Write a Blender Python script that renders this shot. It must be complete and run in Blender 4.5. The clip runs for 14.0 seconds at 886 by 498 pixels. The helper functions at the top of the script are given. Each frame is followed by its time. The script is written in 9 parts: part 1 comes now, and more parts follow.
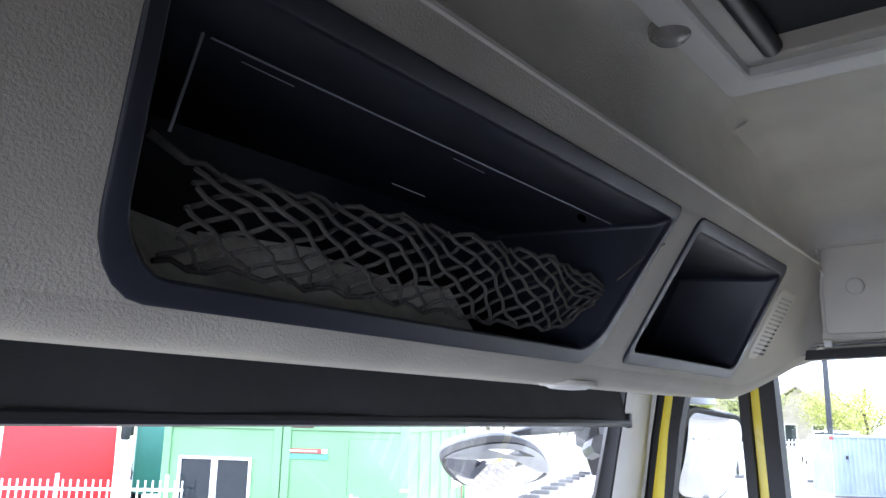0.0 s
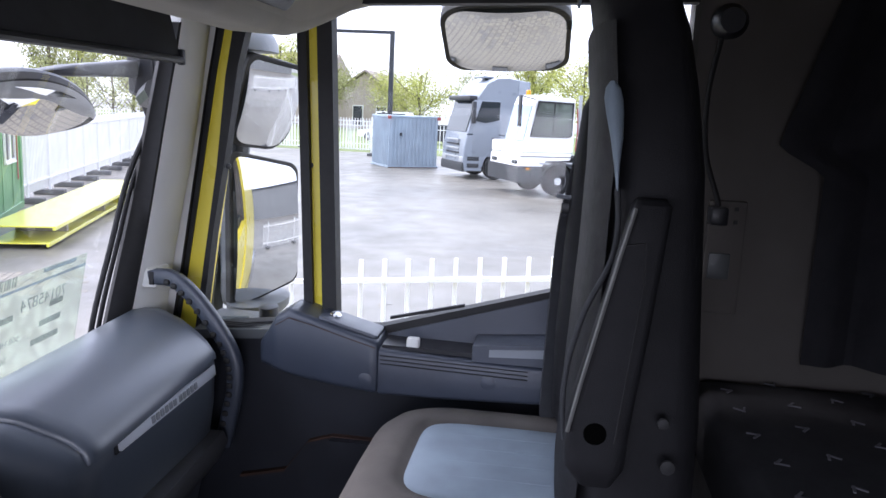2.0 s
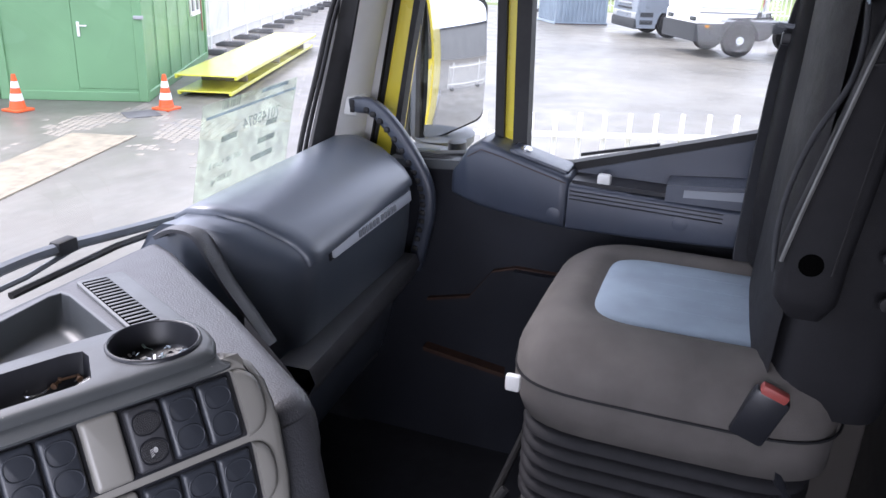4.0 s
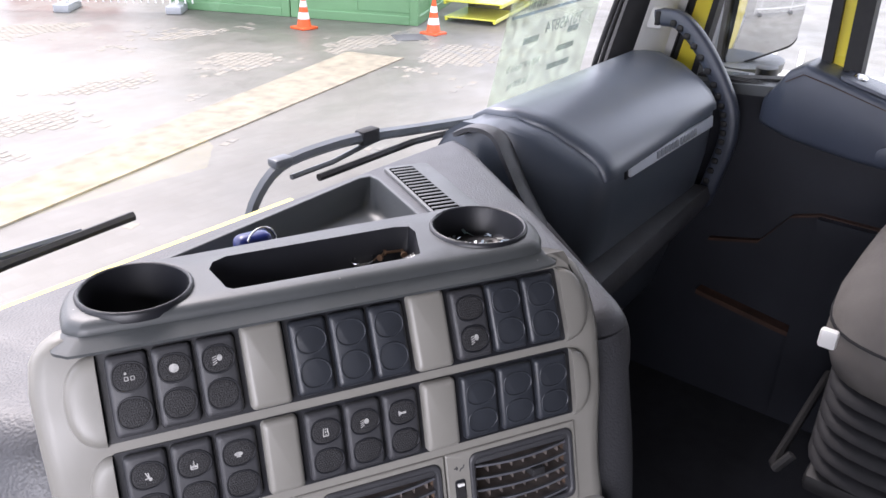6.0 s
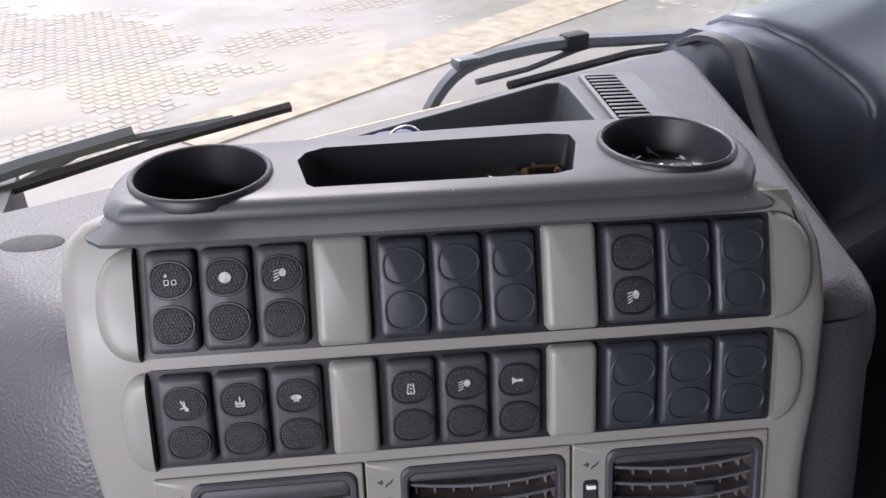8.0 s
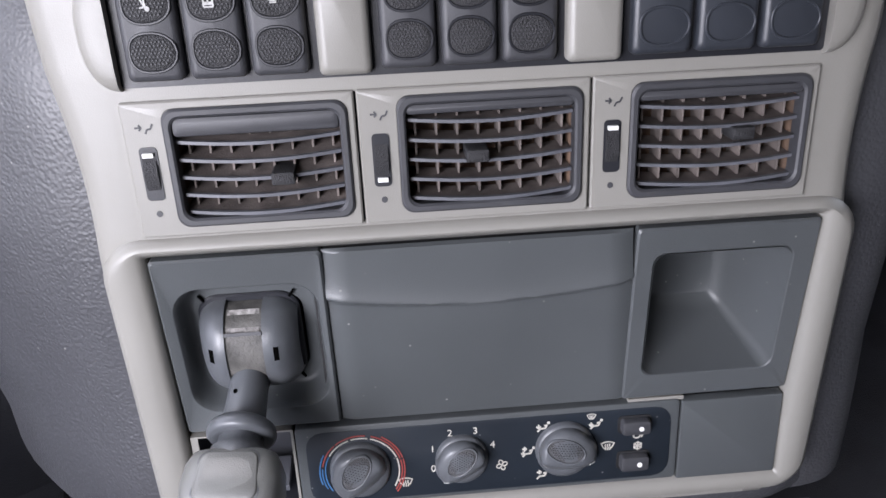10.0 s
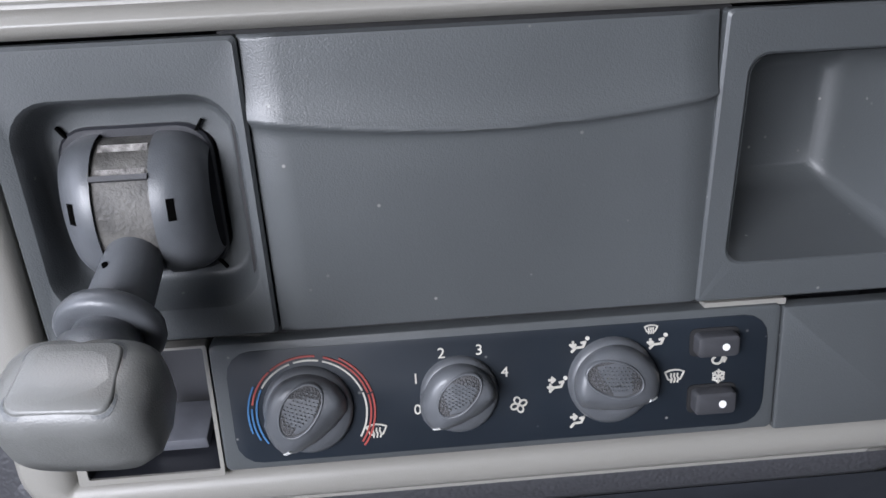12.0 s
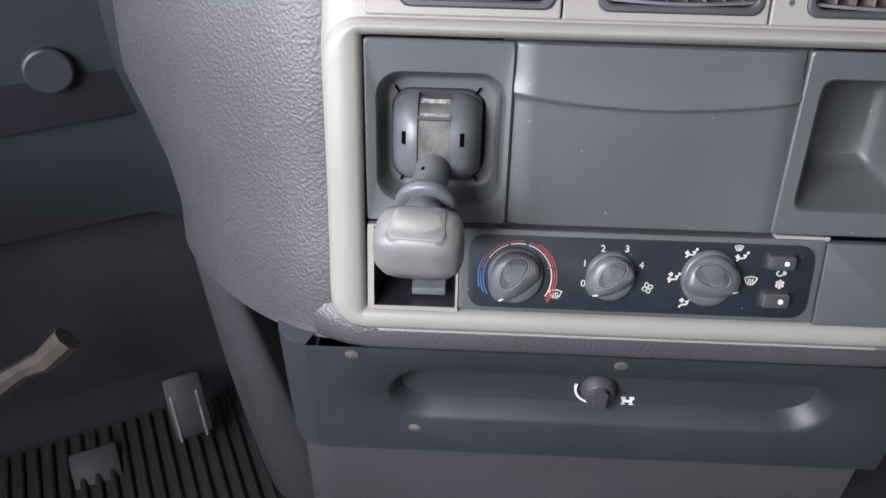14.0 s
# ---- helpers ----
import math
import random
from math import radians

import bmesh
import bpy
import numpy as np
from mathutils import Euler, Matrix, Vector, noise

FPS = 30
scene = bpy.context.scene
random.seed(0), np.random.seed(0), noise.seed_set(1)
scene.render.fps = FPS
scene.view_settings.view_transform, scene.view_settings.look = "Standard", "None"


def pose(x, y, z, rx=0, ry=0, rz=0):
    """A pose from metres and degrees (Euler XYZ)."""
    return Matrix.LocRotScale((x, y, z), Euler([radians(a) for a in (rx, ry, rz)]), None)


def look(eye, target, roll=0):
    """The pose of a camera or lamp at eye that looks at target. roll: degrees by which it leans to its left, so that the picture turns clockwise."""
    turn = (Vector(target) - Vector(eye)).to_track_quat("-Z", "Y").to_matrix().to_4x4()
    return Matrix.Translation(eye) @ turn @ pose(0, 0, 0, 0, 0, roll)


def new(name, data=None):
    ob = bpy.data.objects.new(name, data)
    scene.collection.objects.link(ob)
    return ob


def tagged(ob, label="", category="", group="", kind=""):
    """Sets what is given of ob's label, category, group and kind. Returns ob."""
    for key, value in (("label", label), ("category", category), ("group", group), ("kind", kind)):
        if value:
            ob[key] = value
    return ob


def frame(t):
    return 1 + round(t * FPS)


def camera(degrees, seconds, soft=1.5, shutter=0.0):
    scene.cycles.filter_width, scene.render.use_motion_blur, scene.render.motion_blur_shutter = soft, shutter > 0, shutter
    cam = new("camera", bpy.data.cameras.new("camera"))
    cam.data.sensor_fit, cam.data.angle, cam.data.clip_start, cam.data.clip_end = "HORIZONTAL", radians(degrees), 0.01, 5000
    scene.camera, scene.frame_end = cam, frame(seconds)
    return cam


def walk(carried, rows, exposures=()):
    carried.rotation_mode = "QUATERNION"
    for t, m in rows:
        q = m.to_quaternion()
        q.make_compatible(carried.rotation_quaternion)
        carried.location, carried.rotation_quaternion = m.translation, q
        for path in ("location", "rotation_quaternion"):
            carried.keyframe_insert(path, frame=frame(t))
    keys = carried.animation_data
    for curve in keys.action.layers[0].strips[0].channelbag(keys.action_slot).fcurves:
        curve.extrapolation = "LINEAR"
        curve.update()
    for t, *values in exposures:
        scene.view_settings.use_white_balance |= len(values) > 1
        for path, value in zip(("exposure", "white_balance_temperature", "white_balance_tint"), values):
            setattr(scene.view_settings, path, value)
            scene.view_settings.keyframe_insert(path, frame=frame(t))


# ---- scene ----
cam = camera(59.0, 14.0)
PATH = [
    (0, (-0.582, 0.084, 2.759), (0.957, 1.292, 3.175), 1.3),
    (0.5, (-0.539, 0.086, 2.724), (1.165, 1.069, 3.081), 1.1),
    (1, (-0.53, 0.069, 2.712), (1.279, 0.924, 2.732), 1.3),
    (1.1, (-0.531, 0.08, 2.715), (1.311, 0.86, 2.679), 0.7),
    (1.5, (-0.497, 0.078, 2.69), (1.42, 0.613, 2.49), 2.0),
    (2, (-0.494, 0.075, 2.686), (1.456, 0.345, 2.335), 2.7),
    (2.5, (-0.516, 0.097, 2.676), (1.427, 0.402, 2.315), 2.4),
    (3, (-0.535, 0.097, 2.681), (1.342, 0.653, 2.269), 1.5),
    (3.2, (-0.527, 0.107, 2.665), (1.324, 0.677, 2.164), 1.5),
    (5.3, (-0.546, 0.157, 2.607), (1.094, 0.92, 1.753), 2.6),
    (5.5, (-0.533, 0.176, 2.594), (1.067, 1.014, 1.735), 2.6),
    (6, (-0.525, 0.225, 2.571), (0.901, 1.323, 1.699), 2.1),
    (6.5, (-0.5, 0.239, 2.552), (0.674, 1.596, 1.67), 1.1),
    (7, (-0.436, 0.262, 2.536), (0.621, 1.704, 1.638), 0.8),
    (7.2, (-0.424, 0.275, 2.529), (0.6, 1.695, 1.562), 1.0),
    (9.3, (-0.379, 0.27, 2.415), (0.496, 1.705, 1.331), -1.0),
    (9.5, (-0.386, 0.267, 2.4), (0.469, 1.669, 1.259), -1.0),
    (10, (-0.401, 0.245, 2.363), (0.392, 1.555, 1.076), -1.3),
    (10.2, (-0.408, 0.239, 2.342), (0.364, 1.532, 1.026), -1.6),
    (10.5, (-0.395, 0.245, 2.321), (0.315, 1.451, 0.892), -1.9),
    (11, (-0.403, 0.261, 2.286), (0.303, 1.488, 0.874), -2.4),
    (11.5, (-0.378, 0.289, 2.228), (0.437, 1.653, 1.013), -1.7),
    (12, (-0.368, 0.291, 2.203), (0.461, 1.674, 1.02), -1.7),
    (12.5, (-0.37, 0.284, 2.198), (0.45, 1.663, 1.004), -1.7),
    (13, (-0.403, 0.259, 2.214), (0.422, 1.628, 1.012), -1.5),
    (13.5, (-0.448, 0.227, 2.244), (0.337, 1.602, 1.021), -0.1),
    (14, (-0.51, 0.177, 2.286), (0.166, 1.605, 1.06), 1.0),
]
EXPOSURES = [(0, 2.65, 5700, 17), (0.6, 2.15, 5650, 25), (0.8, 1.6, 5750, 24), (1.0, 1.3, 5850, 23), (1.5, 1.2, 5900, 22), (2.0, 1.35, 5900, 22), (2.5, 1.43, 5950, 22), (3.0, 1.45, 6000, 22), (3.2, 1.45, 6000, 22), (5.3, 1.72, 6200, 22), (6.5, 1.22, 6400, 21), (7.2, 1.05, 6400, 21), (9.3, 1.72, 6300, 20), (9.8, 1.8, 6300, 20), (10.5, 2.12, 6350, 19), (11, 2.05, 6350, 19), (12, 1.8, 6200, 16), (12.6, 1.8, 6200, 16), (13, 1.9, 6300, 18), (13.5, 2.05, 6350, 18), (14, 2.2, 6400, 18)]
walk(cam, [(t, look(eye, target, roll)) for t, eye, target, roll in PATH], EXPOSURES)

# ---- world, sun and exposure ----
world = bpy.data.worlds.new("sky")
scene.world = world
world.use_nodes = True
wn = world.node_tree
sky = wn.nodes.new("ShaderNodeTexSky")
sky.sky_type, sky.sun_disc = "NISHITA", False
sky.sun_elevation, sky.sun_rotation = radians(53), radians(12.8)
sky.air_density, sky.dust_density, sky.ozone_density = 1.0, 5.0, 1.0
wmix = wn.nodes.new("ShaderNodeMix")
wmix.data_type = "RGBA"
wmix.inputs[0].default_value = 0.72
wmix.inputs[7].default_value = (9.0, 9.4, 10.2, 1)
cl = wn.nodes.new("ShaderNodeTexNoise")
cl.inputs["Scale"].default_value, cl.inputs["Detail"].default_value = 2.2, 6
clr = wn.nodes.new("ShaderNodeMapRange")
clr.inputs[1].default_value, clr.inputs[2].default_value = 0.35, 0.65
clr.inputs[3].default_value, clr.inputs[4].default_value = 0.5, 0.9
wn.links.new(cl.outputs[0], clr.inputs[0])
wn.links.new(clr.outputs[0], wmix.inputs[0])
wn.links.new(sky.outputs[0], wmix.inputs[6])
wn.links.new(wmix.outputs[2], wn.nodes["Background"].inputs[0])
wn.nodes["Background"].inputs[1].default_value = 0.15
sun_data = bpy.data.lights.new("sun", "SUN")
sun_data.energy, sun_data.angle, sun_data.color = 1.3, radians(20), (1, 0.96, 0.9)
sun = new("sun", sun_data)
sun.matrix_world = look((0, 0, 30), (-5, -22, 0))

# added area lamp, stands in for daylight from the unseen driver's side
side_fill = bpy.data.lights.new("driver_side_fill", "AREA")
side_fill.shape, side_fill.size, side_fill.size_y, side_fill.energy = "RECTANGLE", 0.60, 0.45, 1.65
side_fill.color = (0.97, 0.99, 1.0)
side_fill.spread = radians(102)
dl = new("driver_side_fill", side_fill)
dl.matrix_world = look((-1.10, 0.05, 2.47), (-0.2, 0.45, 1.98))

# ---- materials ----


def mat(name, rgb, rough=0.5, metal=0.0, vary=0.15, scale=6.0, grain=0.0, gscale=900.0, kind="noise", rvary=0.1, spec=0.5, coat=0.0, island=0.0, specks=0.0):
    """A surface with a base colour that drifts at large scale, and grain in its relief."""
    m = bpy.data.materials.new(name)
    m.use_nodes = True
    nt = m.node_tree
    b = nt.nodes["Principled BSDF"]
    tc = nt.nodes.new("ShaderNodeTexCoord")
    big = nt.nodes.new("ShaderNodeTexNoise")
    big.inputs["Scale"].default_value, big.inputs["Detail"].default_value = scale, 5
    nt.links.new(tc.outputs["Object"], big.inputs["Vector"])
    mr = nt.nodes.new("ShaderNodeMapRange")
    mr.inputs[1].default_value, mr.inputs[2].default_value = 0.3, 0.7
    mr.inputs[3].default_value, mr.inputs[4].default_value = 1 - vary, 1 + vary
    nt.links.new(big.outputs[0], mr.inputs[0])
    fac = mr.outputs[0]
    if island:
        oi = nt.nodes.new("ShaderNodeObjectInfo")
        gi = nt.nodes.new("ShaderNodeNewGeometry")
        ad = nt.nodes.new("ShaderNodeMath")
        ad.operation = "ADD"
        nt.links.new(oi.outputs["Random"], ad.inputs[0])
        nt.links.new(gi.outputs["Random Per Island"], ad.inputs[1])
        fr = nt.nodes.new("ShaderNodeMath")
        fr.operation = "FRACT"
        nt.links.new(ad.outputs[0], fr.inputs[0])
        ir = nt.nodes.new("ShaderNodeMapRange")
        ir.inputs[3].default_value, ir.inputs[4].default_value = 1 - island, 1 + island
        nt.links.new(fr.outputs[0], ir.inputs[0])
        mu = nt.nodes.new("ShaderNodeMath")
        mu.operation = "MULTIPLY"
        nt.links.new(fac, mu.inputs[0])
        nt.links.new(ir.outputs[0], mu.inputs[1])
        fac = mu.outputs[0]
    vm = nt.nodes.new("ShaderNodeVectorMath")
    vm.operation = "SCALE"
    vm.inputs[0].default_value = rgb
    nt.links.new(fac, vm.inputs["Scale"])
    nt.links.new(vm.outputs[0], b.inputs["Base Color"])
    if specks:
        vo = nt.nodes.new("ShaderNodeTexVoronoi")
        vo.inputs["Scale"].default_value = 150
        nt.links.new(tc.outputs["Object"], vo.inputs["Vector"])
        near_ = nt.nodes.new("ShaderNodeMapRange")
        near_.inputs[1].default_value, near_.inputs[2].default_value = 0.12, 0.06
        nt.links.new(vo.outputs["Distance"], near_.inputs[0])
        sep = nt.nodes.new("ShaderNodeSeparateColor")
        nt.links.new(vo.outputs["Color"], sep.inputs[0])
        rare = nt.nodes.new("ShaderNodeMapRange")
        rare.inputs[1].default_value, rare.inputs[2].default_value = 1 - specks, 1.0
        nt.links.new(sep.outputs[0], rare.inputs[0])
        both = nt.nodes.new("ShaderNodeMath")
        both.operation = "MULTIPLY"
        nt.links.new(near_.outputs[0], both.inputs[0])
        nt.links.new(rare.outputs[0], both.inputs[1])
        dust = nt.nodes.new("ShaderNodeMix")
        dust.data_type = "RGBA"
        dust.inputs[7].default_value = (0.26, 0.255, 0.245, 1)
        nt.links.new(both.outputs[0], dust.inputs[0])
        nt.links.new(vm.outputs[0], dust.inputs[6])
        nt.links.new(dust.outputs[2], b.inputs["Base Color"])
    rr_ = nt.nodes.new("ShaderNodeMapRange")
    rr_.inputs[3].default_value, rr_.inputs[4].default_value = max(0.02, rough - rvary), min(1, rough + rvary)
    n2 = nt.nodes.new("ShaderNodeTexNoise")
    n2.inputs["Scale"].default_value, n2.inputs["Detail"].default_value = scale * 4.3, 4
    nt.links.new(tc.outputs["Object"], n2.inputs["Vector"])
    nt.links.new(n2.outputs[0], rr_.inputs[0])
    nt.links.new(rr_.outputs[0], b.inputs["Roughness"])
    b.inputs["Metallic"].default_value = metal
    b.inputs["Specular IOR Level"].default_value = spec
    b.inputs["Coat Weight"].default_value = coat
    if grain:
        if kind == "leather":
            t = nt.nodes.new("ShaderNodeTexVoronoi")
            t.feature = "SMOOTH_F1"
            t.inputs["Scale"].default_value = gscale
            out = t.outputs["Distance"]
        else:
            t = nt.nodes.new("ShaderNodeTexNoise")
            t.inputs["Scale"].default_value, t.inputs["Detail"].default_value = gscale, 2
            out = t.outputs[0]
        nt.links.new(tc.outputs["Object"], t.inputs["Vector"])
        bump = nt.nodes.new("ShaderNodeBump")
        bump.inputs["Strength"].default_value, bump.inputs["Distance"].default_value = grain, 0.001
        nt.links.new(out, bump.inputs["Height"])
        nt.links.new(bump.outputs[0], b.inputs["Normal"])
    return m


def glass_mat(name, tint, gloss):
    m = bpy.data.materials.new(name)
    m.use_nodes = True
    nt = m.node_tree
    nt.nodes.remove(nt.nodes["Principled BSDF"])
    tr = nt.nodes.new("ShaderNodeBsdfTransparent")
    tr.inputs[0].default_value = (*tint, 1)
    gl = nt.nodes.new("ShaderNodeBsdfGlossy")
    gl.inputs["Roughness"].default_value = 0.02
    lw = nt.nodes.new("ShaderNodeLayerWeight")
    lw.inputs[0].default_value = 0.25
    fr = nt.nodes.new("ShaderNodeMapRange")
    fr.inputs[3].default_value, fr.inputs[4].default_value = gloss, 0.35
    nt.links.new(lw.outputs["Facing"], fr.inputs[0])
    mx = nt.nodes.new("ShaderNodeMixShader")
    nt.links.new(fr.outputs[0], mx.inputs[0])
    nt.links.new(tr.outputs[0], mx.inputs[1])
    nt.links.new(gl.outputs[0], mx.inputs[2])
    nt.links.new(mx.outputs[0], nt.nodes["Material Output"].inputs[0])
    return m


M_DASH = mat("dash_vinyl", (0.046, 0.047, 0.052), 0.48, vary=0.14, grain=0.42, gscale=520, kind="leather", spec=0.7, specks=0.08)
M_DASH2 = mat("smooth_dark_plastic", (0.065, 0.071, 0.074), 0.42, spec=0.6, vary=0.18, grain=0.15, gscale=1500, specks=0.16)
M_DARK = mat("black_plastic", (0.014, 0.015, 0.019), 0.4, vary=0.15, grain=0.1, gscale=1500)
M_PRINT = mat("worn_print", (0.42, 0.42, 0.41), 0.6, vary=0.3, scale=300)
M_SWITCH = mat("switch_plastic", (0.044, 0.045, 0.050), 0.5, vary=0.12, scale=40, grain=0.12, gscale=2200)
M_BLANK = mat("blank_plastic", (0.030, 0.034, 0.042), 0.40, vary=0.1, scale=40, grain=0.1, gscale=2200)
M_PAD = mat("rubber_dots", (0.020, 0.020, 0.022), 0.6, vary=0.2, scale=60, grain=0.6, gscale=1900, kind="leather")
M_BEIGE = mat("taupe_plastic", (0.238, 0.231, 0.210), 0.38, vary=0.06, scale=9, grain=0.12, gscale=1600)
M_HEAD = mat("headliner_fabric", (0.66, 0.635, 0.575), 0.95, vary=0.1, scale=7, grain=1.0, gscale=520)
M_FLOCK = mat("flocked_shelf_fabric", (0.45, 0.43, 0.38), 0.95, vary=0.1, scale=7, grain=1.0, gscale=420)
M_HEADP = mat("headliner_plastic", (0.57, 0.55, 0.50), 0.6, vary=0.08, scale=6, grain=0.5, gscale=900)
M_PILLAR = mat("pale_pillar_trim", (0.70, 0.70, 0.68), 0.5, vary=0.06, scale=8, grain=0.3, gscale=1100)
M_BTN = mat("satin_grey_cap", (0.30, 0.29, 0.27), 0.25, vary=0.1, scale=20)
M_BLIND = mat("blind_fabric", (0.030, 0.031, 0.034), 0.9, vary=0.15, scale=12, grain=0.6, gscale=1400)
M_SEAT = mat("seat_cloth", (0.106, 0.097, 0.090), 0.95, vary=0.15, scale=14, grain=1.0, gscale=1000)
M_SEATB = mat("seat_cloth_blue", (0.27, 0.335, 0.40), 0.95, vary=0.1, scale=14, grain=0.9, gscale=1000)
M_LEATH = mat("black_vinyl", (0.012, 0.012, 0.014), 0.7, vary=0.12, scale=10, grain=0.4, gscale=900, kind="leather", spec=0.3)
M_YELLOW = mat("yellow_paint", (0.80, 0.66, 0.05), 0.3, vary=0.06, scale=5, coat=0.5)
M_RUBBER = mat("black_rubber", (0.012, 0.012, 0.013), 0.65, vary=0.2, scale=20)
# Near-black without gloss: the shade between the grille slats is in the colour
M_HOLE0 = mat("gap_shade", (0.002, 0.002, 0.002), 1.0, vary=0.0, spec=0.0)
M_CHROME = mat("metal", (0.6, 0.6, 0.6), 0.25, metal=1.0, vary=0.05)
M_SILVER = mat("silver_label", (0.62, 0.66, 0.72), 0.32, metal=0.0, vary=0.04, rvary=0.04)
M_CREAM = mat("cream_marking", (0.50, 0.48, 0.43), 0.6, vary=0.1, scale=200)
M_GREYL = mat("raised_grey_lettering", (0.26, 0.28, 0.31), 0.35, vary=0.05)
M_WHITEP = mat("white_marking", (0.78, 0.78, 0.76), 0.6, vary=0.04)
M_RED = mat("red_marking", (0.31, 0.06, 0.05), 0.5, vary=0.05)
M_BLUE = mat("blue_marking", (0.04, 0.14, 0.30), 0.5, vary=0.05)
M_MIRROR = mat("mirror", (0.66, 0.67, 0.68), 0.03, metal=1.0, vary=0.01, rvary=0.01)
M_GLASS = glass_mat("clear_glass", (0.95, 0.97, 0.96), 0.015)
M_DOOR = mat("door_lining_plastic", (0.046, 0.056, 0.080), 0.36, vary=0.12, grain=0.3, gscale=1300, kind="leather", spec=0.7)
# Darker copy of the lining plastic: shade low on the door painted in
M_DOOR_SHADE = mat("door_lining_shaded", (0.017, 0.019, 0.026), 0.5, vary=0.15, grain=0.3, gscale=1300, kind="leather", spec=0.4)
M_BIN = mat("bin_plastic", (0.016, 0.019, 0.030), 0.45, vary=0.2, grain=0.2, gscale=1400, spec=0.5)
M_LID = mat("lid_plastic", (0.070, 0.084, 0.107), 0.36, vary=0.05, scale=5, rvary=0.02, spec=0.8)
M_WALLR = mat("cab_wall_vinyl", (0.100, 0.090, 0.082), 0.8, vary=0.08, scale=5, grain=0.5, gscale=700)
M_CARPET = mat("floor_rubber", (0.019, 0.020, 0.025), 0.75, vary=0.3, scale=9, grain=0.8, gscale=500)
M_BUNK = mat("mattress_cloth", (0.018, 0.018, 0.022), 0.95, vary=0.2, scale=15, grain=0.8, gscale=800)
M_ORANGE = mat("brown_edge", (0.050, 0.023, 0.014), 0.7, vary=0.3, scale=25)
M_NET = mat("net_cord", (0.072, 0.068, 0.062), 0.8, vary=0.2, scale=60)
M_STRAP = mat("belt_webbing", (0.034, 0.036, 0.041), 0.75, vary=0.1, scale=30, grain=0.5, gscale=900)

# ---- building helpers ----


def V(*a):
    return Vector(a)


def flat(x, y, h):
    return Vector((x, y, h))


def finish(name, bm, material, smooth=35):
    me = bpy.data.meshes.new(name)
    bmesh.ops.remove_doubles(bm, verts=bm.verts, dist=1e-5)
    bmesh.ops.recalc_face_normals(bm, faces=bm.faces)
    bm.to_mesh(me)
    bm.free()
    me.materials.append(material)
    if smooth:
        me.polygons.foreach_set("use_smooth", [True] * len(me.polygons))
        me.set_sharp_from_angle(angle=radians(smooth))
    return me


def thing(name, label, category, at=(0, 0, 0), group="", kind="", turn=0):
    ob = new(name)
    ob.empty_display_size = 0.05
    ob.matrix_world = pose(*at, 0, 0, turn)
    return tagged(ob, label, category, group, kind)


def part(name, bm, material, parent, label="", smooth=35, local=False):
    """One mesh object under a thing or a part; built in world coordinates unless local."""
    ob = new(name, finish(name, bm, material, smooth))
    ob.parent = parent
    if not local:
        up, inv = parent, Matrix.Identity(4)
        chain = []
        while up:
            chain.append(up)
            up = up.parent
        for o in reversed(chain):
            inv = inv @ o.matrix_parent_inverse @ o.matrix_basis
        ob.matrix_parent_inverse = inv.inverted()
    return tagged(ob, label)


def solo(name, bm, material, label="", category="", group="", kind="", smooth=35):
    return tagged(new(name, finish(name, bm, material, smooth)), label, category, group, kind)


def box(bm, c, s, m=None, bev=0.0, seg=2):
    r = bmesh.ops.create_cube(bm, size=1)
    t = (m or Matrix.Identity(4)) @ Matrix.Translation(c) @ Matrix.Diagonal((*s, 1))
    bmesh.ops.transform(bm, matrix=t, verts=r["verts"])
    if bev:
        edges = list({e for v in r["verts"] for e in v.link_edges})
        bmesh.ops.bevel(bm, geom=edges, offset=bev, segments=seg, profile=0.5, affect="EDGES", clamp_overlap=True)
    return bm


def loft(bm, rings, closed=True, caps=True):
    vs = [[bm.verts.new(p) for p in ring] for ring in rings]
    n = len(rings[0])
    for a, b in zip(vs, vs[1:]):
        for i in range(n if closed else n - 1):
            j = (i + 1) % n
            bm.faces.new((a[i], a[j], b[j], b[i]))
    if caps and closed:
        bm.faces.new(vs[0][::-1])
        bm.faces.new(vs[-1])
    return bm


def tube(bm, pts, r, n=8, caps=True):
    pts = [Vector(p) for p in pts]
    rad = r if isinstance(r, (list, tuple)) else [r] * len(pts)
    rings, up = [], None
    for i, p in enumerate(pts):
        d = (pts[min(i + 1, len(pts) - 1)] - pts[max(i - 1, 0)]).normalized()
        if up is None:
            up = d.orthogonal().normalized()
        up = (up - d * up.dot(d)).normalized()
        side = d.cross(up)
        rings.append([p + (up * math.cos(2 * math.pi * k / n) + side * math.sin(2 * math.pi * k / n)) * rad[i] for k in range(n)])
    return loft(bm, rings, True, caps)


def curve(pts, n=6):
    """Points along a smooth line through pts."""
    pts = [Vector(p) for p in pts]
    out = []
    for i in range(len(pts) - 1):
        a, b, c, d = pts[max(i - 1, 0)], pts[i], pts[i + 1], pts[min(i + 2, len(pts) - 1)]
        for k in range(n):
            t = k / n
            out.append(0.5 * (2 * b + (c - a) * t + (2 * a - 5 * b + 4 * c - d) * t * t + (3 * b - a - 3 * c + d) * t ** 3))
    return out + [pts[-1]]


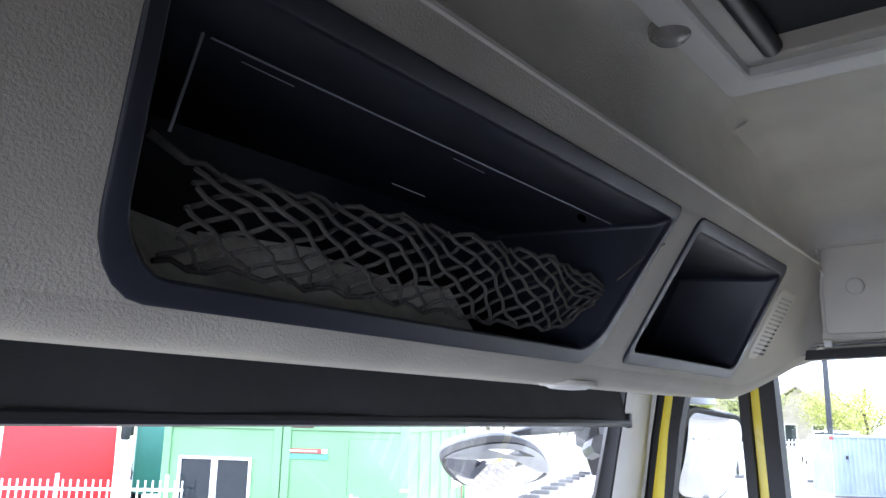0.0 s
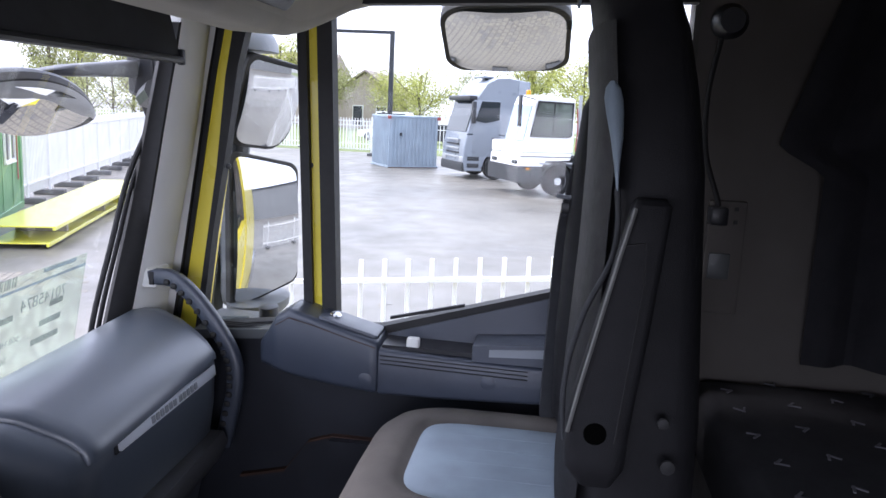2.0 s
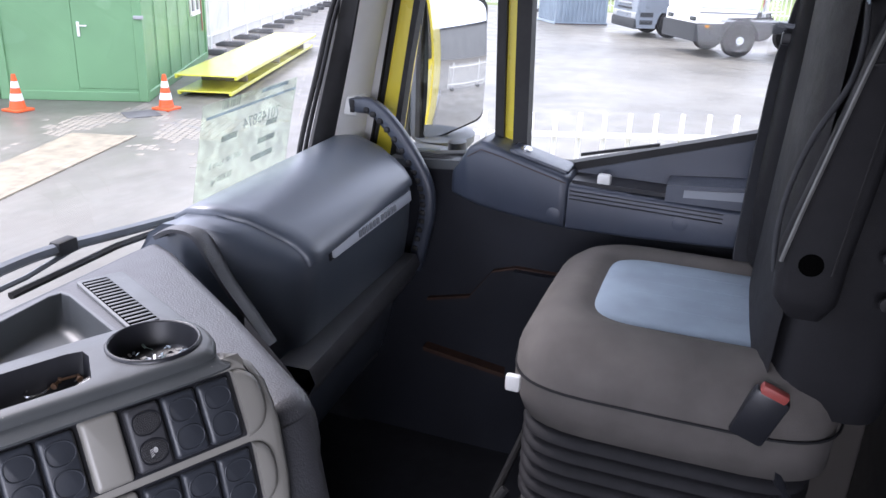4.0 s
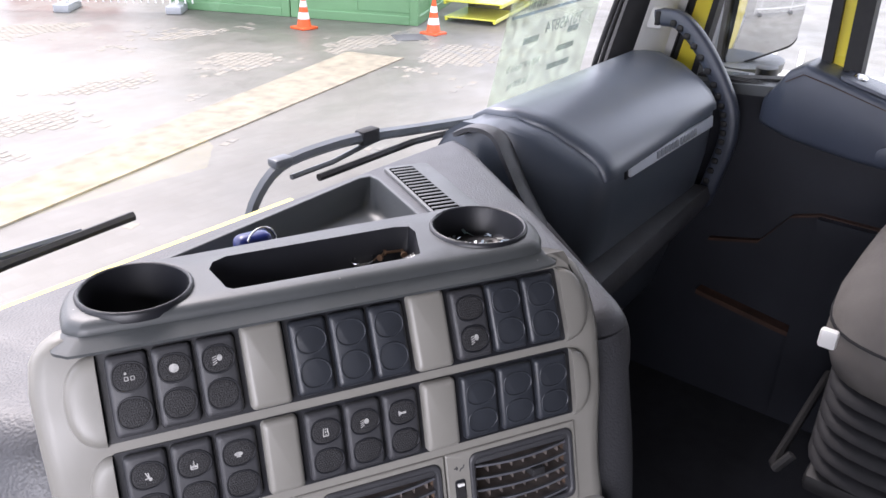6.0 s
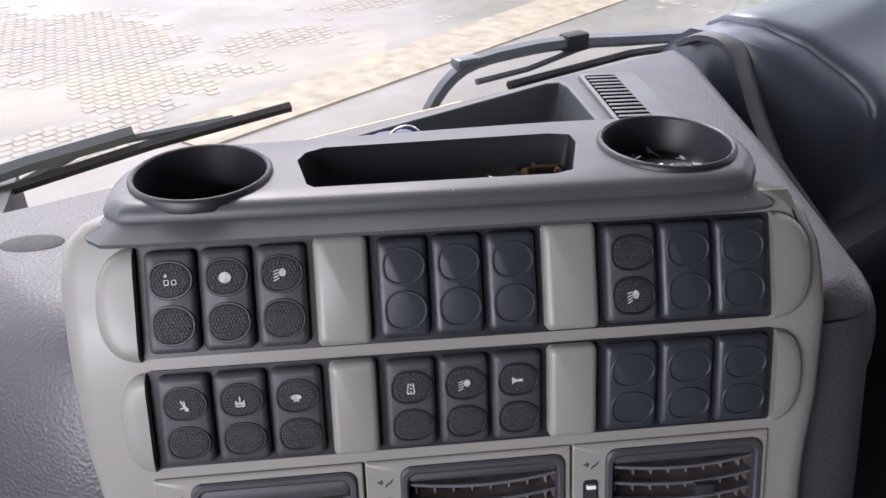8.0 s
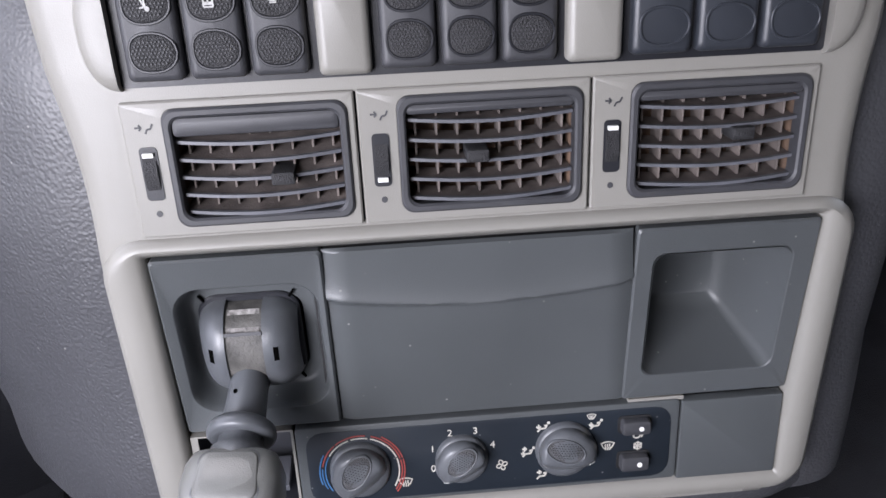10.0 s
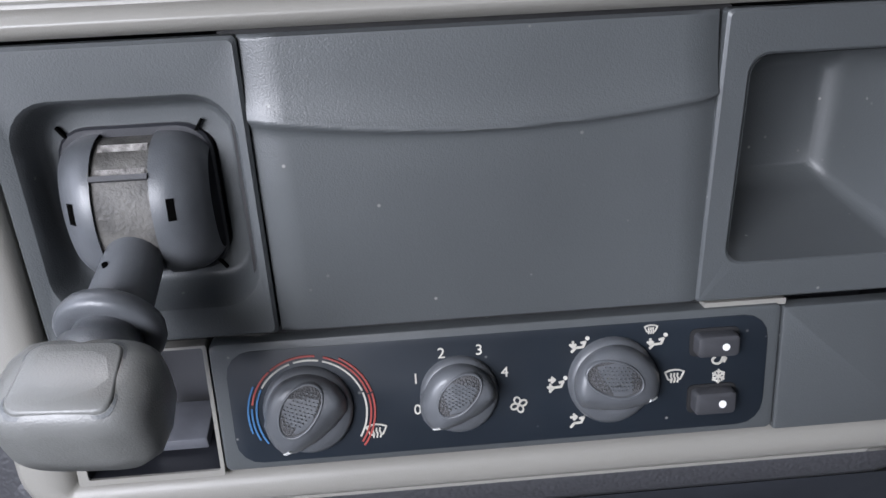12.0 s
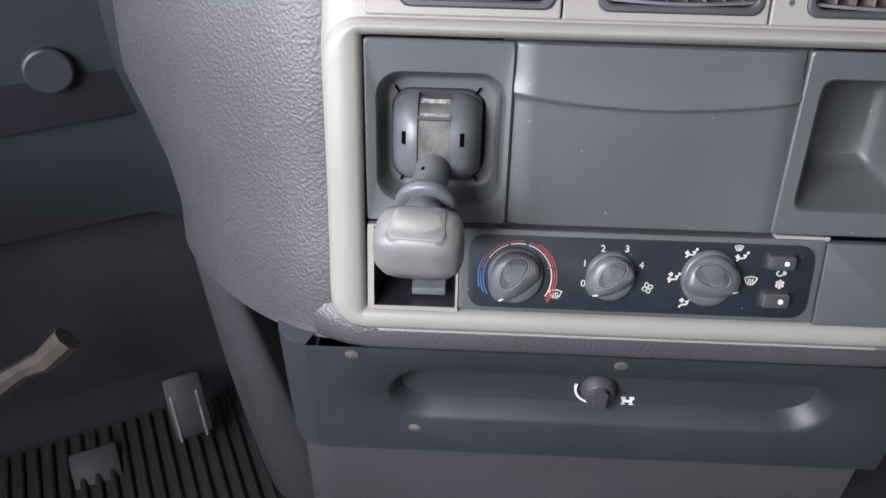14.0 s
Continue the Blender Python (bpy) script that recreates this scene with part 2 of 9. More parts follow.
def rr(x0, x1, y0, y1, r, n=4):
    """A rounded rectangle's outline; r: one radius, or four from the lower left round."""
    rs = r if isinstance(r, (list, tuple)) else (r,) * 4
    out = []
    for (cx, cy, a), q in zip(((x0, y0, 180), (x1, y0, 270), (x1, y1, 0), (x0, y1, 90)), rs):
        ox, oy = cx + (q if cx == x0 else -q), cy + (q if cy == y0 else -q)
        for k in range(n + 1):
            t = radians(a + 90 * k / n)
            out.append((ox + q * math.cos(t), oy + q * math.sin(t)))
    return out


def ell(cx, cy, rx, ry, n=20, p=2.0):
    out = []
    for k in range(n):
        a = 2 * math.pi * k / n
        c, s = math.cos(a), math.sin(a)
        out.append((cx + rx * math.copysign(abs(c) ** (2 / p), c), cy + ry * math.copysign(abs(s) ** (2 / p), s)))
    return out


def inset(o, d):
    cx = (min(p[0] for p in o) + max(p[0] for p in o)) / 2
    cy = (min(p[1] for p in o) + max(p[1] for p in o)) / 2
    w = max(1e-6, max(p[0] for p in o) - cx)
    h = max(1e-6, max(p[1] for p in o) - cy)
    return [(cx + (x - cx) * max(0.02, 1 - d / w), cy + (y - cy) * max(0.02, 1 - d / h)) for x, y in o]


def plate(bm, o, h0, h1, f=flat, bev=0.0, dome=0.0):
    """A plate with outline o between two heights over the surface f."""
    rings = [[f(x, y, h0) for x, y in o], [f(x, y, h1 - bev) for x, y in o]]
    if bev:
        rings.append([f(x, y, h1 - bev * 0.3) for x, y in inset(o, bev * 0.3)])
        rings.append([f(x, y, h1) for x, y in inset(o, bev)])
    if dome:
        m = min(max(p[0] for p in o) - min(p[0] for p in o), max(p[1] for p in o) - min(p[1] for p in o)) / 2
        for k in (0.25, 0.5, 0.75):
            rings.append([f(x, y, h1 + dome * math.sin(k * math.pi / 2)) for x, y in inset(o, bev + (m - bev) * k * 0.95)])
    return loft(bm, rings)


def ring(bm, o, i, h0, h1, f=flat, bev=0.0):
    """A frame between the outlines o and i, which have as many points."""
    rings = [[f(x, y, h0) for x, y in o], [f(x, y, h1 - bev) for x, y in o]]
    if bev:
        rings.append([f(x, y, h1) for x, y in inset(o, bev)])
        rings.append([f(x, y, h1) for x, y in inset(i, -bev)])
    rings += [[f(x, y, h1 - bev) for x, y in i], [f(x, y, h0) for x, y in i]]
    if not bev:
        rings.insert(2, [f(x, y, h1) for x, y in i])
        rings.pop(3)
    rings.append(rings[0])
    return loft(bm, rings, True, False)


def cup(bm, o, depth, f=flat, taper=0.0, h=0.0):
    """A hollow that sinks from the outline o into the surface."""
    vs = [[f(x, y, h) for x, y in o], [f(x, y, h - depth * 0.85) for x, y in inset(o, taper)], [f(x, y, h - depth) for x, y in inset(o, taper + depth * 0.12)]]
    a = [[bm.verts.new(p) for p in r] for r in vs]
    n = len(o)
    for p, q in zip(a, a[1:]):
        for i in range(n):
            bm.faces.new((p[i], q[i], q[(i + 1) % n], p[(i + 1) % n]))
    bm.faces.new(a[-1])
    return bm


def fill(bm, loops, f):
    """A sheet inside the first outline with the other outlines cut out."""
    t = bmesh.new()
    edges = []
    for loop in loops:
        vs = [t.verts.new((x, y, 0)) for x, y in loop]
        edges += [t.edges.new((vs[i], vs[(i + 1) % len(vs)])) for i in range(len(vs))]
    bmesh.ops.triangle_fill(t, use_beauty=True, use_dissolve=False, edges=edges)
    t.verts.index_update()
    made = [bm.verts.new(f(v.co.x, v.co.y, 0)) for v in t.verts]
    for q in t.faces:
        bm.faces.new([made[v.index] for v in q.verts])
    t.free()
    return bm


def panel_hole(bm, rect, o, f, sub=14):
    """A sheet over the rectangle (x0, x1, y0, y1) with the hole o cut out."""
    x0, x1, y0, y1 = rect
    outer = []
    for (ax, ay), (bx, by) in zip(((x0, y0), (x1, y0), (x1, y1), (x0, y1)), ((x1, y0), (x1, y1), (x0, y1), (x0, y0))):
        n = sub if ax != bx else max(2, sub // 2)
        outer += [(ax + (bx - ax) * k / n, ay + (by - ay) * k / n) for k in range(n)]
    return fill(bm, (outer, o), f)


def prism(bm, poly, x0, x1, axis="x"):
    """A polygon given in the two other axes, extruded along one axis."""
    def p(a, b, k):
        return V(k, a, b) if axis == "x" else V(a, k, b) if axis == "y" else V(a, b, k)
    return loft(bm, [[p(a, b, x0) for a, b in poly], [p(a, b, x1) for a, b in poly]])


def sheet(bm, f, nu, nv):
    vs = [[bm.verts.new(f(i / nu, j / nv)) for j in range(nv + 1)] for i in range(nu + 1)]
    for i in range(nu):
        for j in range(nv):
            bm.faces.new((vs[i][j], vs[i + 1][j], vs[i + 1][j + 1], vs[i][j + 1]))
    return bm


def words(name, text, size, m, material, parent, label="", mirror=False, align="CENTER"):
    cu = bpy.data.curves.new(name, "FONT")
    cu.body, cu.size, cu.align_x, cu.align_y = text, size, align, "CENTER"
    cu.extrude = 0.0002
    tmp = bpy.data.objects.new("tmp", cu)
    me = bpy.data.meshes.new_from_object(tmp)
    bpy.data.objects.remove(tmp)
    me.transform(m @ Matrix.Diagonal((-1 if mirror else 1, 1, 1, 1)))
    me.materials.append(material)
    ob = new(name, me)
    ob.parent = parent
    inv = Matrix.Identity(4)
    chain, up = [], parent
    while up:
        chain.append(up)
        up = up.parent
    for o in reversed(chain):
        inv = inv @ o.matrix_parent_inverse @ o.matrix_basis
    ob.matrix_parent_inverse = inv.inverted()
    return tagged(ob, label)


def bm_():
    return bmesh.new()

# ---- the cab: setting ----
FLOOR, CEIL = 1.50, 3.20
TURN = -27.2
CONS = pose(0, 0, 0, 0, 0, TURN)
FACE_Z = (1.60, 1.87, 1.91, 1.95, 2.00, 2.06, 2.115, 2.185, 2.25, 2.30, 2.50)
FACE_D = (0.262, 0.290, 0.2985, 0.308, 0.325, 0.336, 0.347, 0.369, 0.390, 0.417, 0.509)


def face(s, z, h):
    """A place on the console's front: s across, z up, h proud of it."""
    d = float(np.interp(z, FACE_Z, FACE_D))
    k = float(np.interp(z + 0.02, FACE_Z, FACE_D) - np.interp(z - 0.02, FACE_Z, FACE_D)) / 0.04
    w = math.sqrt(1 + k * k)
    return CONS @ V(s, d - h / w, z + h * k / w)


def con(s, d, z):
    return CONS @ V(s, d, z)


# floor, ceiling, walls
solo("floor", box(bm_(), (0, -0.1, FLOOR - 0.03), (2.3, 2.4, 0.06)), M_CARPET, "dark ribbed rubber cab floor", "floor", kind="structure")
solo("wall_front", box(bm_(), (0, 1.03, 1.78), (2.2, 0.05, 0.62)), M_CARPET, "dark lined front wall of the footwell", "wall", kind="structure")
solo("wall_rear", box(bm_(), (0, -1.28, 2.35), (2.3, 0.06, 1.8)), M_WALLR, "grey vinyl rear wall of the truck cab", "wall", kind="structure")
# Unseen wall: its opening is sized to shape the light inside
b = bm_()
prism(b, [(-1.25, 1.4), (-0.28, 1.4), (-0.28, 3.25), (-1.25, 3.25)], -1.13, -1.07)
prism(b, [(-0.28, 2.70), (0.78, 2.70), (0.78, 3.25), (-0.28, 3.25)], -1.13, -1.07)
prism(b, [(-0.28, 1.4), (0.78, 1.4), (0.78, 2.02), (-0.28, 2.02)], -1.13, -1.07)
prism(b, [(0.78, 1.4), (1.0, 1.4), (1.0, 2.2), (0.78, 2.2)], -1.13, -1.07)
solo("wall_left", b, M_WALLR, "grey unseen driver side wall, its opening sized to shape the light", "wall", kind="structure")
b = bm_()
prism(b, [(-1.25, 1.4), (-0.16, 1.4), (-0.16, 3.05), (-1.25, 3.05)], 1.06, 1.12)
solo("wall_right", b, M_WALLR, "pale grey vinyl side wall beside the bunk", "wall", kind="structure")

# headliner: flat ceiling with an opening for the roof hatch, rounded into the side walls and the front


def ceiling_map(x, y, h):
    return V(x, y, CEIL + h)


b = bm_()
HATCH = rr(-0.42, 0.42, -0.28, 0.385, 0.05)
panel_hole(b, (-0.56, 0.56, -1.26, 0.40), HATCH, ceiling_map)
for sx in (-1, 1):
    arc = [(0.56 + 0.50 * math.sin(radians(a)), CEIL - 0.125 * (1 - math.cos(radians(a))) ** 0.8) for a in range(0, 91, 9)]
    loft(b, [[V(sx * x, -1.26, z) for x, z in arc], [V(sx * x, 0.40, z) for x, z in arc]], False, False)
    loft(b, [[V(sx * x, 0.40, z) for x, z in arc], [V(sx * x * 0.99, 0.43, z - 0.015) for x, z in arc], [V(sx * (x - 0.02), 0.44, z - 0.06) for x, z in arc], [V(sx * (x - 0.01), 0.418, min(3.045, z - 0.07)) for x, z in arc]], False, False)
fr = [(0.40, CEIL), (0.42, CEIL - 0.004), (0.432, CEIL - 0.02), (0.436, CEIL - 0.05), (0.43, 3.10), (0.415, 3.05)]
loft(b, [[V(x, y, z) for y, z in fr] for x in (-0.62, -0.56, 0, 0.56, 0.62)], False, False)
solo("ceiling", b, M_HEAD, "grey fabric headliner with rounded edges", "ceiling", kind="structure", smooth=50)
for sx, nm in ((1, "trim_front_corner_right"), (-1, "trim_front_corner_left")):
    solo(nm, box(bm_(), (sx * 0.84, 0.468, 3.165), (0.56, 0.03, 0.21)), M_HEAD, "grey fabric corner of the headliner", "trim", kind="structure")
solo("roof", box(bm_(), (0, -0.2, 3.30), (2.3, 2.3, 0.03)), M_YELLOW, "painted cab roof skin", "roof", kind="structure")

# side panel over the passenger window
b = bm_()
prism(b, [(-0.16, 2.905), (0.50, 2.885), (0.62, 2.87), (0.62, 3.10), (-0.16, 3.10)], 1.04, 1.10)
solo("trim_over_door", b, M_HEADP, "grey moulded trim over the passenger window", "trim", kind="structure")
hatch_flap = thing("side_locker", "pale grey locker flap on the side wall", "locker", (1.03, 0.2, 2.93))
f_wall = lambda y, z, h: V(1.038 - h, y, z)
part("flap", plate(bm_(), rr(0.0, 0.425, 2.925, 3.092, 0.012), 0, 0.01, f_wall, 0.004), M_HEADP, hatch_flap)
part("knob", plate(bm_(), ell(0.367, 3.012, 0.016, 0.016, 16), 0.01, 0.018, f_wall, 0.004), M_HEADP, hatch_flap, "round push knob")
part("bead", tube(bm_(), [V(1.03, 0.425, 2.93), V(1.03, 0.428, 3.09)], 0.004), M_HEADP, hatch_flap)

# ---- overhead shelf over the windscreen ----


def fascia(x, z, h):
    u = min(1.0, max(0.0, (abs(x) - 0.84) / 0.20))
    k = 0.5
    w = math.sqrt(1 + k * k)
    y = 0.435 + (3.01 - z) * k
    y += (0.425 - y) * (1 - math.sqrt(1 - u * u)) if u else 0.0
    return V(x, y - h / w, z)


def low_edge(x):
    u = min(1.0, max(0.0, (abs(x) - 0.84) / 0.20))
    return 2.822 + 0.082 * u ** 1.6


def slant(x0t, x1t, x0b, x1b, z0, z1, r, n=4, bow=0.0):
    """A rounded opening whose sides lean."""
    wid, hei = x1t - x0t, z1 - z0
    o = rr(0, wid, 0, hei, r, n)
    out = []
    for x, y in o:
        t = y / hei
        l, rgt = x0b + (x0t - x0b) * t, x1b + (x1t - x1b) * t
        out.append((l + (rgt - l) * x / wid + bow * 4 * t * (1 - t) * (x / wid), z0 + y))
    return out


BIN = slant(-0.380, 0.332, -0.350, 0.262, 2.828, 3.012, (0.045, 0.03, 0.008, 0.012), 5, 0.012)
SBIN = slant(0.404, 0.800, 0.356, 0.765, 2.836, 3.014, (0.012, 0.010, 0.010, 0.012), 5, 0.02)
shelf = thing("overhead_shelf", "grey flocked overhead shelf with dark storage bins", "shelf", (0, 0.5, 2.8))
b = bm_()
panel_hole(b, (-0.43, 0.345, 2.822, 3.05), BIN, fascia)
panel_hole(b, (0.345, 0.835, 2.822, 3.05), SBIN, fascia)
for x0, x1, n in ((0.835, 1.06, 10), (-1.06, -0.43, 14)):
    sheet(b, lambda u, v, x0=x0, x1=x1: fascia(x0 + (x1 - x0) * u, low_edge(x0 + (x1 - x0) * u) + (3.05 - low_edge(x0 + (x1 - x0) * u)) * v, 0), n, 4)
# rounded lower lip and underside
def lip(x):
    zl = low_edge(x)
    y0 = fascia(x, zl, 0).y
    rise = zl - 2.822
    pts = [(y0, zl)] + [(y0 + 0.026 - 0.026 * math.cos(radians(a)), zl - 0.024 * math.sin(radians(a))) for a in (20, 40, 60, 80, 95)]
    return [V(x, y, z) for y, z in pts] + [V(x, y0 + 0.12, 2.803 + rise), V(x, 0.81, 2.85)]
xs = [-1.06 + 2.12 * i / 40 for i in range(41)]
loft(b, [lip(x) for x in xs], False, False)
part("fascia", b, M_FLOCK, shelf, smooth=60)


def bin_liner(o, depth, top, parent, name, label):
    b = bm_()
    ring(b, inset(o, -0.006), inset(o, 0.010), -0.004, 0.004, fascia, 0.002)
    vs = [[b.verts.new(fascia(x, z, 0.0)) for x, z in inset(o, 0.008)],
          [b.verts.new(fascia(x, z, -0.02) + V(0, 0.0, 0)) for x, z in inset(o, 0.014)],
          [b.verts.new(V(x, fascia(x, z, 0).y + depth, z + (0.02 if z > 2.92 else 0))) for x, z in inset(o, 0.022)]]
    n = len(o)
    for p, q in zip(vs, vs[1:]):
        for i in range(n):
            b.faces.new((p[i], q[i], q[(i + 1) % n], p[(i + 1) % n]))
    b.faces.new(vs[-1])
    return part(name, b, M_BIN, parent, label)


bin1 = bin_liner(BIN, 0.24, 3.0, shelf, "bin", "deep dark blue-black plastic bin with a rounded rim")
bin_liner(SBIN, 0.16, 3.0, shelf, "bin", "small dark plastic bin with slanted sides")

# windscreen blind
blind = thing("sun_blind", "dark fabric roller blind half drawn over the windscreen", "blind", (0, 0.77, 2.74))
b = bm_()
sheet(b, lambda u, v: V(-0.98 + 1.86 * u, 0.765 + 0.006 * math.sin(u * 37) * (1 - v) + 0.02 * v, 2.750 + 0.097 * v), 60, 3)
part("cloth", b, M_BLIND, blind)
part("bottom_rail", tube(bm_(), [V(-0.98, 0.762, 2.748), V(0.88, 0.762, 2.752)], 0.007, 8), M_DARK, blind)
part("end_stop", box(bm_(), (0.884, 0.762, 2.757), (0.012, 0.012, 0.028), None, 0.003), M_DARK, blind)

# ---- windscreen, pillars, passenger side ----
def ws(x, z):
    return 0.945 - (z - 2.2) * 0.22 - 0.06 * max(0, abs(x) - 0.55) ** 2


b = bm_()
sheet(b, lambda u, v: V(-1.08 + 2.16 * u, ws(-1.08 + 2.16 * u, 2.14 + 0.74 * v), 2.14 + 0.74 * v), 16, 2)
g = solo("window_front", b, M_GLASS, "clear windscreen glass", "windscreen", kind="structure")
g.visible_shadow = False
for sx, nm in ((1, "pillar_right"), (-1, "pillar_left")):
    b = bm_()
    rings = []
    for z in [2.10 + 0.078 * k for k in range(11)]:
        yl = float(np.interp(z, (2.10, 2.27, 2.43, 2.52, 2.66, 2.76, 2.88), (0.915, 0.877, 0.842, 0.824, 0.798, 0.778, 0.757)))
        yr = float(np.interp(z, (2.10, 2.23, 2.38, 2.51, 2.62, 2.82, 2.88), (0.886, 0.862, 0.838, 0.812, 0.789, 0.760, 0.752)))
        ye = float(np.interp(z, (2.12, 2.326, 2.55, 2.73, 2.87), (0.862, 0.825, 0.789, 0.761, 0.734)))
        rings.append([V(sx * x, y, z) for x, y in ((0.900, yl + 0.004), (0.905, yl - 0.002), (0.93, yl * 0.7 + yr * 0.3 - 0.006), (0.97, yl * 0.3 + yr * 0.7 - 0.006), (0.995, yr - 0.002), (1.000, yr + 0.004), (1.012, ye + 0.010), (1.020, ye + 0.014), (1.0245, ye + 0.03), (1.09, ye + 0.07), (1.08, yl + 0.075), (0.915, yl + 0.045))])
    loft(b, rings)
    solo(nm, b, M_PILLAR, "pale grey windscreen pillar trim", "pillar", kind="structure", smooth=50)
b = bm_()
rings = []
for z in [2.16 + 0.066 * k for k in range(11)]:
    yl = float(np.interp(z, (2.10, 2.27, 2.43, 2.52, 2.66, 2.76, 2.88), (0.915, 0.877, 0.842, 0.824, 0.798, 0.778, 0.757)))
    yg = 0.940 - (z - 2.2) * 0.22
    w = float(np.interp(z, (2.1, 2.25, 2.5, 2.9), (0.040, 0.034, 0.018, 0.016)))
    rings.append([V(0.902, yl + 0.002, z), V(0.896, yl + 0.004, z), V(0.912 - w, (yl + yg) / 2, z), V(0.905 - w, yg - 0.012, z), V(0.915 - w, yg, z), V(0.93, yg, z)])
loft(b, rings)
solo("trim_windscreen_edge", b, M_RUBBER, "wide black rubber edge between windscreen and pillar trim", "seal", kind="structure", smooth=50)
solo("body_lip", prism(bm_(), [(-1.1, 0.832), (0.02, 0.8525), (0.02, 0.8665), (-1.1, 0.847)], 2.195, 2.2295, "z"), M_YELLOW, "yellow painted sill under the windscreen", "trim", kind="structure")
solo("cowl", box(bm_(), (0, 0.99, 2.02), (2.2, 0.22, 0.16)), M_DARK, "black plastic scuttle under the windscreen", "trim", kind="structure")

door = thing("passenger_door", "closed passenger door with dark plastic lining and yellow frame", "door", (1.05, 0.3, FLOOR))
b = bm_()
prism(b, [(0.713, 2.87), (0.734, 2.87), (0.761, 2.73), (0.789, 2.55), (0.825, 2.326), (0.862, 2.12), (0.816, 2.12), (0.789, 2.328), (0.757, 2.55), (0.738, 2.731)], 1.03, 1.085)
prism(b, [(0.552, 2.90), (0.573, 2.90), (0.543, 2.12), (0.522, 2.12)], 1.03, 1.085)
prism(b, [(0.54, 2.845), (0.75, 2.838), (0.75, 2.875), (0.54, 2.885)], 1.03, 1.085)
part("door_frame", b, M_YELLOW, door, "yellow painted door frame")
b = bm_()
prism(b, [(0.734, 2.87), (0.754, 2.87), (0.781, 2.73), (0.810, 2.55), (0.847, 2.326), (0.885, 2.12), (0.862, 2.12), (0.825, 2.326), (0.789, 2.55), (0.761, 2.73)], 1.026, 1.06)
prism(b, [(0.746, 2.87), (0.752, 2.87), (0.778, 2.73), (0.806, 2.55), (0.842, 2.326), (0.876, 2.12), (0.868, 2.12), (0.834, 2.326), (0.799, 2.55), (0.772, 2.73)], 1.016, 1.03)
prism(b, [(0.719, 2.84), (0.690, 2.84), (0.712, 2.75), (0.734, 2.60), (0.766, 2.41), (0.800, 2.15), (0.814, 2.15), (0.789, 2.328), (0.757, 2.55), (0.738, 2.731)], 1.020, 1.05)
prism(b, [(0.592, 2.84), (0.573, 2.84), (0.543, 2.15), (0.562, 2.15)], 1.018, 1.05)
prism(b, [(0.552, 2.90), (0.522, 2.90), (0.492, 2.15), (0.522, 2.15)], 1.012, 1.05)
prism(b, [(0.545, 2.874), (0.545, 2.892), (-0.16, 2.912), (-0.16, 2.896)], 1.015, 1.05)
prism(b, [(0.71, 2.822), (0.71, 2.842), (0.58, 2.846), (0.58, 2.826)], 1.018, 1.05)
prism(b, [(0.80, 2.195), (0.80, 2.215), (0.545, 2.25), (0.545, 2.23)], 1.015, 1.05)
prism(b, [(0.52, 2.215), (0.52, 2.235), (0.405, 2.245), (-0.17, 2.415), (-0.17, 2.395), (0.405, 2.225)], 1.015, 1.05)
part("rubber_seal", b, M_RUBBER, door, "black rubber window seal")
g1 = part("quarter_pane", prism(bm_(), [(0.71, 2.835), (0.58, 2.835), (0.55, 2.22), (0.79, 2.2)], 1.055, 1.059), M_GLASS, door, "clear fixed quarter glass")
g2 = part("window_pane", prism(bm_(), [(0.54, 2.89), (-0.17, 2.91), (-0.17, 2.39), (0.405, 2.22), (0.50, 2.215)], 1.055, 1.059), M_GLASS, door, "clear side window glass")
g1.visible_shadow = g2.visible_shadow = False
b = bm_()
prism(b, [(0.90, 1.52), (-0.16, 1.52), (-0.16, 2.405), (0.405, 2.232), (0.52, 2.225), (0.80, 2.205), (0.90, 2.19)], 1.02, 1.09)
part("lining", b, M_DOOR_SHADE, door, "moulded door lining, darkened in colour for the shade low down")
part("sill_panel", prism(bm_(), [(0.52, 2.15), (-0.16, 2.15), (-0.16, 2.401), (0.405, 2.228), (0.52, 2.221)], 1.012, 1.022), M_DOOR, door, "blue-grey panel under the window")

# ---- dashboard ----
dash = thing("dashboard", "dark grey grained dashboard with a tray and a storage box", "dashboard", (0.2, 0.7, FLOOR))
TOPZ = 2.245
def offset(o, d):
    """The closed outline o moved inwards by d, corner by corner."""
    out = []
    n = len(o)
    area = sum(o[k][0] * o[(k + 1) % n][1] - o[(k + 1) % n][0] * o[k][1] for k in range(n))
    sg = 1 if area > 0 else -1
    for k in range(n):
        p, q, r = Vector(o[k - 1]), Vector(o[k]), Vector(o[(k + 1) % n])
        a, c = (q - p).normalized(), (r - q).normalized()
        na, nc = Vector((-a.y, a.x)) * sg, Vector((-c.y, c.x)) * sg
        m = (na + nc).normalized()
        e = q + m * d / max(0.5, m.dot(na))
        out.append((e.x, e.y))
    return out


flank = [(-0.102, 0.890), (-0.108, 0.83), (-0.115, 0.785), (-0.126, 0.70), (-0.136, 0.62), (-0.147, 0.55), (-0.158, 0.48), (-0.166, 0.43), (-0.172, 0.412), (-0.184, 0.399), (-0.200, 0.394), (-0.238, 0.394), (-0.248, 0.52), (-0.60, 0.505), (-0.618, 0.44), (-0.645, 0.445), (-0.68, 0.475), (-0.715, 0.512), (-0.742, 0.545)]
flank = [con(s, d, 0) for s, d in flank]
plan = [(-0.45, 0.8285)] + [(p.x, p.y) for p in flank]
b = bm_()
rings = []
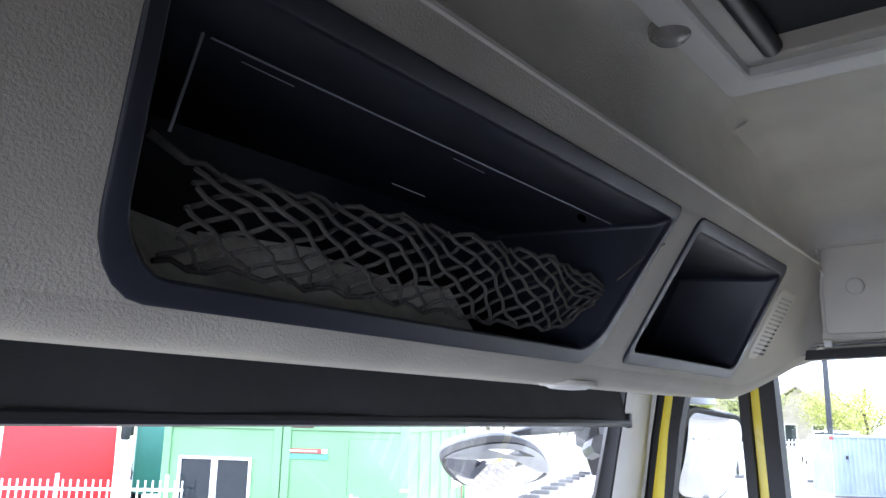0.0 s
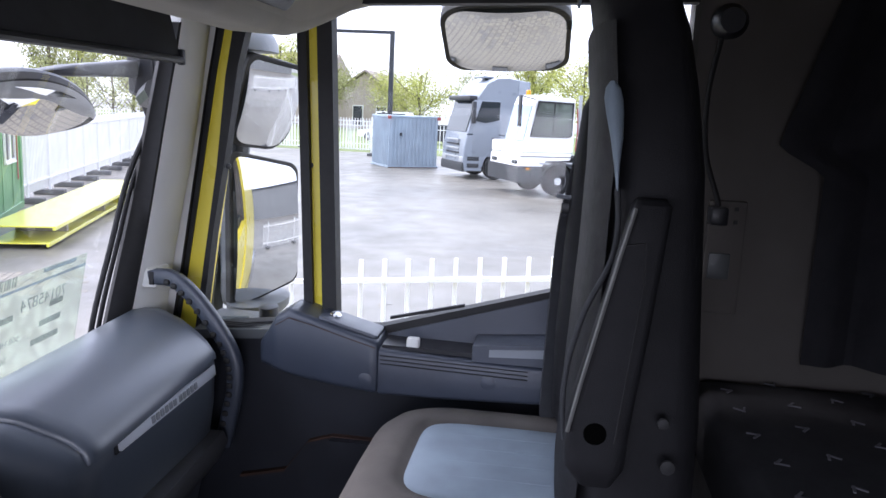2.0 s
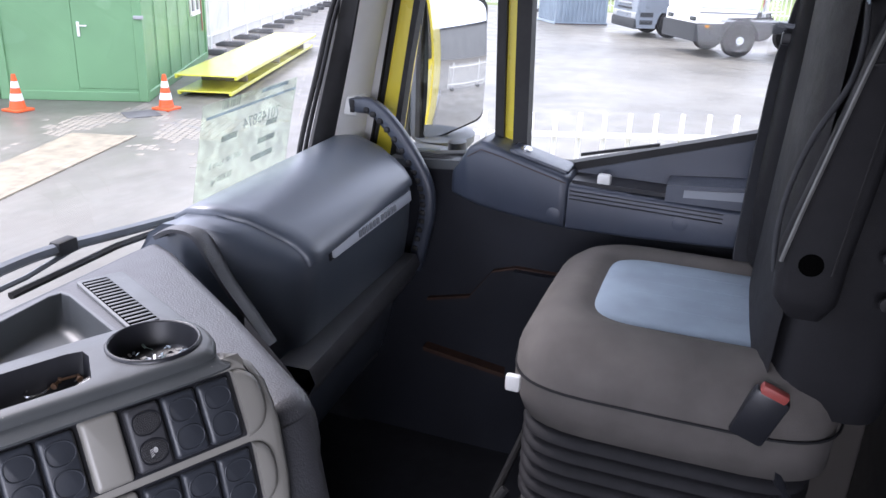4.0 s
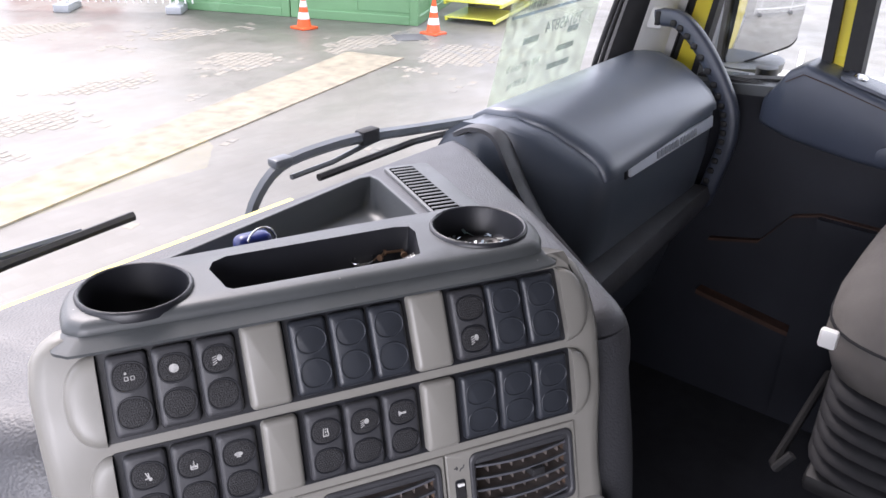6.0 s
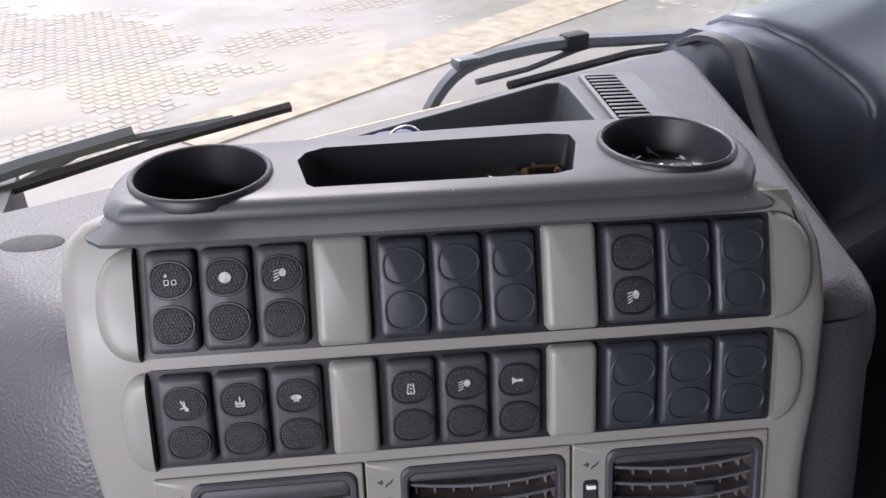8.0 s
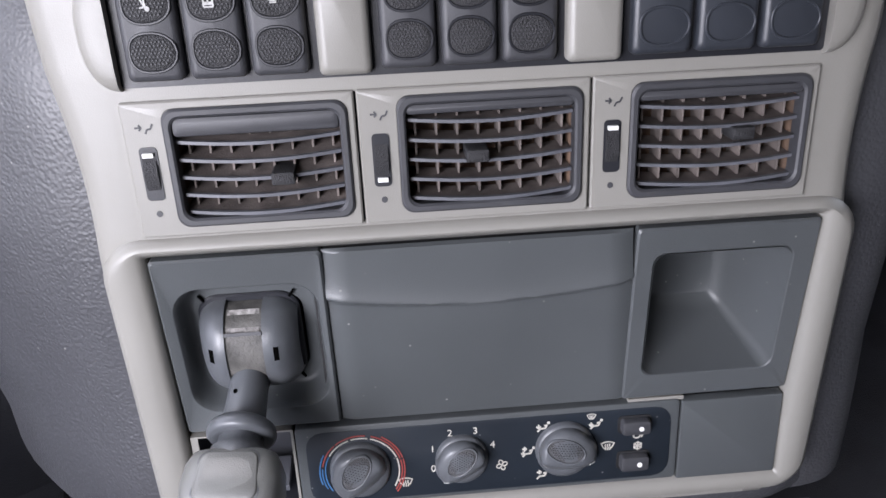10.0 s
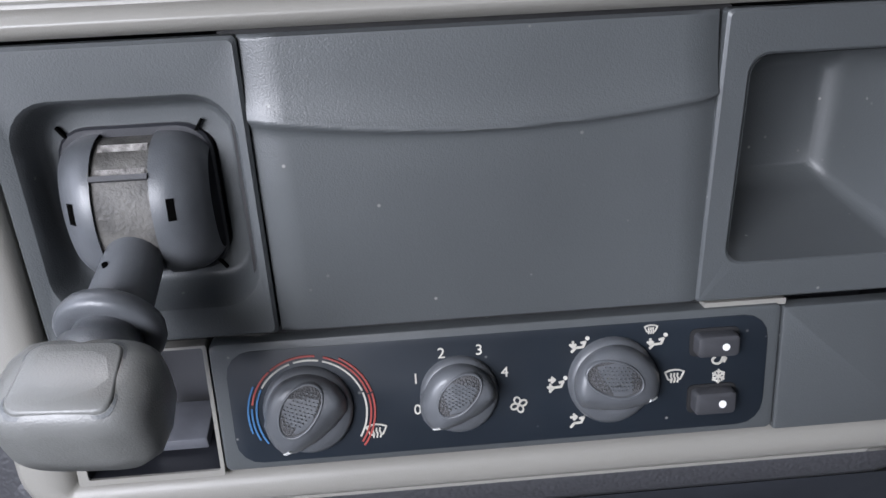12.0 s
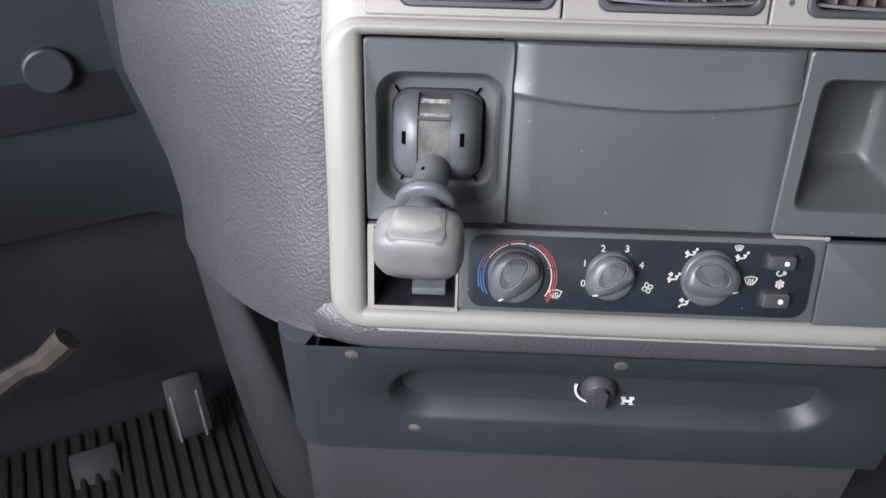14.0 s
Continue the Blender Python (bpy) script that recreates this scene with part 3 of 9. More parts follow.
for d, z in ((0.006, 1.95), (0.002, 2.12), (0.0, 2.19), (0.002, 2.208), (0.005, 2.222), (0.009, 2.232), (0.014, 2.239), (0.020, 2.2435), (0.026, TOPZ)):
    o = offset(plan, d)
    o[0], o[1] = (plan[0][0], plan[0][1] - d * 0.15), (o[1][0], plan[1][1] - d * 0.15)
    rings.append([V(x, y, z) for x, y in o])
loft(b, rings, True, False)
TRAY = [con(s, d, 0) for s, d in ((-0.545, 0.56), (-0.278, 0.56), (-0.274, 0.63), (-0.279, 0.760), (-0.284, 0.774), (-0.298, 0.772), (-0.538, 0.628), (-0.548, 0.615))]
tray = [(p.x, p.y) for p in TRAY]
fill(b, ([(p.x, p.y) for p in rings[-1]], tray), lambda x, y, h: V(x, y, TOPZ))
part("body", b, M_DASH, dash, smooth=30)
b = bm_()
ring(b, inset(tray, -0.004), inset(tray, 0.003), TOPZ - 0.004, TOPZ + 0.0025, flat, 0.001)
part("tray_rim", b, M_DASH2, dash)
b = bm_()
cup(b, inset(tray, 0.003), 0.035, flat, 0.006, TOPZ + 0.001)
part("tray", b, M_DASH2, dash, "smooth dark tray sunk in the dashboard", smooth=60)
# demister grille
gp = rr(-0.262, -0.205, 0.590, 0.792, 0.006)
cmap = lambda x, y, h: CONS @ V(x, y, TOPZ + h)
gr = part("grille_plate", plate(bm_(), gp, -0.002, 0.004, cmap, 0.002), M_DASH2, dash, "dark grille plate with many slots")
part("grille_bed", plate(bm_(), rr(-0.258, -0.228, 0.632, 0.782, 0.003), 0.0, 0.0046, cmap), M_HOLE0, gr)
for k in range(16):
    d = 0.6345 + 0.0092 * k
    part("slat", plate(bm_(), rr(-0.2575, -0.2285, d, d + 0.0042, 0.0006, 2), 0.003, 0.0052, cmap, 0.0005), M_DASH2, gr)
# Thin dark plate stands in for the hollow; the surface isn't sunk
part("hollow_patch", plate(bm_(), ell(-0.686, 0.514, 0.020, 0.011, 18), -0.001, 0.0012, cmap, 0.001), M_PAD, dash, "dark oval patch standing in for a shallow hollow in the dash top")

b = bm_()
core = [(0.33, 0.855), (0.33, 0.83), (0.29, 0.79), (0.235, 0.74), (0.177, 0.672), (0.13, 0.607), (0.09, 0.542), (0.05, 0.477), (-0.05, 0.56), (-0.10, 0.855)]
loft(b, [[V(x - 0.02 * (i < 8 and i > 0) * (2.2 - z), y, z) for i, (x, y) in enumerate(core)] for z in (1.50, 1.9, 2.16)])
part("passenger_side", b, M_DASH, dash, "grained padded flank facing the passenger", smooth=50)

# passenger box
def boxwarp(bm):
    """The box front runs square across the cab and its right end splays outwards to the back."""
    c = V(-0.533, 0.176, 2.594)
    for v in bm.verts:
        p = v.co.copy()
        cx, cy = min(1.0, max(0.0, (0.86 - p.x) / 0.42)), min(1.0, max(0.0, (0.80 - p.y) / 0.12))
        if p.x > 0.6:
            p.x = 0.6 + (p.x - 0.6) * (0.855 + min(0.09, max(0.0, p.y - 0.69) * 0.6) - 0.6) / 0.255
        v.co = c + (p - c) * (1 + 0.062 * cx * cy)
    return bm


b = bm_()
prof = [(0.80, 1.72), (0.735, 1.80), (0.70, 1.92), (0.672, 2.03), (0.662, 2.06), (0.652, 2.12), (0.650, 2.185), (0.652, 2.205), (0.662, 2.222), (0.69, 2.238), (0.74, 2.255), (0.80, 2.262), (0.85, 2.258), (0.875, 2.24), (0.90, 2.20), (0.90, 1.72)]
def boxring(x, k, dy):
    return [V(x, 0.90 - (0.90 - y - dy) * (k if z > 2.04 else 1), 2.0 + (z - 2.0) * (k if z > 2.0 else 1)) for y, z in prof]
edge = [(0.80, 1.72), (0.78, 1.80), (0.76, 1.92), (0.745, 2.03), (0.745, 2.06), (0.748, 2.12), (0.762, 2.165), (0.775, 2.195), (0.785, 2.215), (0.795, 2.230), (0.812, 2.239), (0.826, 2.242), (0.85, 2.240), (0.875, 2.23), (0.90, 2.20), (0.90, 1.72)]
mid = boxring(0.372, 1.0, 0)
side = [V(0.338 if k < 11 else 0.330, a.y + (0.030 if 2 < k < 10 else 0.008), a.z - 0.003) for k, a in enumerate(mid)]
loft(b, [[V(0.328, y, z) for y, z in edge], [V(0.331, y * 0.6 + s.y * 0.4, z * 0.6 + s.z * 0.4 + 0.002) for (y, z), s in zip(edge, side)], side, [V(0.352, p.y + (0.010 if 2 < k < 10 else 0), p.z - 0.001) for k, p in enumerate(mid)], mid, boxring(0.41, 1.0, 0), boxring(0.6, 1.0, 0.015), boxring(0.82, 1.0, 0.033), boxring(0.855, 0.985, 0.035), boxring(0.87, 0.95, 0.04)])
pbox = part("storage_box", boxwarp(b), M_LID, dash, "dark padded storage box with a hinged lid", smooth=50)
b = bm_()
prism(b, [(0.36, 1.72), (1.0, 1.72), (1.0, 2.20), (0.36, 2.20)], 0.82, 0.90, "y")
part("lower_panel", b, M_DASH2, dash)
solo("wall_kick_right", box(bm_(), (1.05, 0.95, 1.82), (0.03, 0.14, 0.66)), M_CARPET, "dark lined kick panel before the door", "wall", kind="structure")

# ---- centre console ----
console = thing("centre_console", "taupe and dark grey centre console angled towards the driver", "console", tuple(con(-0.42, 0.42, FLOOR)), turn=TURN)
SL, SR = -0.619, -0.232
# grained shell behind the taupe panel
b = bm_()
rings = []
for z in [1.904 + 0.326 * i / 10 for i in range(11)]:
    d = float(np.interp(z, FACE_Z, FACE_D)) + 0.010
    back = 0.545
    fl = min(1.0, max(0.0, (z - 2.12) / 0.09))
    nar = -0.035 * min(1.0, max(0.0, (z - 1.95) / 0.08)) * (1 - fl)
    half = [(-0.775 - 0.085 * fl, back - 0.045 * fl), (-0.765 - 0.030 * fl, d + 0.135 - 0.020 * fl), (-0.742, d + 0.085), (-0.70, d + 0.042), (-0.665, d + 0.018), (-0.635, d + 0.005), (-0.60, d + 0.004), (-0.42, d + 0.004), (-0.25, d + 0.004), (-0.215, d + 0.004), (-0.190, d + 0.012), (-0.174, d + 0.034), (-0.168, d + 0.065), (-0.160, d + 0.10), (-0.135, 0.62)]
    half = [(s + nar * w, dd) for (s, dd), w in zip(half, (1, 1, 0.85, 0.55, 0.25) + (0,) * 20)]
    rings.append([con(s, dd, z) for s, dd in half])


def rolled(line, e, z):
    """A plan line moved inwards by e, at height z."""
    out = []
    for k, p in enumerate(line):
        q = line[min(k + 1, len(line) - 1)] - line[max(k - 1, 0)]
        nrm = V(-q.y, q.x, 0).normalized()
        x, y = p.x + nrm.x * e, p.y + nrm.y * e
        out.append(V(x, min(y, 0.8245 + 0.0115 * (x + 0.46)), z))
    return out


lines = [curve(r[:7], 4) for r in rings]
RR, ZT = 0.045, TOPZ + 0.0008
ROLL = [rolled(ln, RR - math.sqrt(RR * RR - max(0.0, ln[0].z - ZT + RR) ** 2) if ln[0].z > ZT - RR else 0.0, ln[0].z) for ln in lines]
ROLL += [rolled(lines[-1], RR - math.sqrt(RR * RR - (z - ZT + RR) ** 2), z) for z in (ZT - 0.012, ZT - 0.008, ZT - 0.004, ZT - 0.0015, ZT - 0.0004, ZT)] + [rolled(lines[-1], e, ZT - 0.0002 * k) for k, e in enumerate((0.06, 0.075, 0.10))]
loft(b, ROLL, False, False)
part("shell", b, M_DASH, console, "dark grained vinyl surround", smooth=60)
b = bm_()
loft(b, [curve(r[8:], 4) for r in rings], False, False)
part("shell", b, M_DASH, console, "dark grained vinyl surround", smooth=50)
b = bm_()
loft(b, [[con(s, float(np.interp(z, FACE_Z, FACE_D)) + 0.002 + e + (0.016 * ((abs(s + 0.425) - 0.165) / 0.05) ** 2 if abs(s + 0.425) > 0.165 else 0), z) for s in [-0.64 + 0.43 * k / 30 for k in range(31)]] for z, e in ((1.935, 0.010), (1.930, 0.003), (1.922, 0.0), (1.910, 0.0), (1.906, 0.002), (1.9035, 0.008), (1.903, 0.03))], False, False)
part("lower_lip", b, M_DASH, console, "grained vinyl lip under the panel", smooth=60)

# taupe panel: a curved sheet with rounded outline, open behind the vents and the lower inserts
b = bm_()
zs = sorted([1.9255 + (2.312 - 1.9255) * i / 24 for i in range(25)] + [1.9425, 2.1110, 2.1225, 2.1835, 2.300, 2.306, 2.310])
cols = [-0.5960, -0.5905, -0.55, -0.51, -0.47, -0.43, -0.39, -0.35, -0.31, -0.2635, -0.2490]
rows = []
for z in zs:
    k = min(1, max(0, (z - 2.1) / 0.2))
    l, r, c = SL - 0.003 - 0.010 * k, SR + 0.005 * k, 0.0
    for edge, rad in ((2.312, 0.030), (1.9255, 0.022)):
        q = abs(z - edge)
        if q < rad:
            c = rad - math.sqrt(max(0, rad * rad - (rad - q) ** 2))
    if 2.10 < z < 2.20:
        c += 0.004 * math.sin((z - 2.10) / 0.10 * math.pi)
    q = 2.312 - z
    l, r = l + c, r - c - (0.022 * (1 - math.sqrt(1 - (1 - q / 0.07) ** 2)) if q < 0.07 else 0)
    ss = [l, l + 0.002, l + 0.006, l + 0.012] + cols + [r - 0.012, r - 0.006, r - 0.002, r]
    hs = [-0.012, 0.0, 0.0035, 0.005] + [0.005] * len(cols) + [0.005, 0.0035, 0.0, -0.012]
    drop = 0.012 * max(0, (z - 2.306) / 0.006) if z > 2.306 else 0
    rows.append([(min(max(s, l), r), z, h - drop) for s, h in zip(ss, hs)])
vs = [[b.verts.new(face(*p)) for p in row] for row in rows]
for i in range(len(zs) - 1):
    zm = (zs[i] + zs[i + 1]) / 2
    for k in range(len(vs[0]) - 1):
        sm = (rows[i][k][0] + rows[i][k + 1][0]) / 2
        if (2.1225 < zm < 2.1835 and -0.5905 < sm < -0.2635) or (1.9425 < zm < 2.1110 and -0.5960 < sm < -0.2490):
            continue
        b.faces.new((vs[i][k], vs[i][k + 1], vs[i + 1][k + 1], vs[i + 1][k]))
part("panel", b, M_BEIGE, console, "satin taupe plastic panel", smooth=60)

# switch pods
PODS = ((2.2705, 0.0285, -0.613, -0.239, (2.2495, 2.2935), ((-0.587, -0.507), (-0.474, -0.391), (-0.357, -0.268))),
        (2.2145, 0.0285, -0.607, -0.243, (2.1935, 2.2385), ((-0.586, -0.503), (-0.473, -0.390), (-0.358, -0.266))))
MARKED = {(0, 0, 0): "boxes", (0, 0, 1): "blob", (0, 0, 2): "lamp", (0, 2, 0): "rays", (1, 0, 0): "tow", (1, 0, 1): "fork", (1, 0, 2): "cap", (1, 1, 0): "lane", (1, 1, 1): "lamp", (1, 1, 2): "horn"}


def symbol(bm, kind, cx, cz, h):
    def bar(x0, z0, x1, z1, w=0.0007):
        dx, dz = x1 - x0, z1 - z0
        l = math.hypot(dx, dz) or 1
        nx, nz = -dz / l * w / 2, dx / l * w / 2
        o = [(cx + x0 + nx, cz + z0 + nz), (cx + x1 + nx, cz + z1 + nz), (cx + x1 - nx, cz + z1 - nz), (cx + x0 - nx, cz + z0 - nz)]
        loft(bm, [[face(x, z, h) for x, z in o], [face(x, z, h + 0.0003) for x, z in o]])

    def disc(x, z, r, ry=None):
        plate(bm, ell(cx + x, cz + z, r, ry or r, 12), h, h + 0.0003, face)
    u = 0.001
    if kind == "boxes":
        for x in (-2.2, 1.4):
            for a in ((0, 0, 2, 0), (0, 2, 2, 2), (0, 0, 0, 2), (2, 0, 2, 2)):
                bar((x + a[0]) * u, (a[1] - 2) * u, (x + a[2]) * u, (a[3] - 2) * u, 0.0005)
        disc(-1.4 * u, 2 * u, 0.8 * u)
    elif kind == "blob":
        disc(0, -0.2 * u, 3.0 * u, 2.5 * u)
    elif kind in ("lamp", "rays"):
        disc(1.2 * u, 0.6 * u, 1.7 * u, 1.9 * u)
        for k in range(4):
            bar(-0.6 * u, (1.8 - 1.2 * k) * u, -3.2 * u, (1.1 - 1.4 * k) * u, 0.0005)
    elif kind == "tow":
        bar(-1 * u, 2.4 * u, 0.6 * u, -1.2 * u)
        bar(0.6 * u, 2.2 * u, 1.0 * u, -1.2 * u)
        disc(1.6 * u, -2.0 * u, 1.1 * u)
        bar(-1.6 * u, -1.6 * u, 0.6 * u, -1.2 * u)
    elif kind == "fork":
        bar(-2 * u, 0.5 * u, -2 * u, -2.4 * u)
        bar(2 * u, 0.5 * u, 2 * u, -2.4 * u)
        bar(-2 * u, -2.4 * u, 2 * u, -2.4 * u)
        bar(0, 2.6 * u, 0, -1 * u)
        bar(-1.6 * u, -1 * u, 1.6 * u, -1 * u, 0.0013)
    elif kind == "cap":
        disc(0, 0, 2.8 * u, 1.4 * u)
        bar(-1.5 * u, -1.8 * u, 1.5 * u, -1.8 * u)
    elif kind == "lane":
        bar(-1.8 * u, -2.6 * u, -1.2 * u, 2.6 * u)
        bar(1.8 * u, -2.6 * u, 1.2 * u, 2.6 * u)
        for k in (-2, 0, 2):
            bar(0, (k - 0.6) * u, 0, (k + 0.6) * u)
        bar(-1.8 * u, -2.6 * u, 1.8 * u, -2.6 * u)
    elif kind == "horn":
        loft(bm, [[face(cx + x * u, cz + z * u, h + q) for x, z in ((-3, 2.2), (-3, -1.8), (-1, -0.5), (2.6, -0.5), (2.6, 0.8), (-1, 0.8))] for q in (0, 0.0003)])


def bean(cx, cz, rx, rz):
    return [(x + 0.0007 * math.cos(2 * (z - cz) / rz), z) for x, z in ell(cx, cz, rx, rz, 22, 2.3)]


for r, (zc, hz, l, rgt, (z0, z1), groups) in enumerate(PODS):
    # ring of the pod and the dark bed of its switches
    for x0, x1, s in ((l + 0.0015, groups[0][0] - 0.004, -1), (groups[2][1] + 0.004, rgt - 0.0015, 1)):
        flat_x, w, ht = (x1, x0 - x1, hz - 0.003) if s < 0 else (x0, x1 - x0, hz - 0.003)
        half = [(w * math.cos(radians(a)), ht * math.copysign(abs(math.sin(radians(a))) ** 0.8, a)) for a in range(-90, 91, 10)]
        dome = [[face(flat_x + x * k, zc + z * (0.5 + 0.5 * k), h) for x, z in half] for k, h in ((1.0, 0.001), (1.0, 0.0045), (0.985, 0.0062), (0.95, 0.0080), (0.88, 0.0096), (0.78, 0.0108), (0.62, 0.0116), (0.40, 0.0120), (0.15, 0.0122))]
        part("end_cap", loft(bm_(), dome), M_BEIGE, console, smooth=70)
    for x0, x1 in ((groups[0][1] + 0.003, groups[1][0] - 0.003), (groups[1][1] + 0.003, groups[2][0] - 0.003)):
        part("spacer", plate(bm_(), rr(x0, x1, zc - hz + 0.006, zc + hz - 0.003, 0.003), 0.0, 0.0135, face, 0.0035), M_BEIGE, console, smooth=60)
    part("switch_bed", plate(bm_(), rr(groups[0][0] - 0.004, groups[2][1] + 0.004, z0 - 0.003, z1 + 0.002, 0.002), -0.01, 0.0062, face), M_DARK, console)
    for g, (x0, x1) in enumerate(groups):
        w = (x1 - x0) / 3
        for k in range(3):
            a, c = x0 + w * k + 0.0012, x0 + w * (k + 1) - 0.0012
            cx = (a + c) / 2
            blank = not ((g == 0) or (r == 1 and g == 1) or (r == 0 and g == 2 and k == 0))
            o = rr(a, c, z0, z1, 0.0028)
            sw = part("switch", plate(bm_(), o, 0.0, 0.0125, face, 0.0028), M_BLANK if blank else M_SWITCH, console, "blank switch cover with two oval outlines" if blank else "dark grey rocker switch", smooth=60)
            for q, zz in enumerate((z0 + (z1 - z0) * 0.71, z0 + (z1 - z0) * 0.27)):
                oo = bean(cx, zz, w * 0.38, (z1 - z0) * 0.185)
                b = bm_()
                ring(b, inset(oo, -0.0004), inset(oo, 0.0008), 0.0105, 0.0134 if blank else 0.0131, face, 0.0003)
                part("rim", b, M_BLANK if blank else M_DARK, sw)
                if not blank:
                    part("rocker_pad", plate(bm_(), inset(oo, 0.0008), 0.011, 0.0129, face, 0.0004, 0.0003), M_PAD, sw, "dimpled black rocker pad")
                    # dots standing proud of the pad
                    b = bm_()
                    for iy in range(-3, 4):
                        for ix in range(-5, 6):
                            px, pz = (ix + 0.5 * (iy % 2)) * 0.0017, iy * 0.0015
                            if (px / (w * 0.33)) ** 2 + (pz / ((z1 - z0) * 0.155)) ** 2 < 1:
                                plate(b, ell(cx + px, zz + pz, 0.0004, 0.0004, 5), 0.0130, 0.0136, face)
                    part("dots", b, M_SWITCH, sw)
                    kind = MARKED.get((r, g, k))
                    if kind and ((q == 0) != (kind == "rays")):
                        b = bm_()
                        symbol(b, kind, cx, zz, 0.0137)
                        tagged(part("symbol", b, M_PRINT, sw, "pale printed symbol"), kind="stuff")

# air vents
M_DIRT = mat("dusty_brown_duct", (0.125, 0.079, 0.053), 0.9, vary=0.5, scale=60)
M_EDGE = mat("louvre_plastic", (0.095, 0.099, 0.112), 0.4, vary=0.2, scale=60)
M_DUST = mat("dusty_louvre", (0.135, 0.114, 0.104), 0.8, vary=0.4, scale=70, grain=0.3, gscale=900)
VENTS = ((-0.594, -0.4855), (-0.4855, -0.3735), (-0.3735, -0.2615))
for vi, (x0, x1) in enumerate(VENTS):
    z0, z1 = 2.1215, 2.1845
    a, c = x0 + 0.0195, x1 - 0.0045
    hole = rr(a, c, z0 + 0.005, z1 - 0.004, 0.006, 5)
    vent = part("air_vent", ring(bm_(), rr(x0 + 0.0006, x1 - 0.0006, z0, z1, 0.001, 5), hole, 0.002, 0.0075, face, 0.0008), M_BEIGE, console, "taupe air vent with dark louvres")
    part("rim", ring(bm_(), inset(hole, -0.0005), inset(hole, 0.0035), 0.000, 0.0095, face, 0.001), M_SWITCH, vent, "dark grey rounded rim")
    b = bm_()
    cup(b, inset(hole, 0.003), 0.03, face, 0.002, 0.006)
    part("duct", b, M_DIRT, vent, "dusty brown duct")
    hood = rr(a + 0.0035, c - 0.0035, z1 - 0.0165 if vi == 0 else z1 - 0.0125, z1 - 0.0075, 0.002, 3)
    part("hood", plate(bm_(), hood, -0.002, 0.0085, face, 0.002), M_SWITCH, vent)
    ns = 5
    for k in range(ns):
        zz = z0 + 0.0105 + (z1 - z0 - (0.030 if vi == 0 else 0.026)) * k / (ns - 1)
        b = bm_()
        rings = []
        for q in range(13):
            t = q / 12
            s = a + 0.004 + (c - a - 0.008) * t
            bow = 0.0035 * 4 * t * (1 - t)
            dip = -0.0016 * math.sin(t * math.pi)
            rings.append([face(s, zz + dz + dip, hh + bow - 0.002) for dz, hh in ((0.0, 0.0065), (0.0008, 0.0060), (0.0016 + 0.002 * (vi < 1), -0.010), (0.0008 + 0.002 * (vi < 1), -0.010))])
        loft(b, rings)
        part("slat", b, M_DUST, vent, "dusty louvre blade")
        b = bm_()
        loft(b, [[face((a + 0.004 + (c - a - 0.008) * q / 12), zz + dz - 0.0016 * math.sin(q / 12 * math.pi), hh + 0.0035 * 4 * (q / 12) * (1 - q / 12) - 0.002) for dz, hh in ((-0.0004, 0.0072), (0.0011, 0.0072), (0.0013, 0.0050), (-0.0004, 0.0060))] for q in range(13)])
        part("louvre_edge", b, M_EDGE, vent)
    for k in range(8):
        s = a + 0.008 + (c - a - 0.016) * k / 7
        b = bm_()
        loft(b, [[face(s + q, z, hh) for z, hh in ((z0 + 0.008, -0.001), (z0 + 0.008, -0.016), (z1 - 0.008, -0.016), (z1 - 0.008, -0.001))] for q in (-0.0005, 0.0005)])
        part("vane", b, M_DUST, vent)
    gx = a + (c - a) * (0.62, 0.42, 0.62)[vi]
    gz = z0 + (0.026, 0.031, 0.034)[vi]
    b = bm_()
    plate(b, rr(gx - 0.0055, gx + 0.0055, gz - 0.003, gz + 0.003, 0.0008), -0.006, 0.013, face, 0.001)
    part("grip", b, M_PAD, vent, "small ribbed louvre grip")
    wx = x0 + 0.0105
    part("wheel_slot", plate(bm_(), rr(wx - 0.0042, wx + 0.0042, z0 + 0.018, z0 + 0.043, 0.002), 0.004, 0.0079, face), M_DARK, vent)
    b = bm_()
    rings = []
    for q in range(9):
        t = q / 8
        rings.append([face(wx + e, z0 + 0.0195 + 0.022 * t, 0.0065 + 0.003 * math.sin(t * math.pi)) for e in (-0.0032, 0.0032)] + [face(wx + e, z0 + 0.0195 + 0.022 * t, 0.004) for e in (0.0032, -0.0032)])
    loft(b, rings)
    part("thumb_wheel", b, M_PAD, vent, "ribbed black thumb wheel")
    part("wheel_mark", plate(bm_(), rr(wx - 0.0025, wx + 0.0025, *((z0 + 0.0205, z0 + 0.0225) if vi == 1 else (z0 + 0.0385, z0 + 0.0405)), 0.0003), 0.006, 0.0096, face), M_WHITEP, vent)
    part("dot", plate(bm_(), ell(wx, z0 + 0.0115, 0.0015, 0.0015, 10), 0.006, 0.0078, face), M_SWITCH, vent)
    b = bm_()
    for p, q in (((-4.5, 2), (-1.5, 2)), ((-2.5, 3.4), (-1.2, 2)), ((-2.5, 0.6), (-1.2, 2)), ((0.5, -1), (1.6, 1)), ((1.6, 1), (3.4, 1.2)), ((3.4, 1.2), (4.6, 3.6))):
        dx, dz = q[0] - p[0], q[1] - p[1]
        l = math.hypot(dx, dz)
        nx, nz = -dz / l * 0.45, dx / l * 0.45
        o = [(wx + (x) * 0.0009, z0 + 0.050 + z * 0.0009) for x, z in ((p[0] + nx, p[1] + nz), (q[0] + nx, q[1] + nz), (q[0] - nx, q[1] - nz), (p[0] - nx, p[1] - nz))]
        loft(b, [[face(x, z, 0.0070) for x, z in o], [face(x, z, 0.0078) for x, z in o]])
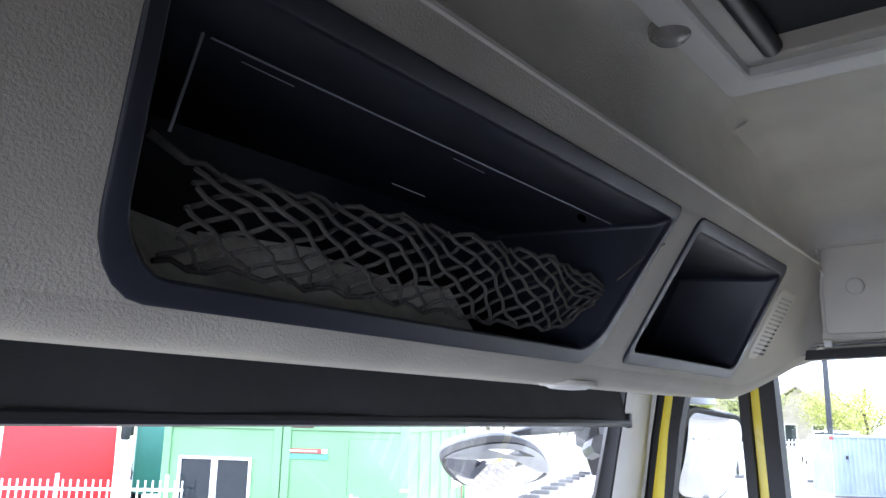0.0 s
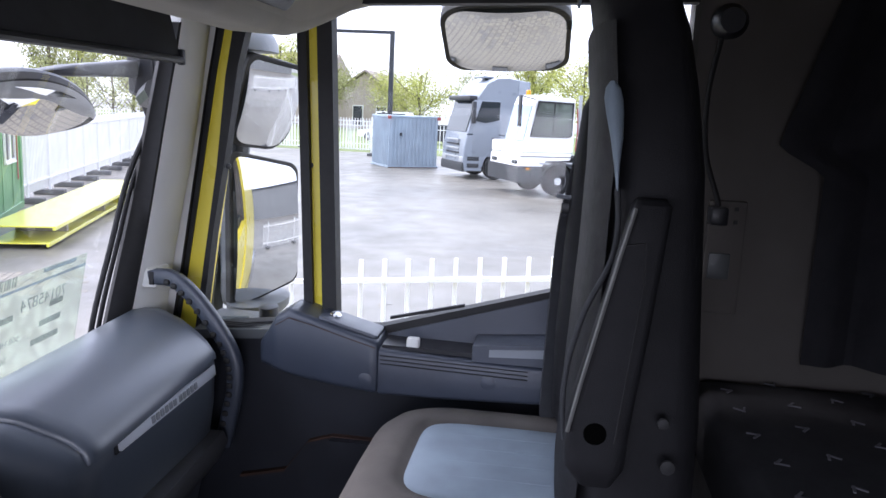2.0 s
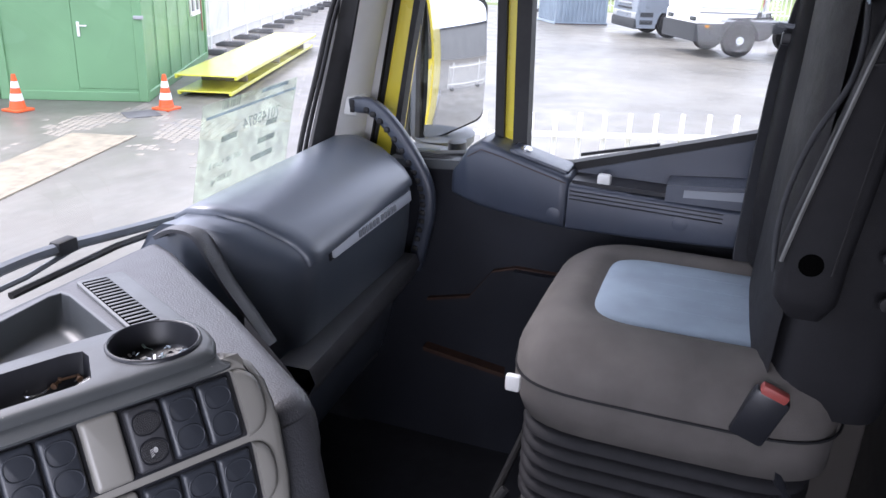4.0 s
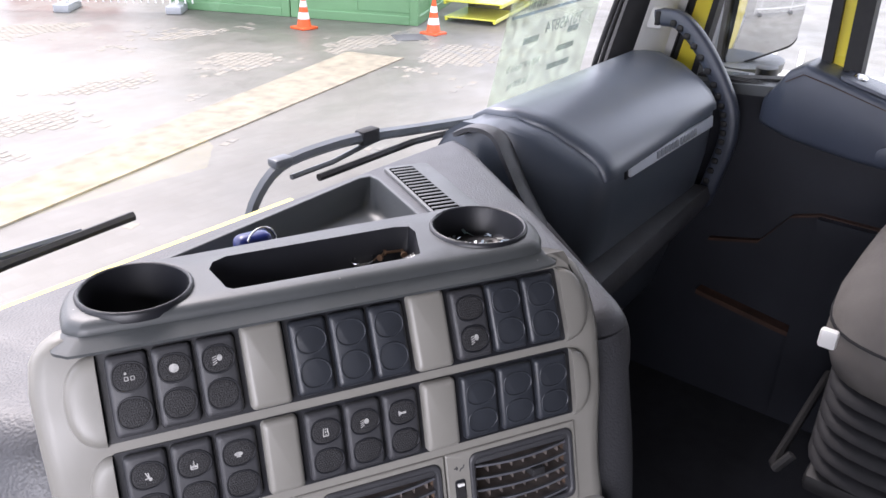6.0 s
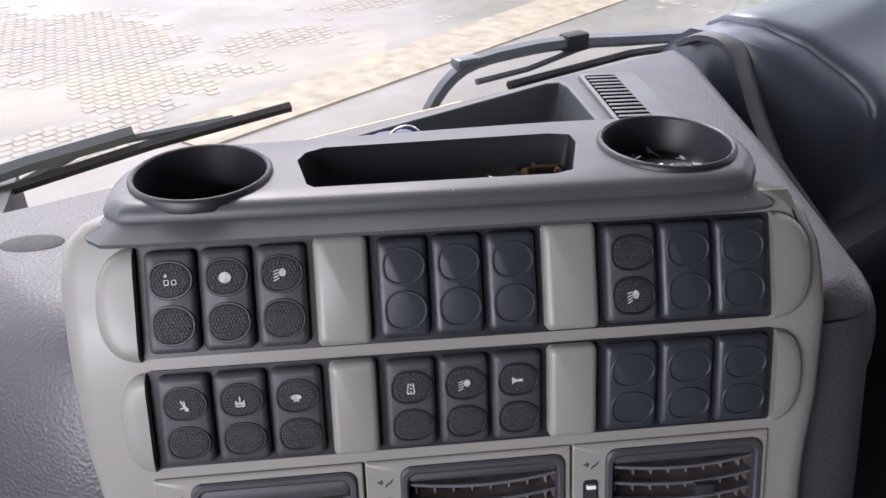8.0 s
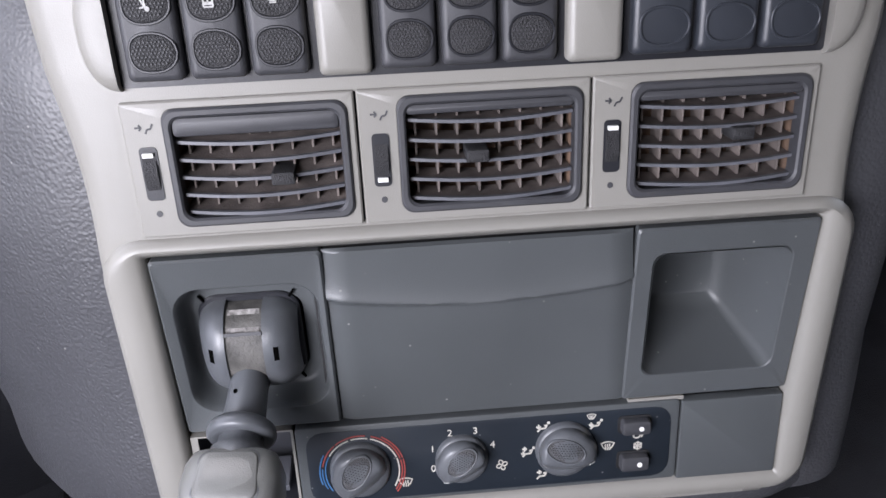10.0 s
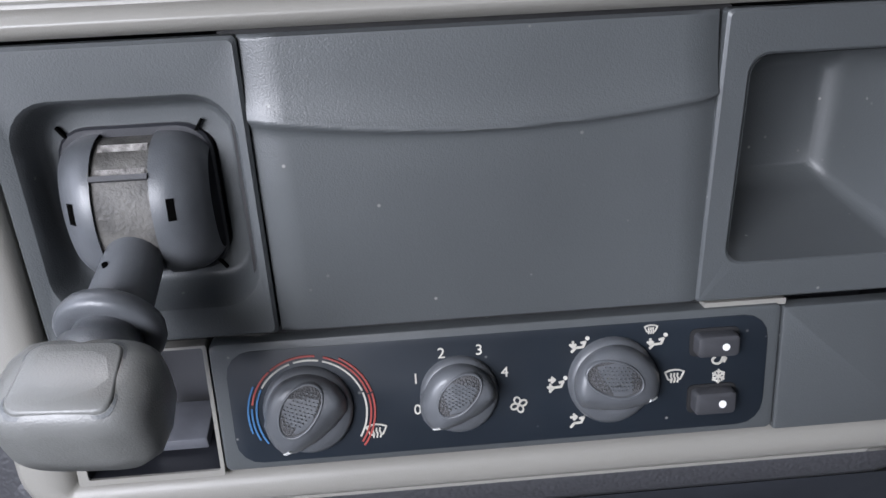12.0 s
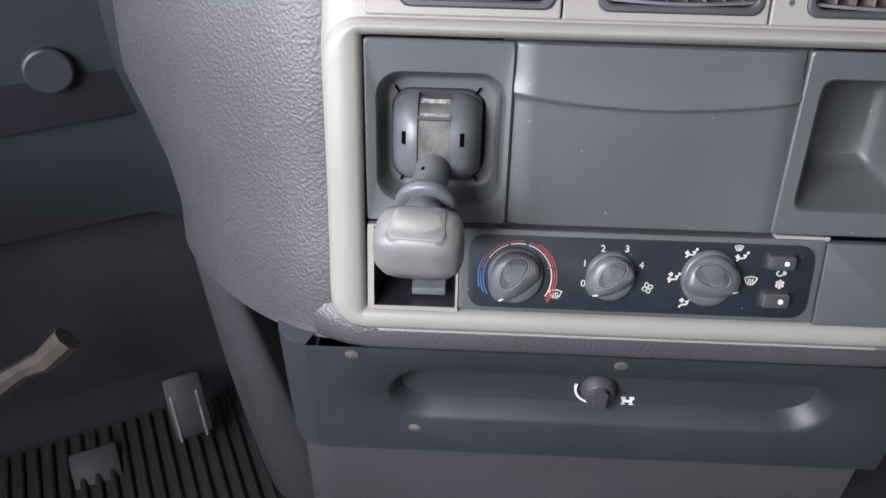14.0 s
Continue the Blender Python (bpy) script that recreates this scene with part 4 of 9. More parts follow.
    part("symbol", b, M_SWITCH, vent)

# lower bezel and the dark panels in it
BZ = rr(-0.6185, -0.2295, 1.9275, 2.1200, (0.02, 0.02, 0.022, 0.022), 6)
BI = rr(-0.5960, -0.2490, 1.9425, 2.1110, 0.002, 6)
part("bezel", ring(bm_(), BZ, BI, -0.004, 0.0095, face, 0.004), M_BEIGE, console, "raised taupe bezel", smooth=60)
lowface = face
# gear selector surround: a mitred frame that falls into a shallow dish
go = rr(-0.5945, -0.5090, 2.0000, 2.1095, 0.002, 6)
gi = rr(-0.5885, -0.5130, 2.0125, 2.0920, 0.015, 6)
DISH = rr(-0.5825, -0.5180, 2.0190, 2.0850, 0.012, 6)
b = bm_()
rings = [[lowface(x, z, h) for x, z in go] for h in (0.002, 0.0075)]
rings += [[lowface(x, z, 0.0088) for x, z in inset(go, 0.0012)], [lowface(x, z, 0.0066) for x, z in gi]]
loft(b, rings, True, False)
sur = part("selector_surround", b, M_DASH2, console, "dark grey dished selector surround", smooth=25)
b = bm_()
mixo = lambda k: [(x0 + (x1 - x0) * k, z0 + (z1 - z0) * k) for (x0, z0), (x1, z1) in zip(gi, DISH)]
loft(b, [[lowface(x, z, h) for x, z in mixo(k)] for k, h in ((0, 0.0066), (0.10, 0.0058), (0.30, 0.0024), (0.55, -0.0030), (0.80, -0.0072), (1.0, -0.0088), (1.2, -0.0092), (2.2, -0.0095))], True, False)
part("dish", b, M_DASH2, sur, smooth=70)
# cover panel with a curved finger ridge
b = bm_()
cz0, cz1, cx0, cx1 = 2.0000, 2.1095, -0.5092, -0.3490
def ridge(u, v):
    s = cx0 + (cx1 - cx0) * u + (1 - v) * (0.0010 + 0.0055 * u)
    z = cz0 + (cz1 - cz0) * v
    zr = 2.0755 + 0.0065 * (2 * u - 1) ** 2
    h = 0.0085 + (0.0034 * math.exp(-(z - zr) / 0.007) if z > zr else 0.0034 * math.exp((z - zr) / 0.0010)) - (0.003 if v in (0, 1) or u in (0, 1) else 0)
    return lowface(s, z, h)
sheet(b, ridge, 24, 110)
part("cover_backing", plate(bm_(), rr(-0.516, -0.343, 1.992, 2.1105, 0.001), -0.012, 0.001, lowface), M_RUBBER, console)
part("cover", b, M_DASH2, console, "smooth dark grey cover with a curved finger ridge", smooth=60)
# pocket
po, pi_ = rr(-0.3470, -0.2500, 2.0000, 2.1095, 0.002, 5), rr(-0.3370, -0.2625, 2.0170, 2.0945, 0.007, 5)
pk = part("pocket", ring(bm_(), po, pi_, 0.002, 0.0085, lowface, 0.001), M_DASH2, console, "open dark grey pocket")
b = bm_()
cup(b, pi_, 0.055, lowface, 0.010, 0.0085)
part("hollow", b, M_DASH2, pk, smooth=50)
part("blank_panel", plate(bm_(), rr(-0.3110, -0.2500, 1.9430, 1.9955, 0.001), 0.002, 0.0085, lowface, 0.001), M_DASH2, console)
part("gap_strip", plate(bm_(), rr(-0.343, -0.3100, 1.9965, 1.9990, 0.0005), 0.002, 0.0075, lowface), M_BEIGE, console)
# open slot beside the selector
b = bm_()
ring(b, rr(-0.5945, -0.5370, 1.9430, 1.9975, 0.001, 3), rr(-0.5905, -0.5385, 1.9455, 1.9965, 0.001, 3), 0.003, 0.0088, lowface)
part("slot_frame", b, M_BEIGE, console)
b = bm_()
cup(b, rr(-0.5905, -0.5385, 1.9455, 1.9965, 0.001, 3), 0.04, lowface, 0.002, 0.0075)
part("slot", b, M_DARK, console, "open slot with a dusty floor")
b = bm_()
box(b, (-0.556, 0.322, 1.950), (0.022, 0.022, 0.006), CONS, 0.001)
part("bracket", b, M_EDGE, console)

# heater controls
M_KNOB = mat("worn_knob_plastic", (0.088, 0.094, 0.102), 0.34, vary=0.15, scale=60, grain=0.1, gscale=1800)
M_GRIP = mat("hexed_grip", (0.06, 0.06, 0.062), 0.6, vary=0.25, scale=120, grain=0.8, gscale=1900, kind="leather")
HV = rr(-0.5365, -0.3120, 1.9445, 1.9972, 0.0025, 5)
heat = part("heater_panel", plate(bm_(), HV, 0.001, 0.0088, lowface, 0.0012), M_DASH2, console, "dark heater control panel with three knobs")
part("inlay", plate(bm_(), rr(-0.5310, -0.3170, 1.9475, 1.9938, (0.010, 0.010, 0.010, 0.010)), 0.008, 0.0091, lowface, 0.0002), mat("blue_black_inlay", (0.012, 0.017, 0.024), 0.45, vary=0.15, scale=20, specks=0.12), heat)
KN = ((-0.5010, 1.9690, 220, -1, 1.0), (-0.4415, 1.9705, 208, -1, 0.88), (-0.3805, 1.9715, 355, 1, 1.0))
for kx, kz, ang, hand, big in KN:
    a = radians(ang)
    pv, qv = (math.cos(a), math.sin(a)), (-hand * math.sin(a), hand * math.cos(a))

    def kf(p, q, h, kx=kx, kz=kz, pv=pv, qv=qv, big=big):
        return lowface(kx + big * (p * pv[0] + q * qv[0]), kz + big * (p * pv[1] + q * qv[1]), h)

    def crest(p, q):
        """Height of the grip: a ridge along the pointer, a shallow slope to one side, a steep one to the other."""
        return 0.0218 - (0.16 * (q + 0.0035) if q > -0.0035 else 0.85 * (-0.0035 - q)) - 0.10 * abs(p) - (6.0 * (p - 0.010) ** 2 * 10 if p > 0.010 else 0)
    kb = part("knob", loft(bm_(), [[kf(x, y, h) for x, y in ell(0, 0, r, r, 36)] for h, r in ((0.008, 0.0176), (0.0112, 0.0174), (0.0128, 0.0160), (0.0136, 0.012))]), M_KNOB, heat, "grey rotary knob with a slanted grip", smooth=60)
    back = [(-0.0158 * math.cos(t), 0.0158 * math.sin(t)) for t in [radians(e) for e in range(-42, 130, 8)]]
    grip = [(x, y) for x, y in back] + [(0.0155, 0.0085), (0.0185, 0.0035), (0.0196, -0.0010), (0.0190, -0.0050), (0.0150, -0.0085), (0.0060, -0.0110), (-0.0040, -0.0118)]
    rings = [[kf(x, y, 0.0095) for x, y in grip]]
    for d, dh in ((0.0, 0.0042), (0.0003, 0.0024), (0.0010, 0.0011), (0.0021, 0.0003), (0.0034, 0.0)):
        rings.append([kf(x, y, max(0.0118, crest(x, y) - dh)) for x, y in inset(grip, d)])
    for k in (0.006, 0.009, 0.012):
        rings.append([kf(x, y, crest(x, y)) for x, y in inset(grip, k)])
    part("grip", loft(bm_(), rings), M_KNOB, kb, smooth=70)
    pad_o = [(-0.0015 + 0.0108 * math.cos(t) * (1 - 0.10 * math.sin(t)), 0.0048 + 0.0064 * math.sin(t) - 0.0016 * math.cos(t)) for t in [math.tau * q / 26 for q in range(26)]]
    lift = lambda x, y, h: kf(x, y, crest(x, y) + h)
    part("rim", ring(bm_(), inset(pad_o, -0.0009), pad_o, -0.002, 0.0007, lift, 0.0003), M_KNOB, kb, smooth=60)
    part("grip_pad", plate(bm_(), pad_o, -0.002, 0.0001, lift, 0.0001), M_GRIP, kb, "dimpled grip inlay")
    b = bm_()
    for iy in range(-4, 5):
        for ix in range(-7, 8):
            px, pz = -0.0015 + (ix + 0.5 * (iy % 2)) * 0.0017, 0.0048 + iy * 0.0014
            if ((px + 0.0015) / 0.0094) ** 2 + ((pz - 0.0048) / 0.0052) ** 2 < 1:
                plate(b, ell(px, pz, 0.00042, 0.00042, 5), -0.001, 0.0006, lift)
    part("dots", b, M_KNOB, kb)
    part("pointer", plate(bm_(), [(0.0135, -0.0052), (0.0170, -0.0052), (0.0170, -0.0038), (0.0135, -0.0038)], -0.002, 0.0003, lambda x, y, h: kf(x, y, max(0.0118, crest(x, y)) + h)), M_WHITEP, kb, "white pointer mark")


def arc_mark(cx, cz, r, a0, a1, w, material, name="scale"):
    n = 14
    o = [(cx + (r + w / 2) * math.cos(radians(a0 + (a1 - a0) * k / n)), cz + (r + w / 2) * math.sin(radians(a0 + (a1 - a0) * k / n))) for k in range(n + 1)]
    i = [(cx + (r - w / 2) * math.cos(radians(a0 + (a1 - a0) * k / n)), cz + (r - w / 2) * math.sin(radians(a0 + (a1 - a0) * k / n))) for k in range(n + 1)]
    b = bm_()
    loft(b, [[lowface(*p, 0.0092) for p in o], [lowface(*p, 0.0096) for p in o], [lowface(*p, 0.0096) for p in i], [lowface(*p, 0.0092) for p in i]], False, False)
    return part(name, b, material, heat)


kx, kz = -0.4998, 1.9672
for r, spans in ((0.0215, ((212, 150, M_BLUE), (148, 108, M_CREAM), (104, 78, M_CREAM), (74, 20, M_CREAM), (18, -32, M_CREAM))), (0.0232, ((205, 172, M_BLUE), (168, 130, M_RED), (128, 82, M_RED), (74, 16, M_RED), (14, -36, M_RED))), (0.0247, ((196, 150, M_BLUE), (60, 16, M_RED), (14, -38, M_RED)))):
    for a0, a1, m_ in spans:
        arc_mark(kx, kz, r, a0, a1, 0.0007, m_)


def face_pose(s, z, h, turn=0):
    p = lowface(s, z, h)
    ex = (lowface(s + 0.001, z, h) - p).normalized()
    ez = (lowface(s, z + 0.001, h) - p)
    ez = (ez - ex * ez.dot(ex)).normalized()
    return Matrix.Translation(p) @ Matrix((ex, ez, ex.cross(ez))).transposed().to_4x4() @ pose(0, 0, 0, 0, 0, turn)


for txt, s, z in (("0", -0.4583, 1.9648), ("1", -0.4583, 1.9775), ("2", -0.4478, 1.9873), ("3", -0.4330, 1.9876), ("4", -0.4231, 1.9775)):
    words("number", txt, 0.0062, face_pose(s, z, 0.0094), M_CREAM, heat, "white printed number")


def mark(lines, cx, cz, u, w=0.0008, discs=()):
    b = bm_()
    for x0, z0, x1, z1 in lines:
        dx, dz = x1 - x0, z1 - z0
        l = math.hypot(dx, dz) or 1
        nx, nz = -dz / l * w / 2, dx / l * w / 2
        ex, ez = dx / l * w * 0.3, dz / l * w * 0.3
        o = [(cx + x0 * u + nx - ex, cz + z0 * u + nz - ez), (cx + x1 * u + nx + ex, cz + z1 * u + nz + ez), (cx + x1 * u - nx + ex, cz + z1 * u - nz + ez), (cx + x0 * u - nx - ex, cz + z0 * u - nz - ez)]
        loft(b, [[lowface(x, z, 0.0090) for x, z in o], [lowface(x, z, 0.0095) for x, z in o]])
    for x, z, r in discs:
        plate(b, ell(cx + x * u, cz + z * u, r * u, r * u, 12), 0.0090, 0.0096, lowface)
    return tagged(part("symbol", b, M_CREAM, heat, "white printed symbol"), kind="stuff")


def wave(x):
    return [(x, -3.2, x + 0.5, -1.4), (x + 0.5, -1.4, x - 0.2, 0.0), (x - 0.2, 0.0, x, 1.4)]


SHIELD = [(-5, 2.2, -3.2, -1.6), (3.2, -1.6, 5, 2.2), (-5, 2.2, -2.5, 3.2), (-2.5, 3.2, 0, 3.5), (0, 3.5, 2.5, 3.2), (2.5, 3.2, 5, 2.2), (-3.2, -1.6, -2.0, -1.9), (3.2, -1.6, 2.0, -1.9)] + wave(-1.7) + wave(0) + wave(1.7)
SITTER = [(3.2, 1.6, 2.0, -1.0), (2.0, -1.0, -1.6, -1.2), (-1.6, -1.2, -3.6, -3.2), (3.2, 1.6, 1.2, 1.2)]
HEAD_AT = ((4.2, 3.4, 1.05),)


def pointing(x, z, dx, dz):
    """A short arrow."""
    return [(x, z, x + dx, z + dz), (x + dx, z + dz, x + dx * 0.5 - dz * 0.45, z + dz * 0.5 + dx * 0.45), (x + dx, z + dz, x + dx * 0.5 + dz * 0.45, z + dz * 0.5 - dx * 0.45)]


FAN = []
for q in range(4):
    t0 = radians(90 * q + 20)
    loop = [(0.4 + 1.9 * (1 - math.cos(e)), 1.5 * math.sin(e)) for e in [math.tau * k / 9 for k in range(10)]]
    loop = [(x * math.cos(t0) - z * math.sin(t0), x * math.sin(t0) + z * math.cos(t0)) for x, z in loop]
    FAN += [(*p, *r) for p, r in zip(loop, loop[1:])]
FLAKE = []
for q in range(6):
    t0 = radians(60 * q + 30)
    c, n = math.cos(t0), math.sin(t0)
    FLAKE.append((0, 0, 4 * c, 4 * n))
    for e in (-1, 1):
        t1 = t0 + radians(50 * e)
        FLAKE.append((2.2 * c, 2.2 * n, 2.2 * c + 1.5 * math.cos(t1), 2.2 * n + 1.5 * math.sin(t1)))
mark(SHIELD, -0.4752, 1.9574, 0.0008, 0.0006)
mark(FAN, -0.4178, 1.9636, 0.0008, 0.0006)
mark(SITTER + pointing(-3.0, 2.0, 0, -3.0), -0.3935, 1.9864, 0.00080, 0.0009, HEAD_AT)
mark(SITTER + pointing(-3.4, 0.6, 0, -2.6) + pointing(-4.0, 2.8, 2.8, 0), -0.4023, 1.9705, 0.00080, 0.0009, HEAD_AT)
mark(SITTER + pointing(-3.6, 2.2, 3.0, 0), -0.3939, 1.9549, 0.00078, 0.0009, HEAD_AT)
mark(SITTER + pointing(-3.4, 1.6, 0, -2.8), -0.3622, 1.9854, 0.00080, 0.0009, HEAD_AT)
mark(SHIELD, -0.3648, 1.9908, 0.00052, 0.0005)
mark(SHIELD, -0.3546, 1.9704, 0.00078, 0.0006)
arc_ = [(-1.2 + 2.6 * math.cos(radians(e)), -0.3 + 2.0 * math.sin(radians(e))) for e in range(120, 361, 24)]
mark([(*p, *r) for p, r in zip(arc_, arc_[1:])] + [(1.4, -0.3, 3.6, 0.4), (3.6, 0.4, 1.8, 1.6), (1.8, 1.6, 1.4, -0.3), (3.6, 0.4, 2.6, -1.4)], -0.3364, 1.9760, 0.00075, 0.0008)
mark(FLAKE, -0.3364, 1.9690, 0.00068, 0.0006)
for z in (1.9838, 1.9603):
    part("button_bed", plate(bm_(), rr(-0.3490, -0.3290, z - 0.0058, z + 0.0058, 0.0025), 0.008, 0.0096, lowface), M_RUBBER, heat)
    bt = part("button", plate(bm_(), rr(-0.3475, -0.3305, z - 0.0046, z + 0.0046, 0.002), 0.008, 0.0150, lowface, 0.0015), M_SWITCH, heat, "small rectangular push button")
    part("lamp_dot", plate(bm_(), ell(-0.3365, z, 0.0015, 0.0015, 10), 0.0145, 0.0154, lowface), M_WHITEP, bt)

# cup holder block on top of the console
M_TAPE = mat("grey_green_foil", (0.16, 0.24, 0.24), 0.4, vary=0.3, scale=90)
b = bm_()
ZT = 2.318
CUPS = (ell(-0.561, 0.447, 0.0335, 0.0325, 28), ell(-0.305, 0.459, 0.0355, 0.0345, 28))
TR2 = [(-0.506, 0.430), (-0.502, 0.426), (-0.376, 0.428), (-0.366, 0.432), (-0.355, 0.468), (-0.356, 0.479), (-0.368, 0.482), (-0.498, 0.476), (-0.508, 0.470), (-0.512, 0.460)]
blk = [(-0.600, 0.416), (-0.575, 0.412), (-0.42, 0.412), (-0.29, 0.414), (-0.268, 0.424), (-0.258, 0.45), (-0.262, 0.485), (-0.285, 0.502), (-0.36, 0.505), (-0.52, 0.492), (-0.575, 0.488), (-0.602, 0.465), (-0.607, 0.43)]
n_ = len(blk)
blk = [tuple(0.5 * (2 * b1 + (c1 - a1) * t + (2 * a1 - 5 * b1 + 4 * c1 - d1) * t * t + (3 * b1 - a1 - 3 * c1 + d1) * t ** 3) for a1, b1, c1, d1 in zip(blk[k - 1], blk[k], blk[(k + 1) % n_], blk[(k + 2) % n_])) for k in range(n_) for t in (0, 0.25, 0.5, 0.75)]
cm = lambda x, y, h: CONS @ V(x, y, ZT + h - 0.02 * max(0, -0.30 - x) * 0)
fill(b, (inset(blk, 0.006), CUPS[0], CUPS[1], TR2), cm)
def ease(y):
    t = min(1.0, max(0.0, (y - 0.418) / 0.045))
    return t * t * (3 - 2 * t)


low = [(x + 0.008 * min(1.0, max(-1.0, (x + 0.43) / 0.12)), y - 0.010 + 0.022 * ease(y)) for x, y in blk]
loft(b, [[cm(x, y, 0) for x, y in inset(blk, 0.006)], [cm(x, y, -0.002) for x, y in inset(blk, 0.002)], [cm(x, y, -0.006) for x, y in blk], [cm(x, y, -0.008 - 0.022 * ease(y)) for x, y in blk], [cm(x, y, -0.014 - 0.046 * ease(y)) for x, y in low], [cm(x, y, -0.016 - 0.059 * ease(y)) for x, y in low]], True, False)
blkp = part("cup_tray", b, M_DASH2, console, "dark moulded top with two cup holders and a tray", smooth=50)
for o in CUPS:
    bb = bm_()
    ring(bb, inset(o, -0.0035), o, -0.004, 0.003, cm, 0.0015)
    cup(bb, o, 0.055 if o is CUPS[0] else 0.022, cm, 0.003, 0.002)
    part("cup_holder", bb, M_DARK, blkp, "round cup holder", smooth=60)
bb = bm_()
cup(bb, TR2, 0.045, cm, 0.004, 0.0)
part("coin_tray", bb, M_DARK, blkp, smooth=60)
# scraps of paper in the right cup holder
for k in range(46):
    a, r = random.random() * 6.28, 0.029 * math.sqrt(random.random())
    s, d = -0.305 + r * math.cos(a), 0.459 + r * math.sin(a)
    bb = bm_()
    box(bb, (0, 0, 0), (0.003 + 0.004 * random.random(), 0.0022, 0.0005), CONS @ pose(s, d, ZT - 0.0185 + 0.005 * random.random(), random.uniform(-30, 30), random.uniform(-30, 30), random.random() * 180))
    solo("paper_scrap", bb, random.choice((M_PRINT, M_SILVER, M_SEATB, M_TAPE)), "small torn scrap of paper in a cup holder", "paper scrap", "paper scraps")
# bunch of keys with a blue fob
M_FOB = mat("navy_fob", (0.018, 0.028, 0.14), 0.3, vary=0.1)
keys = thing("car_keys", "blue key fob with steel rings in the dashboard tray", "keys", tuple(con(-0.451, 0.626, 2.246)))
km = CONS @ pose(-0.451, 0.628, 2.240, 0, 0, 12)
part("fob", box(bm_(), (0, 0, 0), (0.036, 0.020, 0.046), km, 0.008, 3), M_FOB, keys, "rounded dark blue plastic fob")
part("key_ring", tube(bm_(), [km @ V(0.006 + 0.014 * math.cos(t), -0.008, 0.016 + 0.014 * math.sin(t)) for t in [2 * math.pi * k / 20 for k in range(21)]], 0.0012, 6), M_CHROME, keys)
part("key_ring", tube(bm_(), [km @ V(-0.016 + 0.010 * math.cos(t), 0.010 * math.sin(t), -0.010) for t in [2 * math.pi * k / 20 for k in range(21)]], 0.0011, 6), M_CHROME, keys)
part("key_blade", box(bm_(), (0.028, -0.006, -0.011), (0.030, 0.007, 0.002), km @ pose(0, 0, 0, 0, 0, -20), 0.0005), M_CHROME, keys)
coin = thing("loose_key", "small dark key on a ring in the coin tray", "keys", tuple(con(-0.38, 0.45, 2.274)))
cmx = CONS @ pose(-0.385, 0.450, 2.292)
part("ring", tube(bm_(), [cmx @ V(0.011 * math.cos(t), 0.011 * math.sin(t), 0.0) for t in [2 * math.pi * k / 18 for k in range(19)]], 0.0014, 6), M_CHROME, coin)
part("blade", box(bm_(), (0.020, 0.004, 0.003), (0.026, 0.006, 0.002), cmx @ pose(0, 0, 0, 0, -12, 15), 0.0004), M_CHROME, coin)

# ---- gear lever ----
M_GREY = mat("worn_grey_plastic", (0.130, 0.133, 0.128), 0.36, vary=0.16, scale=25, grain=0.15, gscale=1500)
M_SCUFF = mat("scuffed_plastic", (0.080, 0.077, 0.071), 0.6, vary=0.5, scale=90, grain=0.4, gscale=700)
# Flat black for slots, slits and holes, their inner shade put in as colour
M_HOLE = mat("hole_shade", (0.002, 0.002, 0.002), 1.0, vary=0.0, spec=0.0)
lever = thing("gear_lever", "grey gear lever with a broad worn knob", "gear lever", tuple(con(-0.552, 0.33, 1.95)), turn=TURN)
gs, gz = -0.5525, 2.0505


def drum(x, a, grow=0.0):
    """A place on the rolled drum: x across from its middle, a turning from its lower to its upper edge."""
    e = max(0.0, (abs(x) - 0.0125) / 0.0140)
    r = math.sqrt(max(0.0, 1 - 0.80 * e * e))
    return face(gs + x, gz + (0.0262 * r ** 0.45 + grow) * math.sin(a), -0.0100 + (0.0262 * r + grow) * math.cos(a) ** 0.75)


for x0, x1, nm in ((-0.0260, -0.0112, "side_cheek"), (0.0084, 0.0260, "side_cheek"), (-0.0116, 0.0088, "roller")):
    b = bm_()
    vs = [[drum(x0 + (x1 - x0) * t, radians(-89.5 + 179 * k / 26), -0.0013 if nm == "roller" else 0) for t in (0, 0.06, 0.15, 0.3, 0.45, 0.6, 0.72, 0.82, 0.9, 0.96, 1.0)] for k in range(27)]
    loft(b, vs, False, False)
    part(nm, b, M_KNOB if nm == "side_cheek" else M_SCUFF, lever, "worn scuffed roller" if nm == "roller" else "", smooth=60)
part("boot_frame", ring(bm_(), rr(gs - 0.0275, gs + 0.0270, gz - 0.0285, gz + 0.0285, 0.011, 5), rr(gs - 0.0225, gs + 0.0220, gz - 0.0235, gz + 0.0235, 0.009, 5), -0.0115, -0.0074, face, 0.0008), M_DARK, lever)
for x in (-0.0190, 0.0150):
    part("slot", loft(bm_(), [[drum(x + e, radians(d), g) for e, d in ((-0.0013, 3), (0.0013, 3), (0.0013, 20), (-0.0013, 20))] for g in (-0.002, 0.0003)]), M_HOLE, lever)
# scuffed tongue at the top of the roller with its lip, clip at the foot, split corners of the boot
part("tongue", loft(bm_(), [[drum(x, radians(d), g) for x, d in ((-0.0098, 40), (0.0072, 40), (0.0072, 72), (-0.0098, 72))] for g in (-0.003, -0.0006)]), mat("scraped_plastic", (0.22, 0.21, 0.20), 0.6, vary=0.7, scale=260, grain=0.4, gscale=800), lever, "scraped pale tongue")
part("roller_lip", loft(bm_(), [[drum(x, radians(d), g) for x, d in ((-0.0112, 36), (0.0084, 36), (0.0084, 40), (-0.0112, 40))] for g in (-0.003, 0.0008)]), M_SWITCH, lever)
